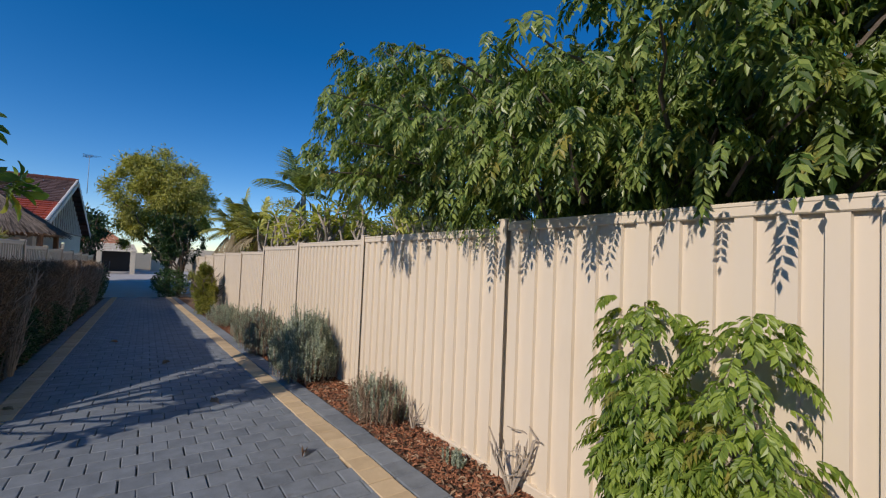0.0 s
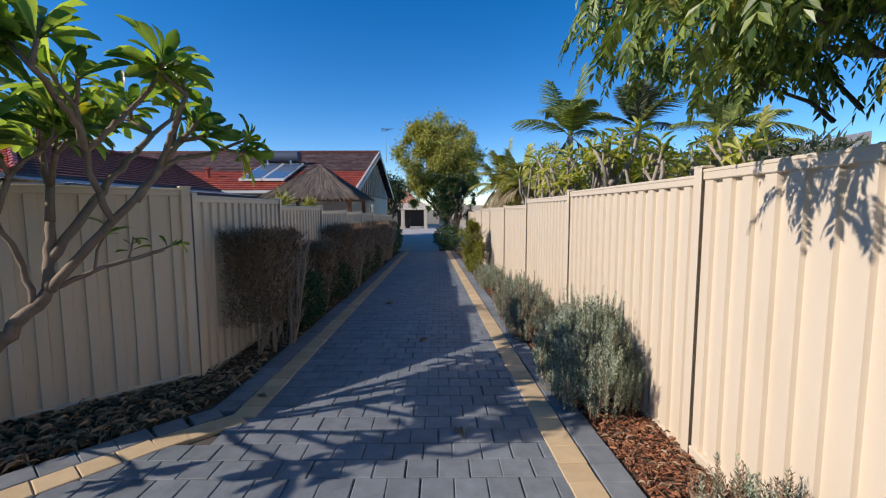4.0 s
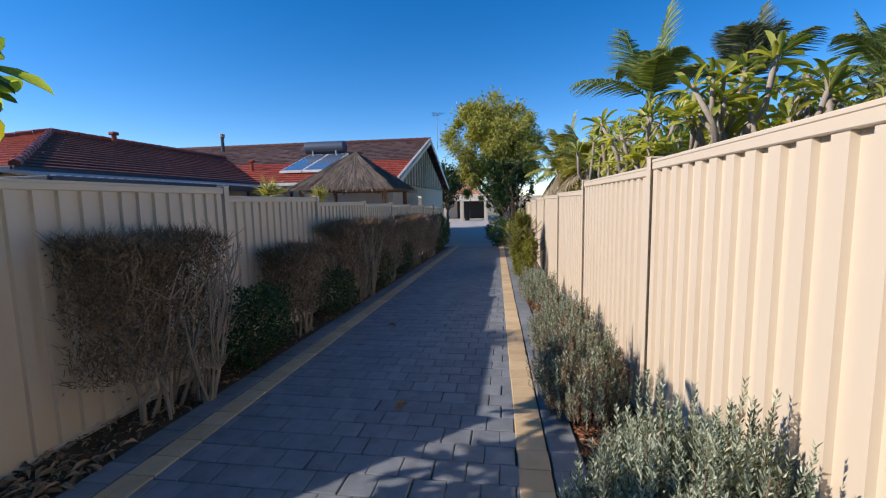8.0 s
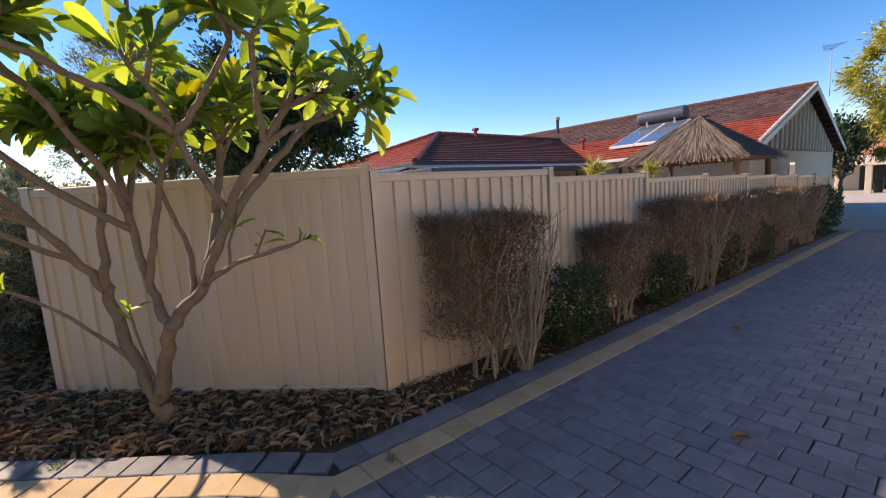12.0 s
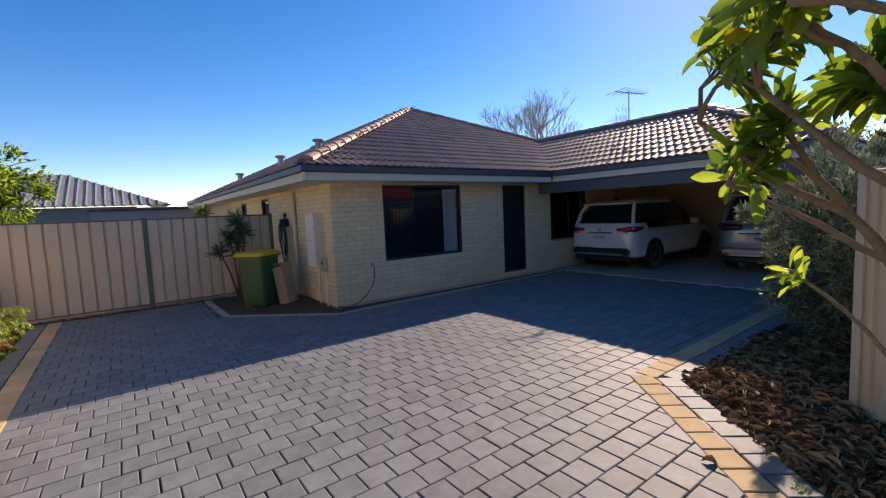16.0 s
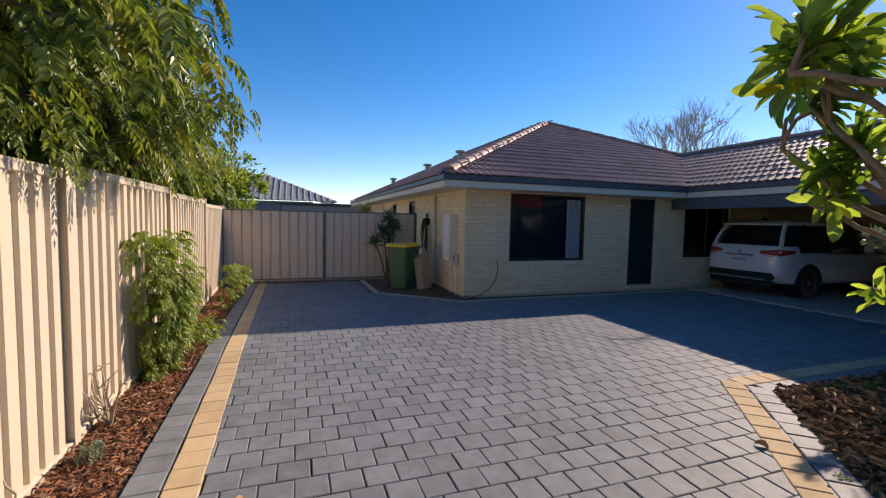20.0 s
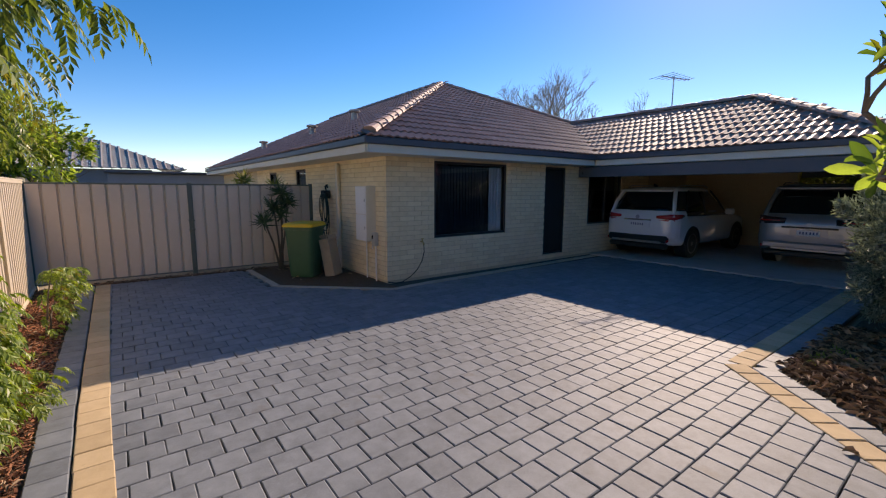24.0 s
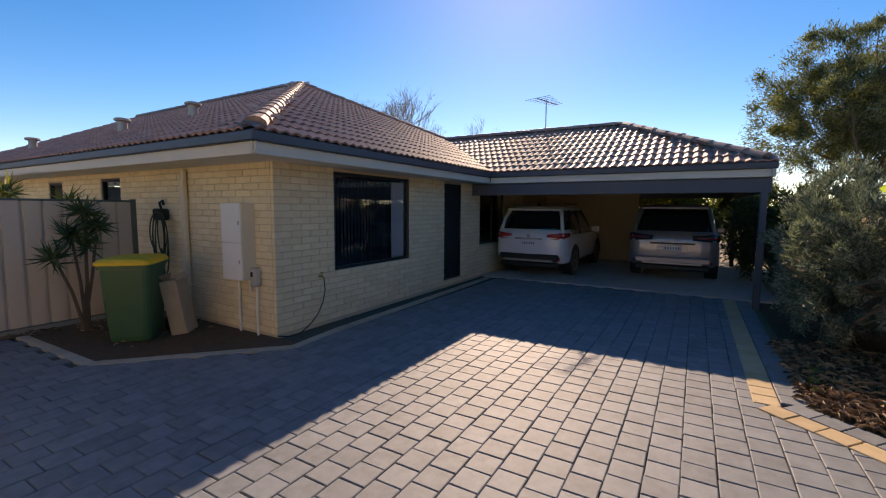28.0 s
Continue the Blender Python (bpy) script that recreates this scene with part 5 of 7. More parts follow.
# ---- plants ----
M_LEAF = surface("cedar_leaf", (0.05, 0.10, 0.02), (0.25, 0.32, 0.085), 3, 0.38, 0.15, 60, random_amount=0.8, island=True, through_light=0.32, spec=0.45)
M_LEAF_OLD = surface("yellowing_leaf", (0.13, 0.17, 0.03), (0.30, 0.27, 0.06), 3, 0.5, 0.15, 60, random_amount=0.7, island=True, through_light=0.35)
M_SAPLING = surface("sapling_leaf", (0.09, 0.155, 0.022), (0.30, 0.39, 0.075), 3, 0.42, 0.15, 60, random_amount=0.7, island=True, through_light=0.4)
M_FRANGI = surface("frangipani_leaf", (0.05, 0.095, 0.022), (0.19, 0.26, 0.075), 3, 0.32, 0.15, 50, random_amount=0.8, island=True, through_light=0.56, through_tint=(2.9, 2.8, 1.05), spec=0.65)
M_FRANGI_PALE = surface("pale_frangipani_leaf", (0.21, 0.26, 0.05), (0.54, 0.53, 0.15), 3, 0.38, 0.15, 50, random_amount=0.8, island=True, through_light=0.4, spec=0.5)
M_SILVERLEAF = surface("silver_green_leaf", (0.09, 0.12, 0.085), (0.34, 0.39, 0.31), 3, 0.5, 0.1, 60, random_amount=0.8, island=True, through_light=0.2, through_tint=(1.2, 1.3, 0.8))
M_FRANGI_Y = surface("yellow_frangipani_leaf", (0.20, 0.23, 0.03), (0.42, 0.38, 0.06), 3, 0.45, 0.15, 50, random_amount=0.6, island=True, through_light=0.45)
M_FBARK_PALE = surface("pale_frangipani_bark", (0.22, 0.185, 0.15), (0.42, 0.37, 0.31), 9, 0.8, 0.5, 60, bump_size=0.01)
M_FBARK = surface("frangipani_bark", (0.16, 0.115, 0.08), (0.31, 0.235, 0.17), 9, 0.8, 0.5, 60, stain=(0.11, 0.08, 0.06), stain_scale=6, bump_size=0.01)
M_BARK = surface("brown_bark", (0.10, 0.075, 0.055), (0.20, 0.155, 0.115), 9, 0.85, 0.6, 60, bump_size=0.01)
M_ROSEMARY = surface("rosemary_leaf", (0.12, 0.16, 0.115), (0.45, 0.50, 0.39), 3, 0.7, 0.1, 60, random_amount=0.8, island=True, through_light=0.12)
M_DRYTWIG = surface("dry_twig", (0.14, 0.09, 0.055), (0.33, 0.235, 0.16), 8, 0.85, 0.2, 60, random_amount=0.7, island=True)
M_DEADLEAF = surface("dead_hedge_leaf", (0.11, 0.07, 0.04), (0.32, 0.215, 0.13), 8, 0.85, 0.2, 60, random_amount=0.7, island=True)
M_PALETWIG = surface("pale_stem", (0.26, 0.215, 0.165), (0.42, 0.36, 0.29), 8, 0.85, 0.2, 60)
M_HEDGELEAF = surface("hedge_leaf", (0.014, 0.045, 0.014), (0.05, 0.105, 0.03), 3, 0.4, 0.1, 60, random_amount=0.8, island=True, through_light=0.2)
M_DARKLEAF = surface("dark_tree_leaf", (0.014, 0.038, 0.012), (0.045, 0.085, 0.025), 3, 0.45, 0.1, 60, random_amount=0.8, island=True, through_light=0.2)
M_OLIVE = surface("grey_green_leaf", (0.06, 0.08, 0.05), (0.20, 0.23, 0.17), 3, 0.55, 0.1, 60, random_amount=0.8, island=True, through_light=0.42)
M_BAMBOO = surface("yellow_green_leaf", (0.13, 0.15, 0.03), (0.31, 0.31, 0.08), 3, 0.6, 0.1, 60, random_amount=0.8, island=True, through_light=0.3)
M_PALM = surface("palm_frond", (0.10, 0.15, 0.04), (0.33, 0.38, 0.12), 3, 0.5, 0.1, 60, random_amount=0.8, island=True, through_light=0.25)
M_PALM_DRY = surface("dry_palm_frond", (0.22, 0.17, 0.10), (0.38, 0.32, 0.20), 3, 0.7, 0.1, 60, random_amount=0.7, island=True, through_light=0.2)
M_PALMTRUNK = surface("grey_palm_trunk", (0.24, 0.22, 0.19), (0.36, 0.33, 0.29), 12, 0.85, 0.4, 50, stretch=(1, 1, 6))
M_BOTTLE = surface("feathery_leaf", (0.18, 0.20, 0.045), (0.50, 0.48, 0.14), 3, 0.55, 0.1, 60, random_amount=0.8, island=True, through_light=0.3)
M_YUCCA = surface("yellow_yucca_leaf", (0.20, 0.22, 0.05), (0.42, 0.40, 0.14), 3, 0.5, 0.1, 60, random_amount=0.6, island=True, through_light=0.2)
M_DRACAENA = surface("dracaena_leaf", (0.025, 0.05, 0.02), (0.085, 0.12, 0.045), 3, 0.5, 0.1, 60, random_amount=0.7, island=True, through_light=0.15)

OVATE = [(0, 0, 0), (0.30, -0.32, 0.05), (0.30, 0, 0.01), (0.30, 0.32, 0.05), (0.68, -0.48, 0.01), (0.68, 0, -0.06), (0.68, 0.48, 0.01), (1, 0, -0.2)]
PADDLE = [(0, 0, 0), (0.25, -0.16, 0.04), (0.25, 0, 0.0), (0.25, 0.16, 0.04), (0.55, -0.40, 0.05), (0.55, 0, -0.02), (0.55, 0.40, 0.05), (0.80, -0.47, 0.0), (0.80, 0, -0.08), (0.80, 0.47, 0.0), (0.94, -0.26, -0.09), (0.94, 0.26, -0.09), (1, 0, -0.17)]
PADDLE_F = [(0, 2, 1), (0, 3, 2), (1, 2, 5, 4), (2, 3, 6, 5), (4, 5, 8, 7), (5, 6, 9, 8), (7, 8, 10), (8, 9, 11), (10, 8, 12), (8, 11, 12)]
OVATE_F = [(0, 2, 1), (0, 3, 2), (1, 2, 5, 4), (2, 3, 6, 5), (4, 5, 7), (5, 6, 7)]
DIAMOND = [(0, 0, 0), (0.42, -0.5, 0.05), (0.42, 0.5, 0.05), (1, 0, -0.08)]
DIAMOND_F = [(0, 3, 1), (0, 2, 3)]
BLADE = [(0, -0.5, 0), (0, 0.5, 0), (0.5, -0.42, 0.0), (0.5, 0.42, 0.0), (1, 0, -0.14)]
BLADE_F = [(0, 1, 3, 2), (2, 3, 4)]
NP = np.random.RandomState(5)


def unit(a):
    return a / (np.linalg.norm(a, axis=-1, keepdims=True) + 1e-9)


def pinnate(leafs, old, pos, out, size, pairs=6, droop=0.9, old_share=0.08, leaflet=0.27, slim=0.36):
    """Compound leaves: a drooping stalk with paired leaflets."""
    pos, out = np.asarray(pos, float), unit(np.asarray(out, float))
    n = len(pos)
    size = np.broadcast_to(size, n)
    side = unit(np.cross(out, [0, 0, 1.0]) + NP.normal(0, 0.05, (n, 3)))
    aged = NP.rand(n) < old_share
    P, A, N, L, W, O = [], [], [], [], [], []
    for k in range(pairs + 1):
        t = 0.25 + 0.75 * k / pairs
        stalk = pos + size[:, None] * (out * t * (1 - 0.25 * droop * t) + np.array([0, 0, -0.55 * droop]) * t * t)
        way = unit(out * (1 - 0.5 * droop * t) + np.array([0, 0, -1.1 * droop]) * t)
        ll = size * leaflet * (1 - 0.35 * abs(t - 0.55))
        nrm = np.cross(side, way)
        if k == pairs:
            P.append(stalk); A.append(way); N.append(nrm); L.append(ll); W.append(ll * slim); O.append(aged)
        else:
            for sg in (-1, 1):
                a = unit(way * 0.62 + sg * side * 0.8 + np.array([0, 0, -0.42]) + NP.normal(0, 0.13, (n, 3)))
                P.append(stalk); A.append(a); N.append(nrm + NP.normal(0, 0.22, (n, 3))); L.append(ll); W.append(ll * slim); O.append(aged)
    P, A, N, L, W, O = (np.concatenate(a) for a in (P, A, N, L, W, O))
    for mask, sh in ((~O, leafs), (O, old)):
        sh.leaves(DIAMOND, DIAMOND_F, P[mask], A[mask], N[mask], L[mask], W[mask])


def limb(sh, a, b, r0, r1, wob=0.08, n=6, sag=0.0):
    """A crooked tapering limb; returns its end."""
    a, b = Vector(a), Vector(b)
    steps = max(3, int((b - a).length / 0.25))
    pts, rr = [], []
    for i in range(steps + 1):
        t = i / steps
        p = a.lerp(b, t)
        w = wob * math.sin(math.pi * t)
        p += Vector((R.uniform(-w, w), R.uniform(-w, w), R.uniform(-w, w) - sag * math.sin(math.pi * t)))
        pts.append(p)
        rr.append(r0 + (r1 - r0) * t)
    sh.tube(pts, rr, n)
    return pts


# -- big cedar behind the sunlit fence --
def cedar():
    tree = thing("tree", "large spreading tree with drooping compound green leaves hanging over the fence", "tree", at=(4.9, 2.4, -0.08))
    wood = Shape()
    limb(wood, (4.9, 2.4, -0.1), (4.8, 2.5, 1.5), 0.17, 0.14, 0.05, 9)
    heads = []
    for a in range(9):
        ang = a * 0.70 + R.uniform(-0.2, 0.2)
        tip = Vector((4.7 + 2.3 * math.cos(ang), 2.3 + 3.8 * math.sin(ang), R.uniform(2.4, 3.3)))
        pts = limb(wood, (4.8, 2.5, 1.3 + 0.04 * a), tip, 0.085, 0.025, 0.14, 7, 0.1)
        heads.append(tip)
        for k in range(7):
            base = pts[int(len(pts) * R.uniform(0.35, 0.95))]
            tip2 = base + Vector((R.uniform(-0.6, 1), R.uniform(-1.1, 1.1), R.uniform(-0.5, 0.5)))
            limb(wood, base, tip2, 0.022, 0.006, 0.07, 5)
            heads.append(tip2)
    n = 1550
    c, r = np.array([4.2, 2.3, 3.3]), np.array([3.2, 4.9, 2.5])
    d = unit(NP.normal(0, 1, (n * 4, 3)))
    rad = NP.rand(n * 4) ** 0.26
    bump = 1 + 0.16 * np.sin(3.1 * d[:, 0] + 5.3 * d[:, 1]) + 0.14 * np.sin(7.7 * d[:, 2] + 4.1 * d[:, 1] + 1.3) + 0.10 * np.sin(13 * d[:, 1] + 9 * d[:, 0])
    p = c + d * r * (rad * bump)[:, None]
    # the northern half stays lower, the crown hangs to the fence top
    far_out = np.hypot(p[:, 0], p[:, 1])
    top = 1.45 + 0.50 * far_out + np.clip(1.2 - p[:, 1], 0, 3) * 0.9
    over = 0.95 * np.clip(1 - np.abs(p[:, 1] - 1.8) / 1.9, 0, 1) ** 0.6 * np.clip((p[:, 2] - 1.95) / 0.3, 0, 1)
    keep = (p[:, 2] > 1.9 + 0.65 * np.clip(p[:, 1] - 3.6, 0, 5)) & (p[:, 0] > 1.95 - over) & (p[:, 2] < top + NP.uniform(-0.2, 0.2, len(p)))
    keep &= ~((p[:, 0] < 2.3) & (p[:, 2] < 2.2))
    p, d = p[keep][:n], d[keep][:n]
    # dense skirt above the fence where the crown leans over it
    k = 200
    low = np.stack([NP.uniform(2.15, 3.3, k), NP.uniform(-0.8, 2.1, k), NP.uniform(2.0, 3.4, k)], 1)
    p = np.concatenate([p, low])
    d = np.concatenate([d, unit(low - c)])
    crown, old = Shape(), Shape()
    for q, e in zip(p[::2], d[::2]):
        back = Vector(q) - Vector((e[0] * 0.5, e[1] * 0.5, 0.35)) + Vector((R.uniform(-0.2, 0.2), R.uniform(-0.2, 0.2), 0))
        limb(wood, back, q, 0.013, 0.005, 0.05, 4)
    m = 11
    q = np.repeat(p, m, 0) + NP.normal(0, 0.045, (len(p) * m, 3))
    out = unit(NP.normal(0, 1, (len(q), 3)) * [1, 1, 0.55] + np.repeat(unit(d * r), m, 0) * 0.45 + [0, 0, 0.12])
    pinnate(crown, old, q, out, NP.uniform(0.20, 0.33, len(q)), 8, 1.05, 0.07)
    # sprays that hang over the fence
    hy = np.concatenate([NP.uniform(-2.6, 3.4, 70), NP.uniform(1.0, 3.4, 60), NP.uniform(-1.4, 0.6, 30)])
    q = np.stack([fence_x(0) - NP.uniform(-0.05, 0.42, len(hy)) - 0.01 * hy, hy, 1.98 + NP.uniform(-0.03, 0.5, len(hy))], 1)
    pinnate(crown, old, q, np.stack([NP.uniform(-0.8, -0.2, len(hy)), NP.normal(0, 0.7, len(hy)), NP.uniform(-0.2, 0.2, len(hy))], 1), NP.uniform(0.18, 0.30, len(hy)), 6, 1.3, 0.1)
    k = 12
    q = np.stack([NP.uniform(2.06, 2.2, k), NP.uniform(2.4, 2.75, k), NP.uniform(1.74, 1.98, k)], 1)
    pinnate(crown, old, q, np.stack([NP.uniform(-0.8, -0.2, k), NP.normal(0, 0.8, k), NP.uniform(-0.3, 0.2, k)], 1), NP.uniform(0.13, 0.2, k), 6, 1.3, 0.1)
    # branch ends that reach out over the drive
    for tip in ((1.3, 1.98, 2.34), (1.35, 2.6, 2.55), (1.4, 1.3, 2.6), (1.55, 2.9, 2.35), (1.65, 0.6, 2.5), (1.35, 2.2, 2.85), (1.7, -0.4, 2.4), (1.7, 1.7, 2.2), (1.4, 3.3, 2.5), (1.55, 3.4, 2.3), (1.3, 3.1, 2.75), (1.45, 3.7, 2.6), (1.6, 3.9, 2.85), (1.25, 3.5, 2.95), (1.75, 3.6, 2.45), (1.4, 4.4, 2.6), (1.65, 4.6, 2.45), (1.95, 4.8, 2.55), (2.1, 4.3, 2.35), (1.55, 5.0, 2.85), (2.25, 5.2, 2.7), (1.25, 3.42, 2.24), (1.25, 3.75, 2.34)):
        limb(wood, (2.6, tip[1] + 0.3, tip[2] + 0.1), tip, 0.016, 0.004, 0.05, 5)
        m = 16
        u = NP.rand(m)[:, None] ** 0.5
        q = np.array([2.4, tip[1] + 0.25, tip[2] + 0.05]) * (1 - u) + np.array(tip) * u + NP.normal(0, 0.06, (m, 3))
        pinnate(crown, old, q, np.stack([NP.uniform(-1, 0.1, m), NP.normal(0, 0.8, m), NP.uniform(-0.1, 0.4, m)], 1), NP.uniform(0.2, 0.3, m), 8, 1.2, 0.05)
    # faded brown flower plumes
    m = 60
    q = np.array([1.85, -0.8, 2.3]) + NP.normal(0, 1, (m, 3)) * [0.12, 0.28, 0.16]
    pinnate(crown, old, q, NP.normal(0, 1, (m, 3)) + [0, 0, -0.5], NP.uniform(0.08, 0.15, m), 6, 1.3, 1.0)
    for name, sh, mt in (("trunk", wood, M_BARK), ("crown", crown, M_LEAF), ("yellow_leaves", old, M_LEAF_OLD)):
        ob = part(name, sh, mt, tree)
        ob.matrix_parent_inverse = tree.matrix_world.inverted()
    return tree


cedar()


def sapling(x, y, leaders, n, label, size=(0.12, 0.21)):
    """leaders: (x, y, height) of the stem tips, from the foot."""
    t = thing("sapling_shrub", label, "shrub", at=(x, y, gz(y)))
    wood, crown, old = Shape(), Shape(), Shape()
    P, O = [], []
    for lx, ly, h in leaders:
        pts = limb(wood, (R.uniform(-0.04, 0.04), R.uniform(-0.08, 0.08) + ly * 0.25, -0.03), (lx, ly, h), 0.014, 0.004, 0.03, 5)
        for k in range(int(n * h)):
            u = R.uniform(0.06, 1.0) ** 0.75
            j = min(len(pts) - 2, int(u * (len(pts) - 1)))
            p = pts[j].lerp(pts[j + 1], R.random())
            wide = 0.20 * math.sin(math.pi * min(1, 0.25 + 0.75 * (1 - u)))
            a = R.uniform(0, 6.283)
            q = Vector((p.x - abs(wide * math.cos(a)) * 1.0 + 0.05, p.y + wide * math.sin(a) * 0.75, p.z + R.uniform(-0.05, 0.05)))
            P.append(q)
            O.append((-abs(math.cos(a)) * 0.8 + R.uniform(-0.2, 0.3), math.sin(a) + R.uniform(-0.2, 0.2), R.uniform(0.0, 0.7)))
        for k in range(14):
            a = k * 2.4
            P.append(Vector(pts[-1]) - Vector((0, 0, R.uniform(0, 0.12))))
            O.append((math.cos(a), math.sin(a), R.uniform(0.2, 1.2)))
    pinnate(crown, old, P, O, NP.uniform(*size, len(P)), 7, 0.95, 0.05, 0.32, 0.40)
    part("stem", wood, M_BARK, t)
    part("foliage", crown, M_SAPLING, t)
    part("yellow_foliage", old, M_LEAF_OLD, t)
    return t


sapling(2.14, 0.93, [(0.0, 0.2, 1.36), (-0.05, -0.28, 1.32), (-0.14, 0.06, 1.08), (-0.16, -0.08, 0.8), (-0.1, 0.2, 0.78), (-0.15, -0.34, 0.95), (-0.08, -0.12, 0.7)], 105, "leafy green sapling with compound leaves against the fence")
sapling(2.0, 0.05, [(-0.1, 0.25, 0.32), (-0.1, -0.2, 0.28)], 60, "low leafy green seedling in the mulch", (0.12, 0.2))
sapling(1.98, -2.2, [(-0.1, 0.2, 0.75), (-0.1, -0.2, 0.7)], 50, "low leafy green shrub at the foot of the fence")
sapling(1.98, -3.1, [(-0.1, 0.15, 0.6), (-0.1, -0.25, 0.55)], 50, "low leafy green shrub at the foot of the fence")


# -- frangipani --
def frangipani(base, starts, size, seed, label, spread=0.62, lift=0.25, whorl=(9, 14), leaf=(0.20, 0.33), box=None, fence=False):
    rr = random.Random(seed)
    t = thing("frangipani_tree", label, "tree", at=base)
    wood = Shape()
    tips = []

    def grow(p, d, ln, r, k, grown=1.0):
        mid = p + d * ln * 0.5 + Vector((rr.uniform(-1, 1), rr.uniform(-1, 1), rr.uniform(-1, 1))) * ln * 0.06
        e = p + d * ln
        wood.tube([p, mid, e, e + d * r * 0.5], [r, r * 0.88, r * 0.84, r * 0.4], 7)
        if k == 0:
            tips.append((e, d, grown))
            return
        for _ in range(2 if rr.random() < 0.62 else 3):
            nd = (d + Vector((rr.uniform(-1, 1), rr.uniform(-1, 1), rr.uniform(-0.75, 1))) * spread + Vector((0, 0, lift))).normalized()
            if box:
                nd += Vector([(-0.5 if e[i] > box[i][1] else 0.5 if e[i] < box[i][0] else 0) for i in range(3)])
                nd.normalize()
            if fence and e.y < -0.85 + 0.5 * (e.x - 0.3):
                nd = (nd + Vector((-0.4, 0.9, 0.1))).normalized()
            if fence:
                q = Vector(base) + e + nd * ln
                if (q.x + 3.79) * 0.714 - (q.y - 4.05) * 0.70 < 0.16 and q.z < 2.0:
                    nd = (nd + Vector((0.9, -0.88, 0.2))).normalized()
            grow(e, nd, ln * rr.uniform(0.78, 0.98), max(r * 0.76, 0.011), k - 1, grown)

    for pts, r, k in starts:
        pts = [Vector(p) for p in pts]
        fine_pts = []
        for i in range(len(pts) - 1):
            p0, p1, p2, p3 = pts[max(0, i - 1)], pts[i], pts[i + 1], pts[min(len(pts) - 1, i + 2)]
            for k_ in range(4):
                u = k_ / 4
                q = 0.5 * (2 * p1 + (p2 - p0) * u + (2 * p0 - 5 * p1 + 4 * p2 - p3) * u * u + (3 * p1 - p0 - 3 * p2 + p3) * u ** 3)
                if k_:
                    q += Vector((rr.uniform(-1, 1), rr.uniform(-1, 1), rr.uniform(-1, 1))) * r * 0.35
                fine_pts.append(q)
        fine_pts.append(pts[-1])
        m_ = len(fine_pts) - 1
        wood.tube(fine_pts, [r * 0.84 * (1 - 0.28 * i / m_) * rr.uniform(0.93, 1.1) for i in range(m_ + 1)], 10)
        if k >= 0:
            grow(pts[-1], (pts[-1] - pts[-2]).normalized(), size if k else 0.05, r * 0.70, k, 0.5 if r < 0.0125 else 0.85 if k == 0 else 1.0)
    P, D, N, L, W = [], [], [], [], []
    for e, d, grown in tips:
        side = d.orthogonal().normalized()
        other = d.cross(side)
        m = rr.randint(*whorl) if grown > 0.5 else 6
        for i in range(m):
            a = i * 2.4 + rr.uniform(-0.3, 0.3)
            tilt = rr.uniform(0.2, 1.5)
            radial = side * math.cos(a) + other * math.sin(a)
            way = (d * math.cos(tilt) + radial * math.sin(tilt) + Vector((0, 0, -0.12))).normalized()
            nrm = d * math.sin(tilt) - radial * math.cos(tilt)
            P.append(e - d * rr.uniform(0, 0.13))
            D.append(way)
            N.append(nrm)
            ll = rr.uniform(*leaf) * grown * (1 if rr.random() < 0.7 else 0.65)
            L.append(ll)
            W.append(ll * rr.uniform(0.27, 0.36))
    P, D, N, L, W = (np.array(a, float) for a in (P, D, N, L, W))
    yellow = NP.rand(len(P)) < 0.06
    crown, old = Shape(), Shape()
    for mask, sh in ((~yellow, crown), (yellow, old)):
        sh.leaves(PADDLE, PADDLE_F, P[mask], D[mask], N[mask], L[mask], W[mask])
    part("trunk", wood, M_FBARK, t, "smooth grey-brown forking trunk", smooth=True)
    part("foliage", crown, M_FRANGI, t, smooth=True)
    part("yellow_foliage", old, M_FRANGI_Y, t, "yellowing leaves", smooth=True)
    return t


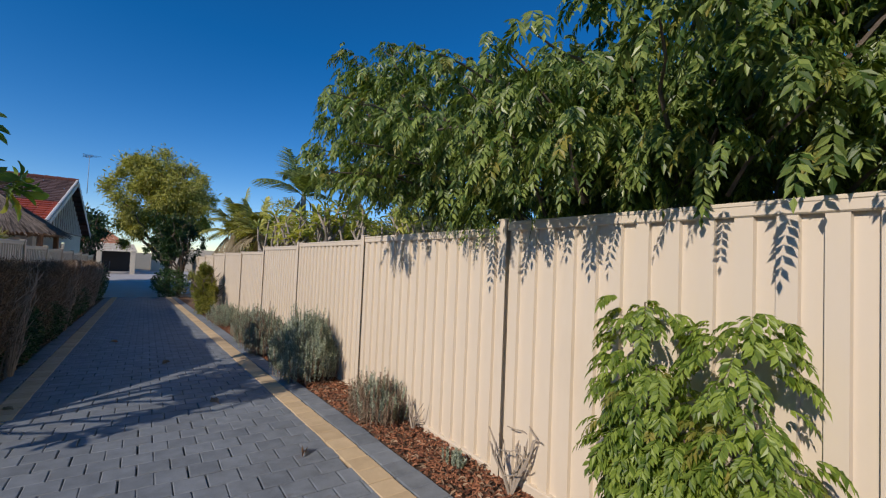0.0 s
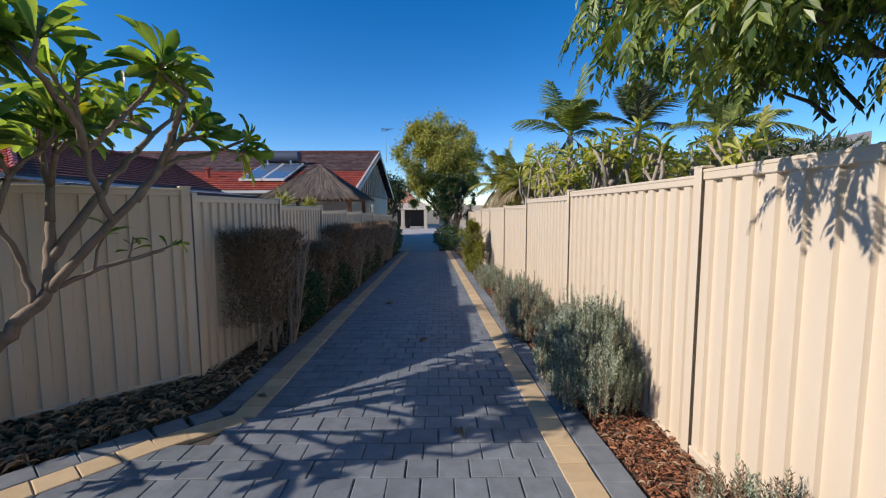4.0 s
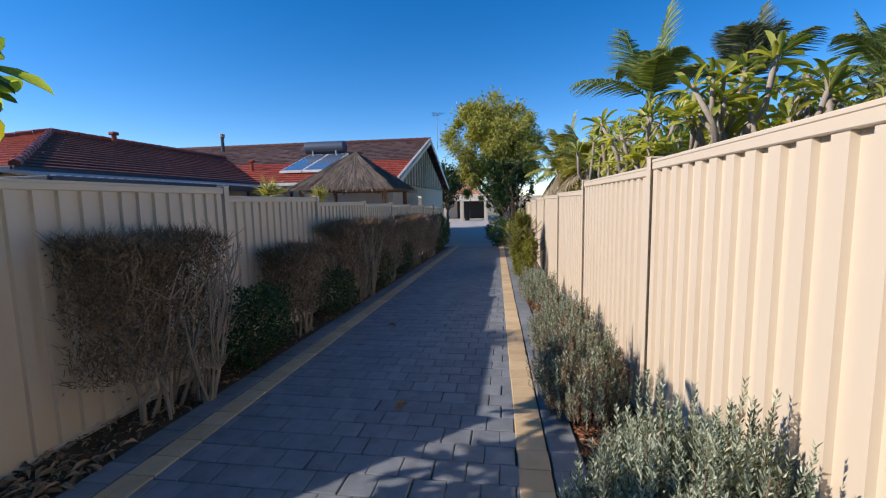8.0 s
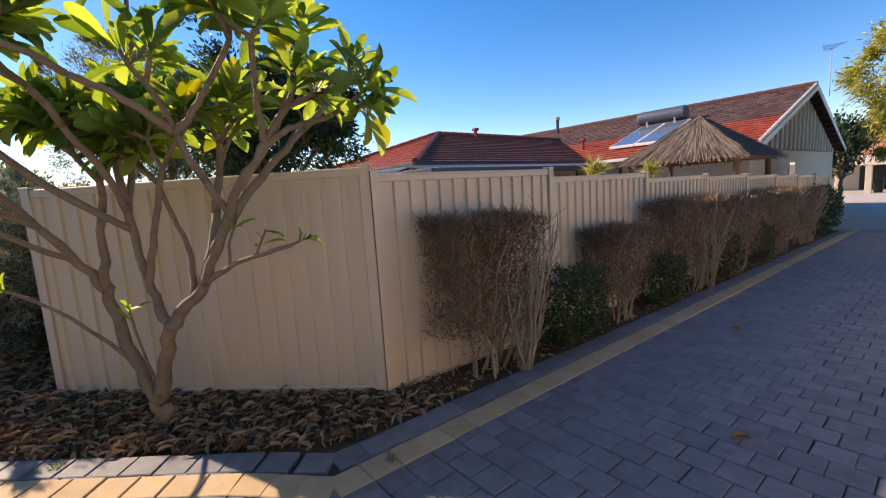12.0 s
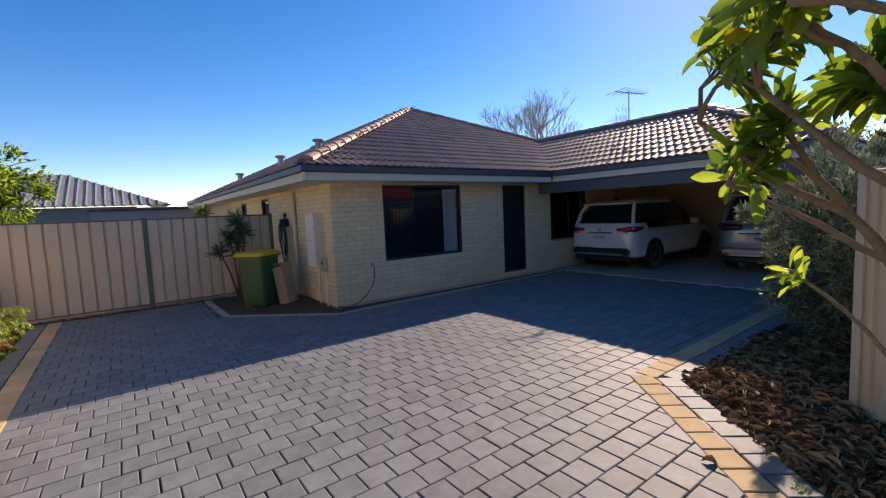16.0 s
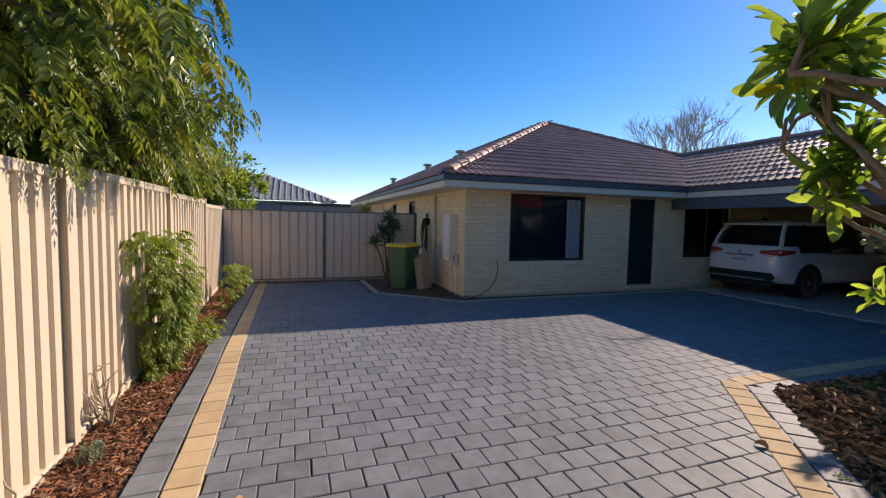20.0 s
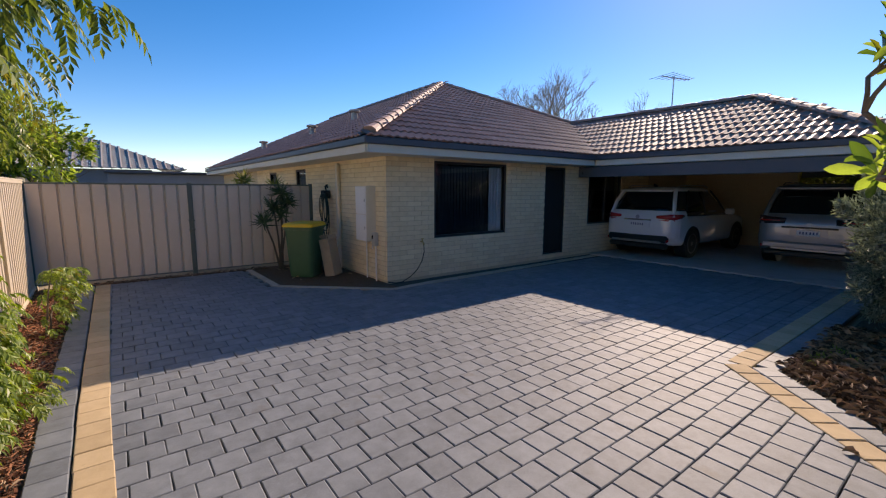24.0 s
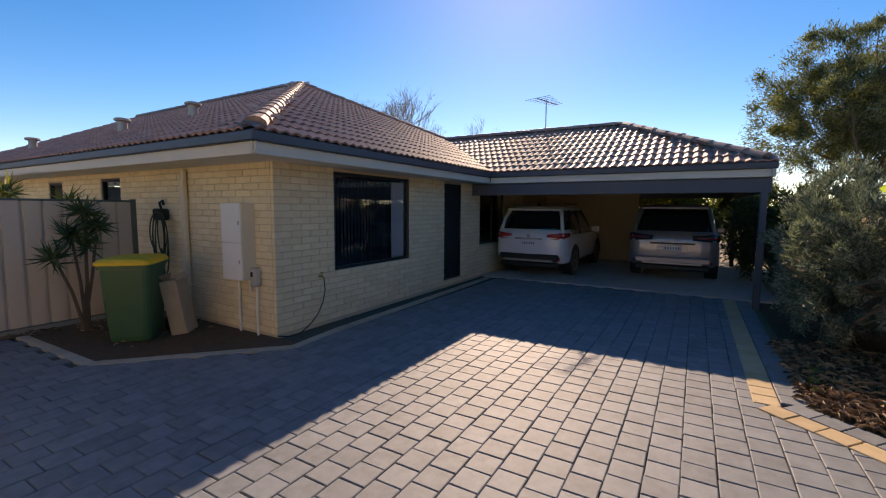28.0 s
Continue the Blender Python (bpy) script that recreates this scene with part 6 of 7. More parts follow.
# coordinates of the limbs are from the foot of the tree; the fence stands behind it
frangipani((-2.50, 4.72, -0.03), [
    ([(0, -0.05, -0.05), (0.0, -0.06, 0.1), (-0.01, -0.07, 0.19), (-0.01, -0.08, 0.26)], 0.09, -1),
    ([(-0.01, -0.08, 0.2), (-0.19, -0.19, 0.5), (-0.35, -0.26, 0.86), (-0.36, -0.28, 1.05)], 0.056, -1),
    ([(-0.36, -0.28, 1.0), (-0.32, -0.44, 1.28), (-0.30, -0.60, 1.52)], 0.040, 2),
    ([(-0.36, -0.28, 1.0), (-0.25, -0.26, 1.30), (-0.14, -0.24, 1.55)], 0.040, 3),
    ([(-0.30, -0.58, 1.50), (-0.20, -0.92, 1.72), (-0.10, -1.12, 1.95)], 0.030, 2),
    ([(-0.33, -0.40, 1.22), (-0.42, -0.75, 1.45), (-0.35, -1.0, 1.6)], 0.026, 1),
    ([(-0.01, -0.08, 0.2), (0.13, -0.03, 0.50), (0.30, 0.02, 0.80)], 0.064, -1),
    ([(0.30, 0.02, 0.76), (0.20, -0.02, 0.93), (0.13, -0.06, 1.15), (0.08, -0.10, 1.62)], 0.042, 3),
    ([(0.15, -0.05, 1.05), (0.25, 0.0, 1.33), (0.31, 0.05, 1.58)], 0.030, 2),
    ([(0.08, -0.10, 1.55), (-0.05, 0.0, 2.05), (-0.15, 0.06, 2.40)], 0.030, 1),
    ([(0.08, -0.10, 1.55), (0.33, -0.22, 1.85), (0.52, -0.35, 2.05)], 0.030, 2),
    ([(0.10, -0.10, 1.45), (0.15, -0.48, 1.75), (0.12, -0.75, 2.05)], 0.030, 2),
    ([(0.30, 0.02, 0.78), (0.37, 0.13, 0.93), (0.44, 0.25, 1.08)], 0.056, -1),
    ([(0.43, 0.24, 1.05), (0.37, 0.32, 1.26), (0.34, 0.38, 1.52)], 0.046, 3),
    ([(0.37, 0.32, 1.25), (0.48, 0.52, 1.58), (0.52, 0.78, 1.88), (0.56, 0.98, 2.08)], 0.038, 2),
    ([(0.43, 0.24, 1.05), (0.66, 0.32, 1.36), (0.94, 0.40, 1.68), (1.03, 0.55, 1.92)], 0.038, 1),
    ([(0.80, 0.36, 1.52), (0.80, 0.22, 1.78), (0.84, 0.12, 2.0)], 0.028, 1),
    ([(0.45, 0.26, 1.07), (0.64, 0.36, 1.17), (0.83, 0.50, 1.24), (0.93, 0.68, 1.29)], 0.022, -1),
    ([(0.92, 0.66, 1.285), (0.97, 0.75, 1.32)], 0.011, 0),
    ([(0.64, 0.36, 1.16), (0.67, 0.36, 1.31), (0.72, 0.40, 1.44)], 0.012, 0),
    ([(0.80, 0.48, 1.23), (0.79, 0.54, 1.35)], 0.011, 0),
    ([(1.03, 0.55, 1.90), (1.10, 0.64, 1.97), (1.16, 0.74, 2.01)], 0.026, 1),
    ([(1.03, 0.55, 1.90), (1.12, 0.50, 2.06), (1.19, 0.48, 2.18)], 0.026, 1),
    ([(0.84, 0.12, 1.98), (0.96, -0.10, 2.12), (1.04, -0.30, 2.20)], 0.026, 1),
    ([(0.84, 0.12, 1.98), (0.92, 0.25, 2.14), (0.98, 0.30, 2.24)], 0.026, 1),
    ([(0.38, 0.16, 0.95), (0.30, 0.20, 1.22), (0.22, 0.14, 1.5)], 0.026, 2),
    ([(-0.15, -0.17, 0.45), (-0.30, -0.50, 0.85), (-0.44, -0.86, 1.12)], 0.017, 0),
    ([(0.0, -0.08, 0.28), (0.08, -0.14, 0.60), (0.12, -0.18, 0.88)], 0.012, 0),
    ([(0.94, 0.40, 1.66), (1.04, 0.58, 1.95), (1.06, 0.70, 2.2)], 0.028, 1),
    ([(-0.15, 0.06, 2.36), (-0.08, 0.07, 2.58), (-0.03, 0.07, 2.72)], 0.026, 1),
], 0.25, 23, "old frangipani tree with bare forking limbs and glossy leaf whorls", 0.85, 0.10, (13, 18), (0.18, 0.33), ((-0.5, 1.3), (-1.3, 1.6), (1.3, 2.75)), True)
def spreading_frangipani(base, limbs, n, seed, label):
    """A wide low crown: bowed limbs close above the fence carry many upright pale stems, each with a tuft of long leaves."""
    rr = random.Random(seed)
    t = thing("frangipani_tree", label, "tree", at=base)
    wood, crown, old = Shape(), Shape(), Shape()
    wood.tube([(0, 0, -0.05), (0.02, 0.03, 0.5), (0.0, 0.0, 1.05)], [0.14, 0.12, 0.1], 10)
    P, D, N, L = [], [], [], []
    for k in range(n):
        ex, ey, ez = limbs[k % len(limbs)]
        if k < len(limbs):
            wood.tube([(0, 0, 1.0), (ex * 0.35, ey * 0.35, 1.0 + (ez - 1.0) * 0.75), (ex * 0.7, ey * 0.7, ez), (ex, ey, ez + 0.12)], [0.07, 0.058, 0.045, 0.035], 8)
        u = rr.uniform(0.3, 1.0)
        foot = Vector((ex * u, ey * u, 1.0 + (ez - 1.0) * min(1, u * 1.4)))
        way = Vector((rr.uniform(-0.45, 0.45), rr.uniform(-0.5, 0.5), 1)).normalized()
        ln = rr.uniform(0.45, 0.95)
        bend = Vector((rr.uniform(-0.12, 0.12), rr.uniform(-0.12, 0.12), 0))
        heads = [(foot + way * ln, way)]
        wood.tube([foot, foot + way * ln * 0.5 + bend, heads[0][0]], [0.03, 0.025, 0.019], 6)
        if rr.random() < 0.55:
            side = (way + Vector((rr.uniform(-0.7, 0.7), rr.uniform(-0.7, 0.7), 0.2))).normalized()
            a = foot + way * ln * 0.5 + bend
            heads.append((a + side * ln * 0.5, side))
            wood.tube([a, a + side * ln * 0.5], [0.022, 0.017], 6)
        for e, d in heads:
            o = d.orthogonal().normalized()
            q = d.cross(o)
            for i in range(rr.randint(6, 10)):
                a = i * 2.4 + rr.uniform(-0.3, 0.3)
                tilt = rr.uniform(0.35, 1.65)
                radial = o * math.cos(a) + q * math.sin(a)
                P.append(e - d * rr.uniform(0, 0.08))
                D.append((d * math.cos(tilt) + radial * math.sin(tilt) + Vector((0, 0, -0.15))).normalized())
                N.append(d * math.sin(tilt) - radial * math.cos(tilt))
                L.append(rr.uniform(0.17, 0.30))
    P, D, N, L = (np.array(a, float) for a in (P, D, N, L))
    aged = NP.rand(len(P)) < 0.12
    for mask, sh in ((~aged, crown), (aged, old)):
        sh.leaves(PADDLE, PADDLE_F, P[mask], D[mask], N[mask], L[mask], L[mask] * 0.26)
    part("trunk", wood, M_FBARK_PALE, t, "pale smooth upright limbs", smooth=True)
    part("foliage", crown, M_FRANGI_PALE, t, smooth=True)
    part("yellow_foliage", old, M_FRANGI_Y, t, "yellowing leaves", smooth=True)
    return t


spreading_frangipani((3.2, 9.3, gz(9.3)), [(-0.5, 1.6, 1.75), (-0.7, 2.7, 1.72), (0.2, 1.7, 1.9), (0.9, 1.1, 1.95), (1.3, 0.1, 1.9), (0.8, -1.0, 1.85), (-0.2, -1.2, 1.95), (-0.6, 0.5, 1.85), (1.5, -1.9, 1.8), (0.4, -2.2, 1.85), (0.9, 2.6, 1.9), (1.9, -0.9, 1.85)],
                     120, 4, "wide frangipani tree behind the fence with pale upright limbs")


# -- rosemary and other low shrubs --
def rosemary(x, y, r, h, n, label, dead=0.0):
    t = thing("rosemary_bush", label, "bush", "rosemary bushes", at=(x, y, gz(y)))
    leaf, dry, wood = Shape(), Shape(), Shape()
    P, D, P2, D2 = [], [], [], []
    for i in range(n):
        a, u = R.uniform(0, 6.283), math.sqrt(R.random())
        el = R.uniform(0.3, 1.0) ** 0.7
        lump = 0.88 + 0.07 * math.sin(3 * a + x * 7) + 0.08 * math.sin(7 * a + 5 * u + x) + R.uniform(-0.10, 0.10) + (R.uniform(0, 0.16) if i % 5 == 0 else 0)
        tip = Vector((r * u * math.cos(a) * lump, r * 1.3 * u * math.sin(a) * lump, h * lump * math.sqrt(max(0.05, 1 - 0.8 * u * u)) * (0.35 + 0.65 * el)))
        root = Vector((tip.x * 0.92, tip.y * 0.92, max(0, tip.z - R.uniform(0.16, 0.30))))
        d = (tip - root).normalized()
        isdead = R.random() < dead * (1.6 - tip.z / h)
        if i % 6 == 0:
            wood.tube([(tip.x * 0.1, tip.y * 0.1, 0), root, tip], [0.006, 0.004, 0.002], 4)
        for k in range(26):
            t_ = k / 26
            p = root.lerp(tip, 0.15 + 0.85 * t_)
            b = k * 2.4 + i
            o = d.orthogonal().normalized()
            q = o * math.cos(b) + d.cross(o) * math.sin(b)
            (P2 if isdead else P).append(p)
            (D2 if isdead else D).append(q * 0.55 + d * 0.9)
    for sh, pp, dd in ((leaf, P, D), (dry, P2, D2)):
        if pp:
            dd = np.array(dd, float)
            sh.leaves(DIAMOND, DIAMOND_F, np.array(pp, float), dd, np.cross(dd, NP.normal(0, 1, dd.shape)), NP.uniform(0.020, 0.034, len(pp)), 0.0085)
    part("stem", wood, M_DRYTWIG, t)
    part("foliage", leaf, M_ROSEMARY, t)
    if P2:
        part("dead_foliage", dry, M_DRYTWIG, t, "brown dead sprigs", kind="stuff")
    return t


rosemary(1.84, 5.6, 0.44, 0.90, 2700, "dense upright grey-green rosemary bush in the mulch bed", 0.05)
rosemary(1.76, 7.45, 0.36, 0.76, 1200, "rounded rosemary bush with brown dead sprigs at its foot", 0.35)
rosemary(1.78, 8.65, 0.36, 0.72, 950, "rounded grey-green rosemary bush in the mulch bed", 0.25)
rosemary(1.74, 11.3, 0.36, 0.60, 420, "low grey-green rosemary bush in the mulch bed", 0.1)
rosemary(1.68, 12.3, 0.30, 0.50, 300, "low grey-green rosemary bush in the mulch bed", 0.1)
rosemary(1.98, 3.75, 0.29, 0.46, 420, "straggly half-dead rosemary bush in the mulch bed", 0.6)
rosemary(2.03, 2.55, 0.09, 0.13, 26, "tiny grey-green seedling in the mulch", 0.0)


def twigs(x, y, h, n, label):
    t = thing("dead_twigs", label, "plant", at=(x, y, gz(y)))
    sh = Shape()
    for i in range(n):
        a = R.uniform(0, 6.283)
        e = Vector((0.3 * h * math.cos(a), 0.45 * h * math.sin(a), h * R.uniform(0.6, 1)))
        pts = limb(sh, (0, 0, -0.02), e, 0.012, 0.005, 0.03, 5)
        for k in range(3):
            b = pts[R.randint(1, len(pts) - 1)]
            limb(sh, b, b + Vector((R.uniform(-0.12, 0.12), R.uniform(-0.14, 0.14), R.uniform(0.02, 0.14))), 0.006, 0.004, 0.01, 4)
    part("stem", sh, M_PALETWIG, t, kind="stuff")
    return t


twigs(2.13, 3.3, 0.32, 4, "bare cut-back woody stump in the mulch")
twigs(2.12, 2.02, 0.42, 7, "bare dead twiggy plant against the fence")


# -- hedge along the shaded fence: dead brown blocks and low green bushes --
def dry_hedge(y0, y1, top, label, n, fan=0):
    ym = (y0 + y1) / 2
    t = thing("dead_hedge_bush", label, "hedge", "hedge along the drive", at=(-1.47, ym, gz(ym)))
    top -= gz(ym)
    stems, fine, leaf = Shape(), Shape(), Shape()
    ln = y1 - y0
    P, D, P2, D2 = [], [], [], []
    k = max(5, int(ln * 8))
    for i in range(k):
        yb = ((i + 0.5) / k) ** 0.7 * ln * 0.75 - ln * 0.35
        for _ in range(2):
            tip = Vector((R.uniform(-0.1, 0.34), yb * 1.25 + R.uniform(-0.25, 0.25), top * R.uniform(0.6, 0.97)))
            tip.y = max(-ln / 2, min(ln / 2, tip.y))
            pts = limb(stems, (R.uniform(-0.08, 0.16), yb * 0.75, -0.03), tip, 0.0135, 0.004, 0.06, 5)
            for _ in range(5):
                b = pts[R.randint(1, len(pts) - 1)]
                limb(stems, b, b + Vector((R.uniform(-0.15, 0.2), R.uniform(-0.2, 0.2), R.uniform(0.1, 0.3))), 0.0065, 0.003, 0.02, 3)
    # leafless stems fanning out at the thin end of the block
    for i in range(fan):
        foot = Vector((R.uniform(0.18, 0.25), ln * R.uniform(0.17, 0.25), -0.03))
        pts = limb(stems, foot, foot + Vector((R.uniform(0.06, 0.16), ln * R.uniform(-0.42, 0.30), top * R.uniform(0.5, 0.92))), 0.011, 0.004, 0.05, 6)
        for _ in range(7):
            b = pts[R.randint(1, len(pts) - 1)]
            limb(stems, b, b + Vector((R.uniform(-0.05, 0.1), R.uniform(-0.16, 0.16), R.uniform(0.1, 0.28))), 0.007, 0.003, 0.02, 4)
    for i in range(int(n * 0.72)):
        u = R.random() ** 1.25
        edge = R.random()
        p = Vector((R.uniform(-0.24, 0.30), (u - 0.5) * ln, top * (1 - 0.72 * edge ** 2.4)))
        p.z = max(0.25, p.z) + R.uniform(-0.03, 0.03) + 0.03 * math.sin(9 * p.y) * (p.z > top * 0.9)
        P.append(p)
        D.append((R.uniform(-0.6, 0.6), R.uniform(-0.6, 0.6), R.uniform(0.1, 1)))
        P2.append(p + Vector((R.uniform(-0.04, 0.04), R.uniform(-0.04, 0.04), R.uniform(-0.02, 0.04))))
        D2.append((R.uniform(-1, 1), R.uniform(-1, 1), R.uniform(-1, 0.6)))
    D, D2 = np.array(D, float), np.array(D2, float)
    fine.leaves(BLADE, BLADE_F, np.array(P, float), D, np.cross(D, NP.normal(0, 1, D.shape)), NP.uniform(0.07, 0.17, len(P)), 0.005)
    leaf.leaves(DIAMOND, DIAMOND_F, np.array(P2, float), D2, NP.normal(0, 1, D2.shape), NP.uniform(0.018, 0.038, len(P)), 0.014)
    part("stem", stems, M_PALETWIG, t, "pale bare stems")
    part("twig_mass", fine, M_DEADLEAF, t, kind="stuff")
    part("dead_foliage", leaf, M_DEADLEAF, t, kind="stuff")
    return t


def green_bush(y0, y1, top, n, label="low dark green hedge bush", x=-1.36, w=0.26, mat=None, lf=(0.03, 0.055), group="hedge along the drive", name="hedge_bush"):
    ym = (y0 + y1) / 2
    t = thing(name, label, "hedge", group, at=(x, ym, gz(ym)))
    top -= gz(ym)
    leaf, stems = Shape(), Shape()
    d = unit(NP.normal(0, 1, (n, 3)))
    rad = NP.rand(n) ** 0.28 * (1 + 0.12 * np.sin(6 * d[:, 1] + 4 * d[:, 2]) + 0.1 * np.sin(9 * d[:, 0] + 7 * d[:, 1]))
    p = d * rad[:, None] * [w, (y1 - y0) / 2, top * 0.52] + [0, 0, top * 0.5]
    p[:, 2] = np.abs(p[:, 2]) + 0.02
    a = unit(d + NP.normal(0, 0.6, d.shape) + [0, 0, 0.2])
    leaf.leaves(DIAMOND, DIAMOND_F, p, a, d + NP.normal(0, 0.5, d.shape), NP.uniform(*lf, n), NP.uniform(*lf, n) * 0.5)
    for i in range(8):
        limb(stems, (R.uniform(-0.05, 0.05), R.uniform(-0.1, 0.1), -0.03), (R.uniform(-w, w) * 0.6, R.uniform(-1, 1) * (y1 - y0) * 0.3, top * R.uniform(0.4, 0.8)), 0.01, 0.004, 0.03, 5)
    part("stem", stems, M_BARK, t)
    part("foliage", leaf, mat or M_HEDGELEAF, t)
    return t


dry_hedge(6.5, 7.55, 1.25, "dead brown clipped hedge bush with pale bare stems", 10500, 12)
green_bush(7.5, 8.75, 0.68, 4200)
dry_hedge(8.75, 9.6, 0.94, "smaller dead brown hedge bush", 6000)
green_bush(9.75, 10.75, 0.52, 2600)
dry_hedge(10.3, 12.2, 1.16, "dead brown clipped hedge bush beside the steel fence", 9000, 8)
green_bush(12.0, 13.0, 0.55, 2000)
dry_hedge(12.2, 14.0, 1.06, "dead brown clipped hedge bush beside the steel fence", 7500)
green_bush(13.9, 15.0, 0.55, 1600)
dry_hedge(14.4, 17.0, 1.10, "dead brown clipped hedge bush beside the steel fence", 7500)
dry_hedge(17.0, 19.6, 1.0, "dead brown clipped hedge bush beside the steel fence", 3500)
green_bush(19.5, 23.0, 0.98, 4200, "dark green clipped hedge block at the end of the drive", -1.5, 0.36, None, (0.05, 0.09))
# bamboo-like shrub and dark one by the far end of the sunlit fence
green_bush(21.5, 24.0, 0.75, 2600, "low dark green shrub under the far tree", 1.0, 0.7, M_HEDGELEAF, (0.07, 0.13), "", "shrub")


# -- broad-leaved trees --
def broad_tree(base, trunk_h, centre, radii, n, lf, mat, label, r0=0.12, droop=0.1, wid=0.4, name="tree", fill=0.32, lumps=0.2, bare=14, clumps=90):
    t = thing(name, label, "tree", at=(base[0], base[1], gz(base[1]) - 0.05))
    o = Vector(t.matrix_world.translation)
    wood, leaf = Shape(), Shape()
    c = Vector(centre) - o
    fork = Vector((0, 0, trunk_h))
    limb(wood, (0, 0, 0), fork, r0, r0 * 0.75, 0.06, 8)
    for i in range(bare):
        d = Vector((R.uniform(-1, 1), R.uniform(-1, 1), R.uniform(-0.5, 1))).normalized()
        tip = c + Vector((d.x * radii[0], d.y * radii[1], d.z * radii[2])) * 0.85
        pts = limb(wood, fork, tip, r0 * 0.45, 0.012, 0.15, 6)
        for _ in range(3):
            b = pts[R.randint(len(pts) // 2, len(pts) - 1)]
            limb(wood, b, b + Vector((R.uniform(-0.5, 0.5), R.uniform(-0.5, 0.5), R.uniform(-0.1, 0.5))), 0.012, 0.004, 0.05, 4)
    k = clumps
    h = unit(NP.normal(0, 1, (k, 3)))
    ph = NP.uniform(0, 6, 3)
    bump = 1 + lumps * np.sin(4 * h[:, 0] + 3 * h[:, 1] + ph[0]) + lumps * 0.8 * np.sin(6 * h[:, 2] + 5 * h[:, 1] + ph[1]) + lumps * 0.6 * np.sin(11 * h[:, 0] - 8 * h[:, 2] + ph[2])
    head = h * (NP.rand(k) ** fill * bump)[:, None] * 0.92
    pick = NP.randint(0, k, n)
    d = head[pick] + NP.normal(0, 1, (n, 3)) * NP.uniform(0.5, 1.2, k)[pick][:, None] * 0.62 / k ** 0.42
    p = np.array(c) + d * np.array(radii)
    p[:, 2] = np.maximum(p[:, 2], 0.08)
    d = unit(d + (d - head[pick]) * 2.0)
    a = unit(d + NP.normal(0, 0.7, d.shape) + [0, 0, -droop])
    ll = NP.uniform(lf[0], lf[1], len(p))
    leaf.leaves(DIAMOND, DIAMOND_F, p, a, d + NP.normal(0, 0.6, d.shape), ll, ll * wid)
    part("trunk", wood, M_BARK, t)
    part("crown", leaf, mat, t)
    return t


broad_tree((-7.3, 7.3), 1.4, (-7.3, 7.3, 3.1), (1.75, 1.8, 1.55), 30000, (0.08, 0.15), M_DARKLEAF, "dense dark green tree behind the diagonal fence", 0.15)
broad_tree((0.95, 25.6), 1.3, (0.6, 26.2, 4.1), (2.6, 2.6, 2.5), 46000, (0.12, 0.28), M_BOTTLE, "tall feathery olive-green tree at the far end of the drive", 0.17, 0.7, 0.24, "tree", 0.32, 0.14, 14, 130)
broad_tree((1.58, 15.0), 0.1, (1.56, 15.0, 0.42), (0.36, 1.05, 0.72), 15000, (0.06, 0.13), M_BAMBOO, "fine-leaved yellow-green shrub beside the fence", 0.03, -0.6, 0.2, "bamboo_shrub", 0.35, 0.12, 16, 70)
broad_tree((1.4, 23.6), 0.9, (1.1, 23.8, 2.2), (1.0, 1.1, 1.3), 8000, (0.10, 0.17), M_HEDGELEAF, "dark green bushy tree at the far end of the drive", 0.11)
broad_tree((-3.2, 36.0), 1.3, (-3.2, 36.0, 2.9), (1.4, 1.4, 1.7), 3500, (0.16, 0.3), M_HEDGELEAF, "green tree beyond the red-roofed house", 0.12)
broad_tree((-5.7, 3.75), 0.2, (-5.8, 3.68, 1.08), (1.78, 0.80, 1.02), 60000, (0.045, 0.085), M_SILVERLEAF, "large grey-green shrub with narrow leaves beside the carport", 0.06, -0.5, 0.22, "shrub", 0.3, 0.12, 14, 260)
broad_tree((-18.5, 6.8), 2.0, (-18.5, 6.7, 4.9), (3.1, 3.2, 3.0), 80000, (0.09, 0.18), M_OLIVE, "tall grey-green tree behind the carport shrubs", 0.1, -0.3, 0.22, "tree", 0.42, 0.16, 14, 300)
broad_tree((-9.3, 3.95), 0.2, (-9.2, 3.95, 1.05), (1.5, 0.6, 1.05), 14000, (0.06, 0.12), M_DARKLEAF, "dark green shrub behind the silver car", 0.06, -0.2, 0.35, "shrub", 0.3, 0.12)
broad_tree((2.0, -6.1), 0.9, (2.75, -6.1, 2.3), (1.2, 0.85, 0.95), 7000, (0.09, 0.16), M_FRANGI, "bushy yellow-green tree behind the fence near the gate", 0.07)
broad_tree((-14.3, 0.7), 0.4, (-14.3, 0.7, 1.75), (0.8, 1.4, 1.2), 9000, (0.08, 0.2), M_BAMBOO, "yellow-green leafy shrub behind the carport", 0.05)
broad_tree((-13.3, 3.35), 0.2, (-13.3, 3.35, 1.0), (1.1, 0.9, 1.05), 9000, (0.06, 0.13), M_DARKLEAF, "dark green shrub behind the carport slab", 0.06, -0.2, 0.35, "shrub", 0.3, 0.12)
broad_tree((-15.5, 2.2), 0.6, (-15.6, 2.1, 1.9), (1.2, 2.3, 1.4), 15000, (0.08, 0.2), M_PALM, "leafy green shrub behind the carport", 0.06)
broad_tree((4.6, 20.5), 0.9, (4.5, 20.0, 2.4), (1.7, 2.8, 1.4), 12000, (0.12, 0.3), M_BOTTLE, "feathery yellow-green tree behind the sunlit fence", 0.1, 0.8, 0.2)

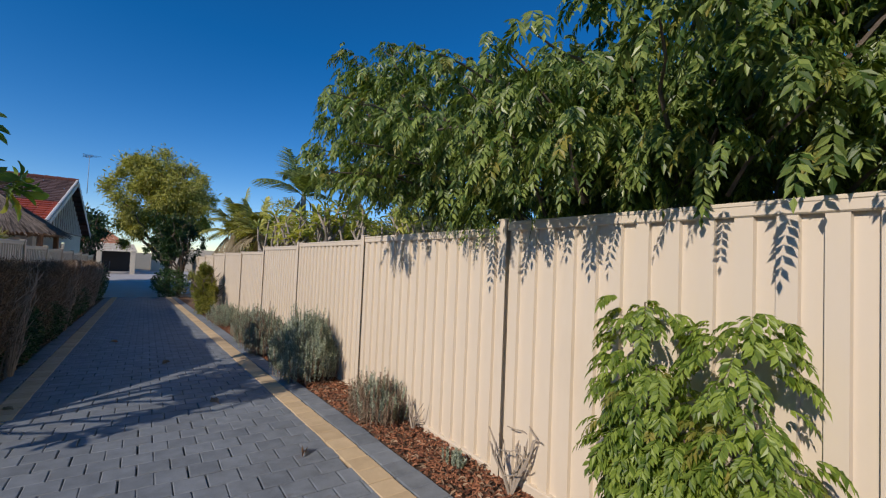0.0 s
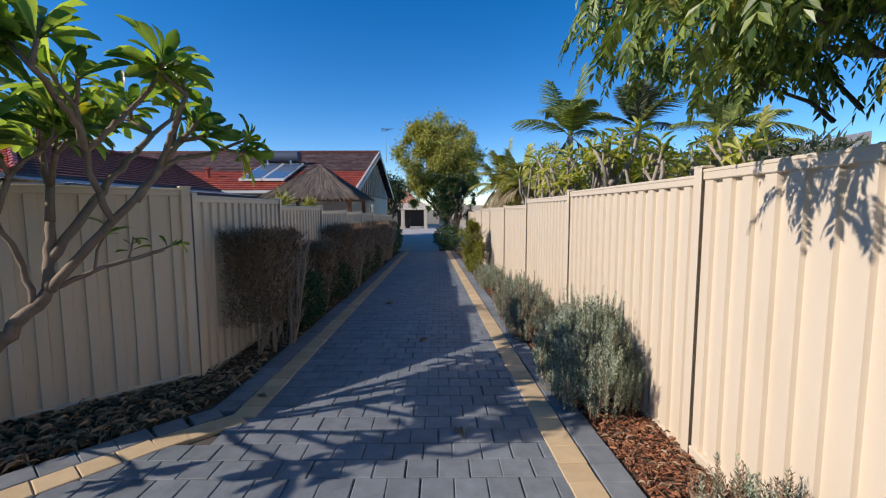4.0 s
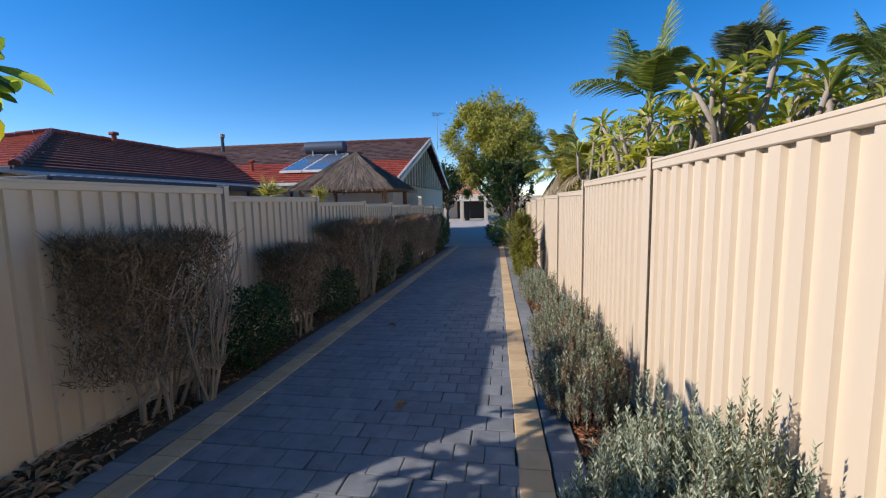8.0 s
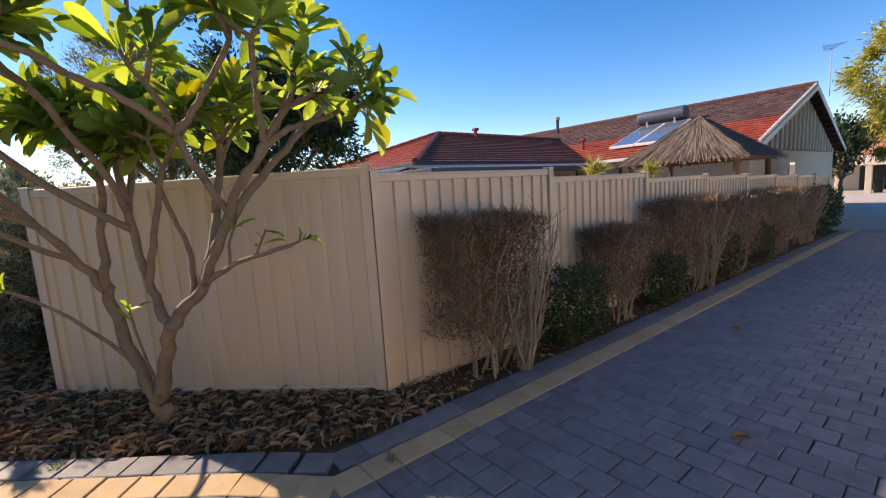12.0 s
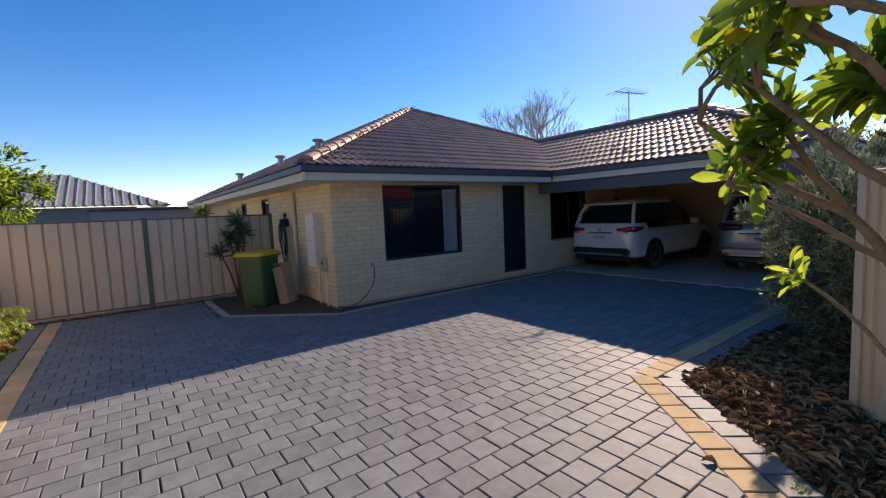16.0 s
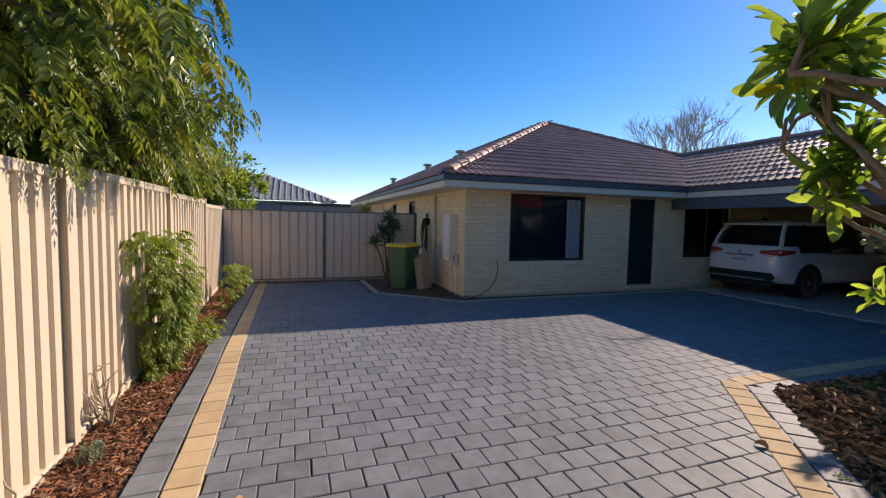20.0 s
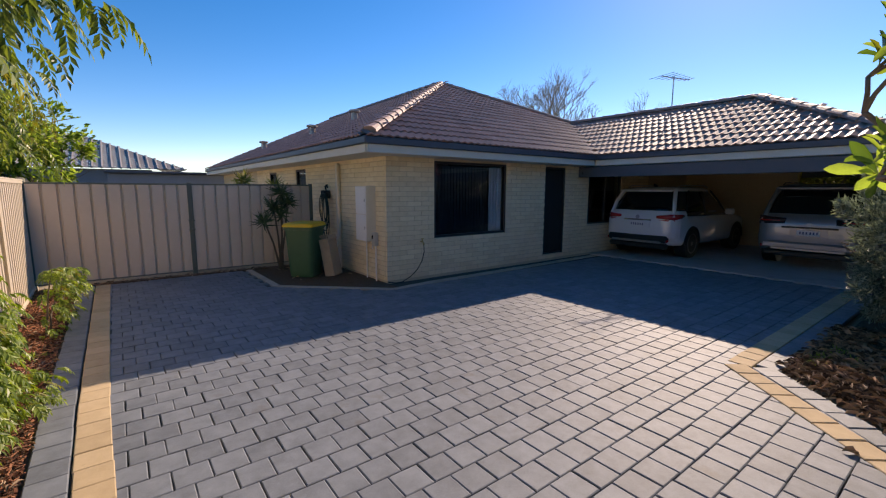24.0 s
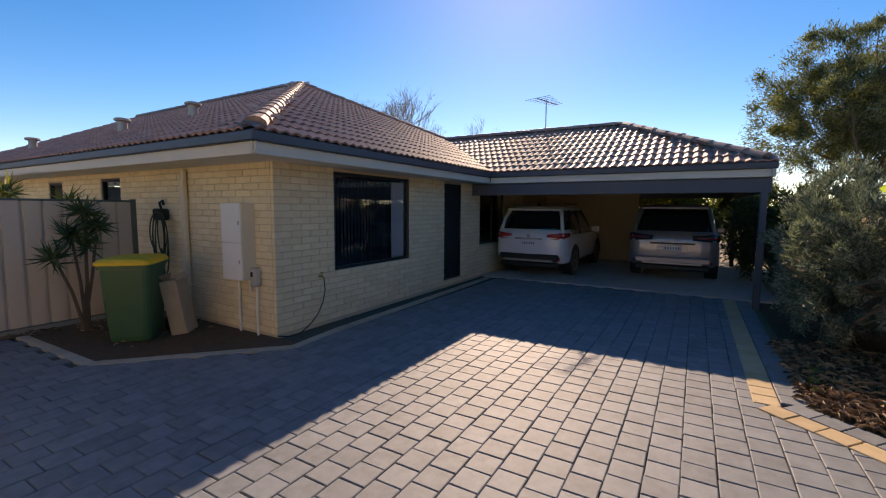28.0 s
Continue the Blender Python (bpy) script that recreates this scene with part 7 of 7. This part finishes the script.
broad_tree((4.6, 13.2), 0.7, (4.7, 13.0, 1.95), (1.2, 2.6, 0.75), 9000, (0.10, 0.24), M_BOTTLE, "loose yellow-green shrubbery behind the sunlit fence", 0.08, 0.2, 0.3)
broad_tree((6.4, 9.6), 0.8, (6.3, 9.8, 2.0), (1.5, 1.9, 0.85), 9000, (0.08, 0.18), M_OLIVE, "grey-green bushy shrub behind the sunlit fence", 0.08, 0.1, 0.3)

broad_tree((-11.3, 3.75), 0.2, (-11.3, 3.75, 1.05), (1.4, 0.75, 1.05), 12000, (0.06, 0.12), M_DARKLEAF, "dark green shrub beside the carport slab", 0.06, -0.2, 0.35, "shrub", 0.3, 0.12)


def bare_tree(x, y, h, seed, label):
    rr = random.Random(seed)
    t = thing("bare_tree", label, "tree", at=(x, y, -0.1))
    wood = Shape()

    def grow(p, d, ln, r, k):
        e = p + d * ln
        wood.tube([p, p.lerp(e, 0.5) + Vector((rr.uniform(-1, 1), rr.uniform(-1, 1), 0)) * ln * 0.08, e], [r, r * 0.85, r * 0.7], 5, False)
        if k:
            for _ in range(3):
                grow(e, (d + Vector((rr.uniform(-1, 1), rr.uniform(-1, 1), rr.uniform(-0.2, 0.8))) * 0.7).normalized(), ln * rr.uniform(0.62, 0.85), r * 0.58, k - 1)

    grow(Vector((0, 0, 0)), Vector((0, 0, 1)), h * 0.25, 0.15, 6)
    part("trunk", wood, M_PALETWIG, t)


bare_tree(-22.2, -16.6, 10.2, 5, "leafless grey tree far behind the house")
bare_tree(-23.5, -14.8, 10.2, 3, "leafless grey tree far behind the house")
bare_tree(-27.5, -10.8, 9.8, 8, "leafless grey tree far behind the house")
bare_tree(-30.0, -12.0, 8.0, 9, "leafless grey tree far behind the house")


# -- palms --
def palm(x, y, h, n, ln, label, seed, mat=None, lean=(0, 0), up=0.5, trunk=0.09, dry=2):
    rr = random.Random(seed)
    t = thing("palm", label, "palm", "palms behind the fence", at=(x, y, gz(y) - 0.05))
    w = Shape()
    top = Vector((lean[0], lean[1], h))
    pts = [Vector((lean[0] * u * u, lean[1] * u * u, h * u)) for u in (0, 0.25, 0.5, 0.75, 1)]
    w.tube(pts, [trunk * 1.2, trunk, trunk * 0.95, trunk * 0.9, trunk * 0.7], 9)
    part("trunk", w, M_PALMTRUNK, t)
    for i in range(n + dry):
        isdry = i >= n
        a = i * 2.4 + rr.uniform(-0.3, 0.3)
        el = min(1.45, rr.uniform(0.25, 1.35) * up * 2) if not isdry else rr.uniform(-0.9, -0.3)
        if i < 2:
            el = 1.42 - 0.25 * i
        d = Vector((math.cos(a) * math.cos(el), math.sin(a) * math.cos(el), math.sin(el)))
        L = ln * rr.uniform(0.8, 1.1)
        sag = rr.uniform(0.3, 0.6) * (0.25 if i < 2 else 1)
        spine = [top + d * L * u + Vector((0, 0, -sag * L * u * u)) for u in [k / 12 for k in range(13)]]
        sh = Shape()
        sh.tube(spine, [0.018 * (1 - 0.8 * k / 12) for k in range(13)], 4)
        P, D, N = [], [], []
        for k in range(44):
            u = 0.12 + 0.88 * k / 44
            j = min(11, int(u * 12))
            p = spine[j].lerp(spine[j + 1], u * 12 - j)
            tg = (spine[j + 1] - spine[j]).normalized()
            sd = tg.cross(Vector((0, 0, 1)))
            sd = sd.normalized() if sd.length > 0.05 else Vector((1, 0, 0))
            for sg in (-1, 1):
                P.append(p)
                D.append(tg * 0.55 + sd * sg * 0.8 + Vector((0, 0, -0.25 if not isdry else -0.8)) + Vector((rr.uniform(-0.08, 0.08), rr.uniform(-0.08, 0.08), rr.uniform(-0.08, 0.08))))
                N.append(sd.cross(tg) + sd * sg * 0.4)
        u = np.repeat(np.linspace(0.1, 1, 44), 2)
        sh.leaves(BLADE, BLADE_F, np.array(P, float), np.array(D, float), np.array(N, float), L * 0.34 * np.sin(np.clip(u, 0.12, 0.93) * np.pi) ** 0.6, 0.034)
        part("frond", sh, M_PALM_DRY if isdry else (mat or M_PALM), t, "dry brown hanging frond" if isdry else "")
    return t


palm(4.05, 13.6, 3.75, 12, 1.9, "palm with arching green fronds above the frangipani", 11, None, (0.0, 0), 0.6, 0.11, 2)
palm(5.9, 14.2, 4.1, 14, 1.7, "palm with grey arching fronds behind the fence", 12, M_OLIVE, (0.2, 0), 0.6, 0.10, 3)
palm(7.4, 12.4, 3.7, 14, 1.6, "palm with arching fronds behind the fence", 13, None, (0.2, 0.2), 0.55, 0.1, 2)
palm(6.6, 10.4, 2.6, 10, 1.3, "palm with arching fronds behind the fence", 14, M_BOTTLE, (0, 0), 0.4, 0.1, 2)
palm(3.6, 17.0, 2.7, 9, 1.6, "slender cane palm leaning over the fence", 15, M_BOTTLE, (-0.1, 0.2), 0.42, 0.055, 3)
palm(3.9, 18.2, 3.0, 9, 1.6, "slender cane palm behind the fence", 16, M_BOTTLE, (-0.2, 0.0), 0.45, 0.055, 3)
palm(3.4, 19.6, 3.2, 10, 1.7, "slender cane palm leaning over the fence", 17, M_BOTTLE, (-0.2, 0.2), 0.45, 0.055, 4)
palm(3.4, 21.5, 3.0, 9, 1.7, "slender cane palm near the far end of the fence", 18, M_BOTTLE, (-0.2, 0.2), 0.45, 0.055, 4)


# -- spiky dracaena by the gate --
def dracaena(x, y, heads, label, group="", mat=None):
    t = thing("dracaena_plant", label, "plant", group, at=(x, y, -0.02))
    w = Shape()
    for i, (dx, dy, z, n, ll) in enumerate(heads):
        w.tube([(0.02 * i, 0, 0), (dx * 0.5, dy * 0.5, z * 0.55), (dx, dy, z)], [0.022, 0.018, 0.015], 6)
    part("stem", w, M_BARK, t)
    for dx, dy, z, n, ll in heads:
        sh = Shape()
        d = unit(NP.normal(0, 1, (n, 3)) + [0, 0, 0.45])
        sh.leaves(BLADE, BLADE_F, np.tile([dx, dy, z], (n, 1)) + NP.normal(0, 0.03, (n, 3)), d, np.cross(d, NP.normal(0, 1, d.shape)), NP.uniform(0.6, 1, n) * ll, 0.026)
        part("leaf_tuft", sh, mat or M_DRACAENA, t)
    return t


dracaena(-1.30, -4.70, [(-0.06, -0.06, 1.56, 85, 0.33), (0.12, 0.0, 1.26, 80, 0.32), (0.34, 0.13, 1.0, 60, 0.30), (-0.14, 0.05, 1.38, 70, 0.32), (0.0, 0.06, 1.12, 50, 0.28)], "spiky dark green dracaena in front of the gate")
dracaena(-1.0, -5.6, [(0.1, -0.2, 1.8, 70, 0.34), (-0.5, 0, 1.66, 50, 0.3)], "spiky pale green dracaena tops behind the gate", "", M_BAMBOO)
dracaena(-2.45, 10.4, [(0, 0, 1.72, 90, 0.34)], "yellow-edged yucca tuft behind the hedge fence", "yuccas", M_YUCCA)
dracaena(-2.55, 12.4, [(0, 0, 1.68, 90, 0.34)], "yellow-edged yucca tuft behind the hedge fence", "yuccas", M_YUCCA)


WEEDS = [(-4.0, 3.14, 0.10), (-4.2, 3.16, 0.10), (-4.1, 3.36, 0.09), (-4.35, 3.22, 0.09), (-3.8, 3.14, 0.07), (-2.33, 4.05, 0.05), (1.97, -0.8, 0.09), (2.02, -1.4, 0.10), (1.95, -3.9, 0.08)]


# -- small weeds at the edge of the leaf-strewn bed --
def weed(x, y, size, seed):
    t = thing("weed", "small green weed at the edge of the paving", "weed", "weeds by the paving", at=(x, y, gz(y) - 0.01))
    rr = np.random.RandomState(seed)
    n = int(60 * size / 0.1)
    d = unit(rr.normal(0, 1, (n, 3)) * [1, 1, 0.5] + [0, 0, 0.7])
    sh = Shape()
    sh.leaves(DIAMOND, DIAMOND_F, rr.normal(0, 0.35, (n, 3)) * [size, size, 0] + [0, 0, 0.01] + d * size * 0.4 * rr.rand(n, 1), d, np.cross(d, rr.normal(0, 1, d.shape)), rr.uniform(0.3, 0.7, n) * size, 0.012)
    part("leaves", sh, M_SAPLING, t)


for i, (wx, wy, ws) in enumerate(WEEDS):
    weed(wx, wy, ws, 40 + i)

# ---- pavers ----
def paver_shape(w, d, h=0.05, b=0.006):
    sh = Shape()
    low = [(-w / 2, -d / 2), (w / 2, -d / 2), (w / 2, d / 2), (-w / 2, d / 2)]
    ins = [(x - math.copysign(b, x), y - math.copysign(b, y)) for x, y in low]
    sh.add([(x, y, -h) for x, y in low] + [(x, y, -b * 0.7) for x, y in low] + [(x, y, 0) for x, y in ins],
           [(0, 1, 5, 4), (1, 2, 6, 5), (2, 3, 7, 6), (3, 0, 4, 7), (4, 5, 9, 8), (5, 6, 10, 9), (6, 7, 11, 10), (7, 4, 8, 11), (8, 9, 10, 11)])
    return sh


def joined(shape, mats, name, material, parent):
    """Many alike pieces in one mesh."""
    v = np.array(shape.v)
    sh = Shape()
    hom = np.c_[v, np.ones(len(v))]
    for m in mats:
        n = len(sh.v)
        sh.v += (hom @ np.array(m).T)[:, :3].tolist()
        sh.f += [tuple(n + i for i in f) for f in shape.f]
    return part(name, sh, material, parent, kind="stuff")


def singles(shape, mats, name, material, parent):
    me = shape.mesh(name, material)
    for m in mats:
        part(name, me, material, parent).matrix_basis = m


PR = random.Random(11)
PW, PD = 0.195, 0.197
DIAG = [(-1.32, 4.95), (-3.20, 2.72)]


def diag_side(x, y):
    """Distance to the paved side of the slanting edge."""
    (x0, y0), (x1, y1) = DIAG
    dx, dy = x1 - x0, y1 - y0
    ln = math.hypot(dx, dy)
    return ((x - x0) * dy - (y - y0) * dx) / ln * -1


SIDE_SIGN = 1.0 if diag_side(0.0, 3.0) > 0 else -1.0


def in_field(x, y):
    if x > band_x(y) + 0.09:
        return False
    if y > 4.9:
        return x > -1.0 and y < DRIVE_END
    if y > 2.76:
        return diag_side(x, y) * SIDE_SIGN > -0.09
    if x < -8.2 or y < -4.98:
        return False
    if y < -1.85:
        if x < -2.2:
            return False
        if y > -3.2:
            return (x + 2.2) * 0.70 + (y + 1.85) * 0.71 > 0.06
        return x > -0.70
    return True


near, rest = [], []
row = 0
y = -4.8875
while y < DRIVE_END:
    x = -8.4035 + (0 if row % 2 else PW / 2)
    while x < 1.6:
        ok = in_field(x, y)
        if ok:
            m = Matrix.Translation((x + PR.uniform(-0.003, 0.003), y + PR.uniform(-0.0025, 0.0025), gz(y) + PR.uniform(-0.0012, 0.0012))) @ Euler((PR.uniform(-0.004, 0.004) - (0.022 if 3.5 < y < 24 else 0), PR.uniform(-0.004, 0.004), PR.uniform(-0.012, 0.012))).to_matrix().to_4x4()
            (near if -1.75 < x < 1.45 and 0.55 < y < 4.3 else rest).append(m)
        x += PW
    row += 1
    y += PD
PAVER = paver_shape(PW - 0.006, PD - 0.006)
singles(PAVER, near[:300], "paver", M_PAVER, paving_bed)
joined(PAVER, rest + near[300:], "field_pavers", M_PAVER_REST, paving_bed)


def course(pts, d, lift=0.007):
    """Pavers laid end to end along a line; d along the line."""
    out = []
    for (x0, y0), (x1, y1) in zip(pts, pts[1:]):
        ln = math.hypot(x1 - x0, y1 - y0)
        n = max(1, round(ln / d))
        a = math.atan2(y1 - y0, x1 - x0)
        for i in range(n):
            t = (i + 0.5) / n
            px, py = x0 + (x1 - x0) * t, y0 + (y1 - y0) * t
            tilt = Euler((0, 0.022 if 3.5 < py < 24 and abs(math.sin(a)) > 0.8 else 0, a + PR.uniform(-0.01, 0.01))).to_matrix().to_4x4()
            out.append(Matrix.Translation((px + PR.uniform(-0.003, 0.003), py, gz(py) + lift + PR.uniform(-0.002, 0.002))) @ tilt)
    return out


EDGE = paver_shape(0.197, 0.190)
right_line = [(band_x(y) + 0.10, y) for y in (-4.95, 0, 4, 8, 12, 16, 20, DRIVE_END)]
left_line = [(-3.20 - 0.0, 2.68), (-1.36, 4.86), (-0.95, 5.25), (-0.94, DRIVE_END)]
top_line = [(-8.1, 2.70), (-3.25, 2.70)]
yellow = course(right_line, 0.2) + course(left_line, 0.2, 0.0085) + course(top_line, 0.2, 0.008)
singles(EDGE, yellow[:300], "edge_paver", M_YELLOW, paving_bed)
outer_right = [(band_x(y) + 0.305, y) for y in (-4.95, 0, 4, 8, 12, 16, 20, DRIVE_END)]
outer_left = [(-3.32, 2.86), (-1.50, 5.02), (-1.16, 5.36), (-1.15, DRIVE_END)]
outer_top = [(-8.1, 2.90), (-3.35, 2.90)]
M_KERB = surface("pale_kerb_paver", (0.36, 0.31, 0.24), (0.50, 0.44, 0.35), 9, 0.85, 0.5, 140, random_amount=0.3, island=True, bump_size=0.003)
joined(EDGE, course(outer_right, 0.2) + course(outer_left, 0.2, 0.0065) + course(outer_top, 0.2, 0.006), "border_pavers", M_PAVER_REST, paving_bed)
KERB = paver_shape(0.29, 0.115)
kerb_line = [(-0.72, -5.0), (-0.75, -3.18), (-2.22, -1.84), (-3.0, -1.93), (-8.15, -2.06)]
joined(KERB, course(kerb_line, 0.3, 0.008), "kerb_pavers", M_KERB, paving_bed)

# ---- bricks ----
BW, BH = 0.305, 0.0857
BRICK = Shape()
BRICK.box((0, 0, 0), (BW - 0.009, 0.05, BH - 0.009), None, 0.005)


def lay_bricks(wall_at, u0, u1, top, holes, along):
    """Stretcher bond; yields matrices of bricks proud of the mortar."""
    out = []
    j = 0
    while 0.03 + j * BH + BH / 2 < top:
        z = 0.03 + (j + 0.5) * BH
        u = u0 + (0 if j % 2 else -BW / 2)
        while u < u1:
            a, b = max(u, u0), min(u + BW, u1)
            if b - a > 0.06:
                segs = [(a, b)]
                for h0, h1, z0, z1 in holes:
                    if z0 - BH * 0.4 < z < z1 + BH * 0.4:
                        segs = [p for s0, s1 in segs for p in ((s0, min(s1, h0)), (max(s0, h1), s1)) if p[1] - p[0] > 0.03]
                for s0, s1 in segs:
                    m = Matrix.Diagonal(((s1 - s0 - 0.009) / (BW - 0.009), 1, 1, 1))
                    um = (s0 + s1) / 2
                    j_ = PR.uniform(-0.0012, 0.0012)
                    if along == "x":
                        out.append((um, Matrix.Translation((um, wall_at - 0.025 + j_, z)) @ m))
                    else:
                        out.append((um, Matrix.Translation((wall_at - 0.025 + j_, um, z)) @ Matrix.Rotation(math.pi / 2, 4, "Z") @ m))
            u += BW
        j += 1
    return out


fb = lay_bricks(FRONT_Y, -11.0, SIDE_X, 2.13, [WIN1, DOOR1, WIN2], "x")
sb = lay_bricks(SIDE_X, -10.5, FRONT_Y - 0.051, 2.13, SIDEWIN, "y")
fb_near = [m for u, m in fb if u > -3.9][:160]
sb_near = [m for u, m in sb if u > -4.4][:160]
fb_rest = [m for u, m in fb if u <= -3.9] + [m for u, m in fb if u > -3.9][160:]
sb_rest = [m for u, m in sb if u <= -4.4] + [m for u, m in sb if u > -4.4][160:]
singles(BRICK, fb_near, "brick", M_BRICK, wall_front)
joined(BRICK, fb_rest, "bricks", M_BRICK_REST, wall_front)
singles(BRICK, sb_near, "brick", M_BRICK, wall_side)
joined(BRICK, sb_rest, "bricks", M_BRICK_REST, wall_side)

# ---- roof tiles ----
wing_near = roof_tiles["wing"][:150]
front_near = roof_tiles["front"][:140]
singles(TILE, wing_near + front_near, "roof_tile", M_TILE_ONE, roof)
joined(TILE, roof_tiles["wing"][150:] + roof_tiles["front"][140:] + roof_tiles["east"] + roof_tiles["wing_end"], "roof_tiles", M_TILE, roof)

# ---- mulch and litter ----
def scatter_chips(name, n, place, size, material, label, category):
    sh = Shape()
    for _ in range(n):
        x, y = place()
        l, w = PR.uniform(*size), PR.uniform(0.006, 0.015)
        m = Euler((PR.uniform(-0.6, 0.6), PR.uniform(-0.5, 0.5), PR.uniform(0, 6.28))).to_matrix()
        sh.box((x, y, gz(y) - 0.005 + PR.uniform(0, 0.018)), (l, w, 0.006), m)
    return tagged(new(name, sh.mesh(name, material)), label, category, kind="stuff")


def right_bed():
    y = -5.1 + 17.5 * PR.random()
    return PR.uniform(band_x(y) + 0.42, fence_x(y) - 0.02), y


scatter_chips("bark_mulch", 13000, right_bed, (0.014, 0.055), M_MULCH, "red-brown bark chips along the sunlit fence", "mulch")


def litter(name, n, place, label, length=(0.07, 0.18)):
    sh = Shape()
    P, D, N = [], [], []
    for _ in range(n):
        x, y = place()
        P.append((x, y, gz(y) + PR.uniform(0.0, 0.03)))
        a = PR.uniform(0, 6.28)
        D.append((math.cos(a), math.sin(a), PR.uniform(-0.2, 0.35)))
        N.append((PR.uniform(-0.5, 0.5), PR.uniform(-0.5, 0.5), 1))
    curl = [(a, b, c * 1.6 + abs(b) * 0.22) for a, b, c in OVATE]
    ll = np.array([PR.uniform(*length) for _ in P])
    sh.leaves(curl, OVATE_F, P, D, N, ll, ll * 0.24)
    return tagged(new(name, sh.mesh(name, M_DRYLEAF)), label, "leaf litter", kind="stuff")


def left_bed():
    while True:
        x, y = PR.uniform(-5.5, -1.3), PR.uniform(3.0, 6.6)
        if y < 3.05 and x > -3.4:
            continue
        edge = diag_side(x, y) * SIDE_SIGN
        if edge > -0.32 and x > -3.3:
            continue
        if x > -3.8 and (x + 3.79) * 0.714 + (y - 4.05) * -0.70 < 0.03:
            continue
        if x <= -3.8 and y > 4.1:
            continue
        if x > -1.3 or (y > 5.3 and x > -1.32):
            continue
        return x, y


litter("dead_leaves", 6000, left_bed, "thick layer of curled dead leaves under the frangipani", (0.05, 0.135))
litter("hedge_litter", 2400, lambda: (PR.uniform(-1.8, -1.27), PR.uniform(6.1, 16.0)), "scattered dead leaves under the hedge", (0.025, 0.07))
litter("bed_litter", 2200, right_bed, "pale dry leaves scattered on the bark chips", (0.025, 0.075))
litter("corner_litter", 200, lambda: (PR.uniform(-2.3, -1.2), PR.uniform(-5.0, -3.4)), "dead leaves on the soil by the house corner", (0.03, 0.08))
for lx, ly in ((0.42, 7.35), (0.75, 4.9), (1.1, 3.2), (-0.9, 5.6), (-0.4, 9.6), (-2.2, 3.6)):
    sh = Shape()
    a = PR.uniform(0, 6.28)
    sh.leaves([(p, q, c * 2 + abs(q) * 0.4) for p, q, c in OVATE], OVATE_F, [(lx, ly, gz(ly) + 0.006)], [(math.cos(a), math.sin(a), 0.12)], [(0.1, 0.1, 1)], [PR.uniform(0.1, 0.17)], [0.05])
    solo("fallen_leaf", sh, M_DRYLEAF, "curled brown fallen leaf on the paving", "leaf", "fallen leaves on the paving")
gate_soil = Shape()
gate_soil.box((0.4, -5.06, 0.0), (3.0, 0.17, 0.03), None, 0.006)
tagged(new("gate_soil", gate_soil.mesh("gate_soil", M_SOIL)), "strip of dark soil along the foot of the gate", "soil", kind="structure")
litter("gate_litter", 260, lambda: (PR.uniform(-1.1, 1.9), PR.uniform(-5.14, -4.97)), "brown dead leaves along the foot of the gate", (0.03, 0.08))
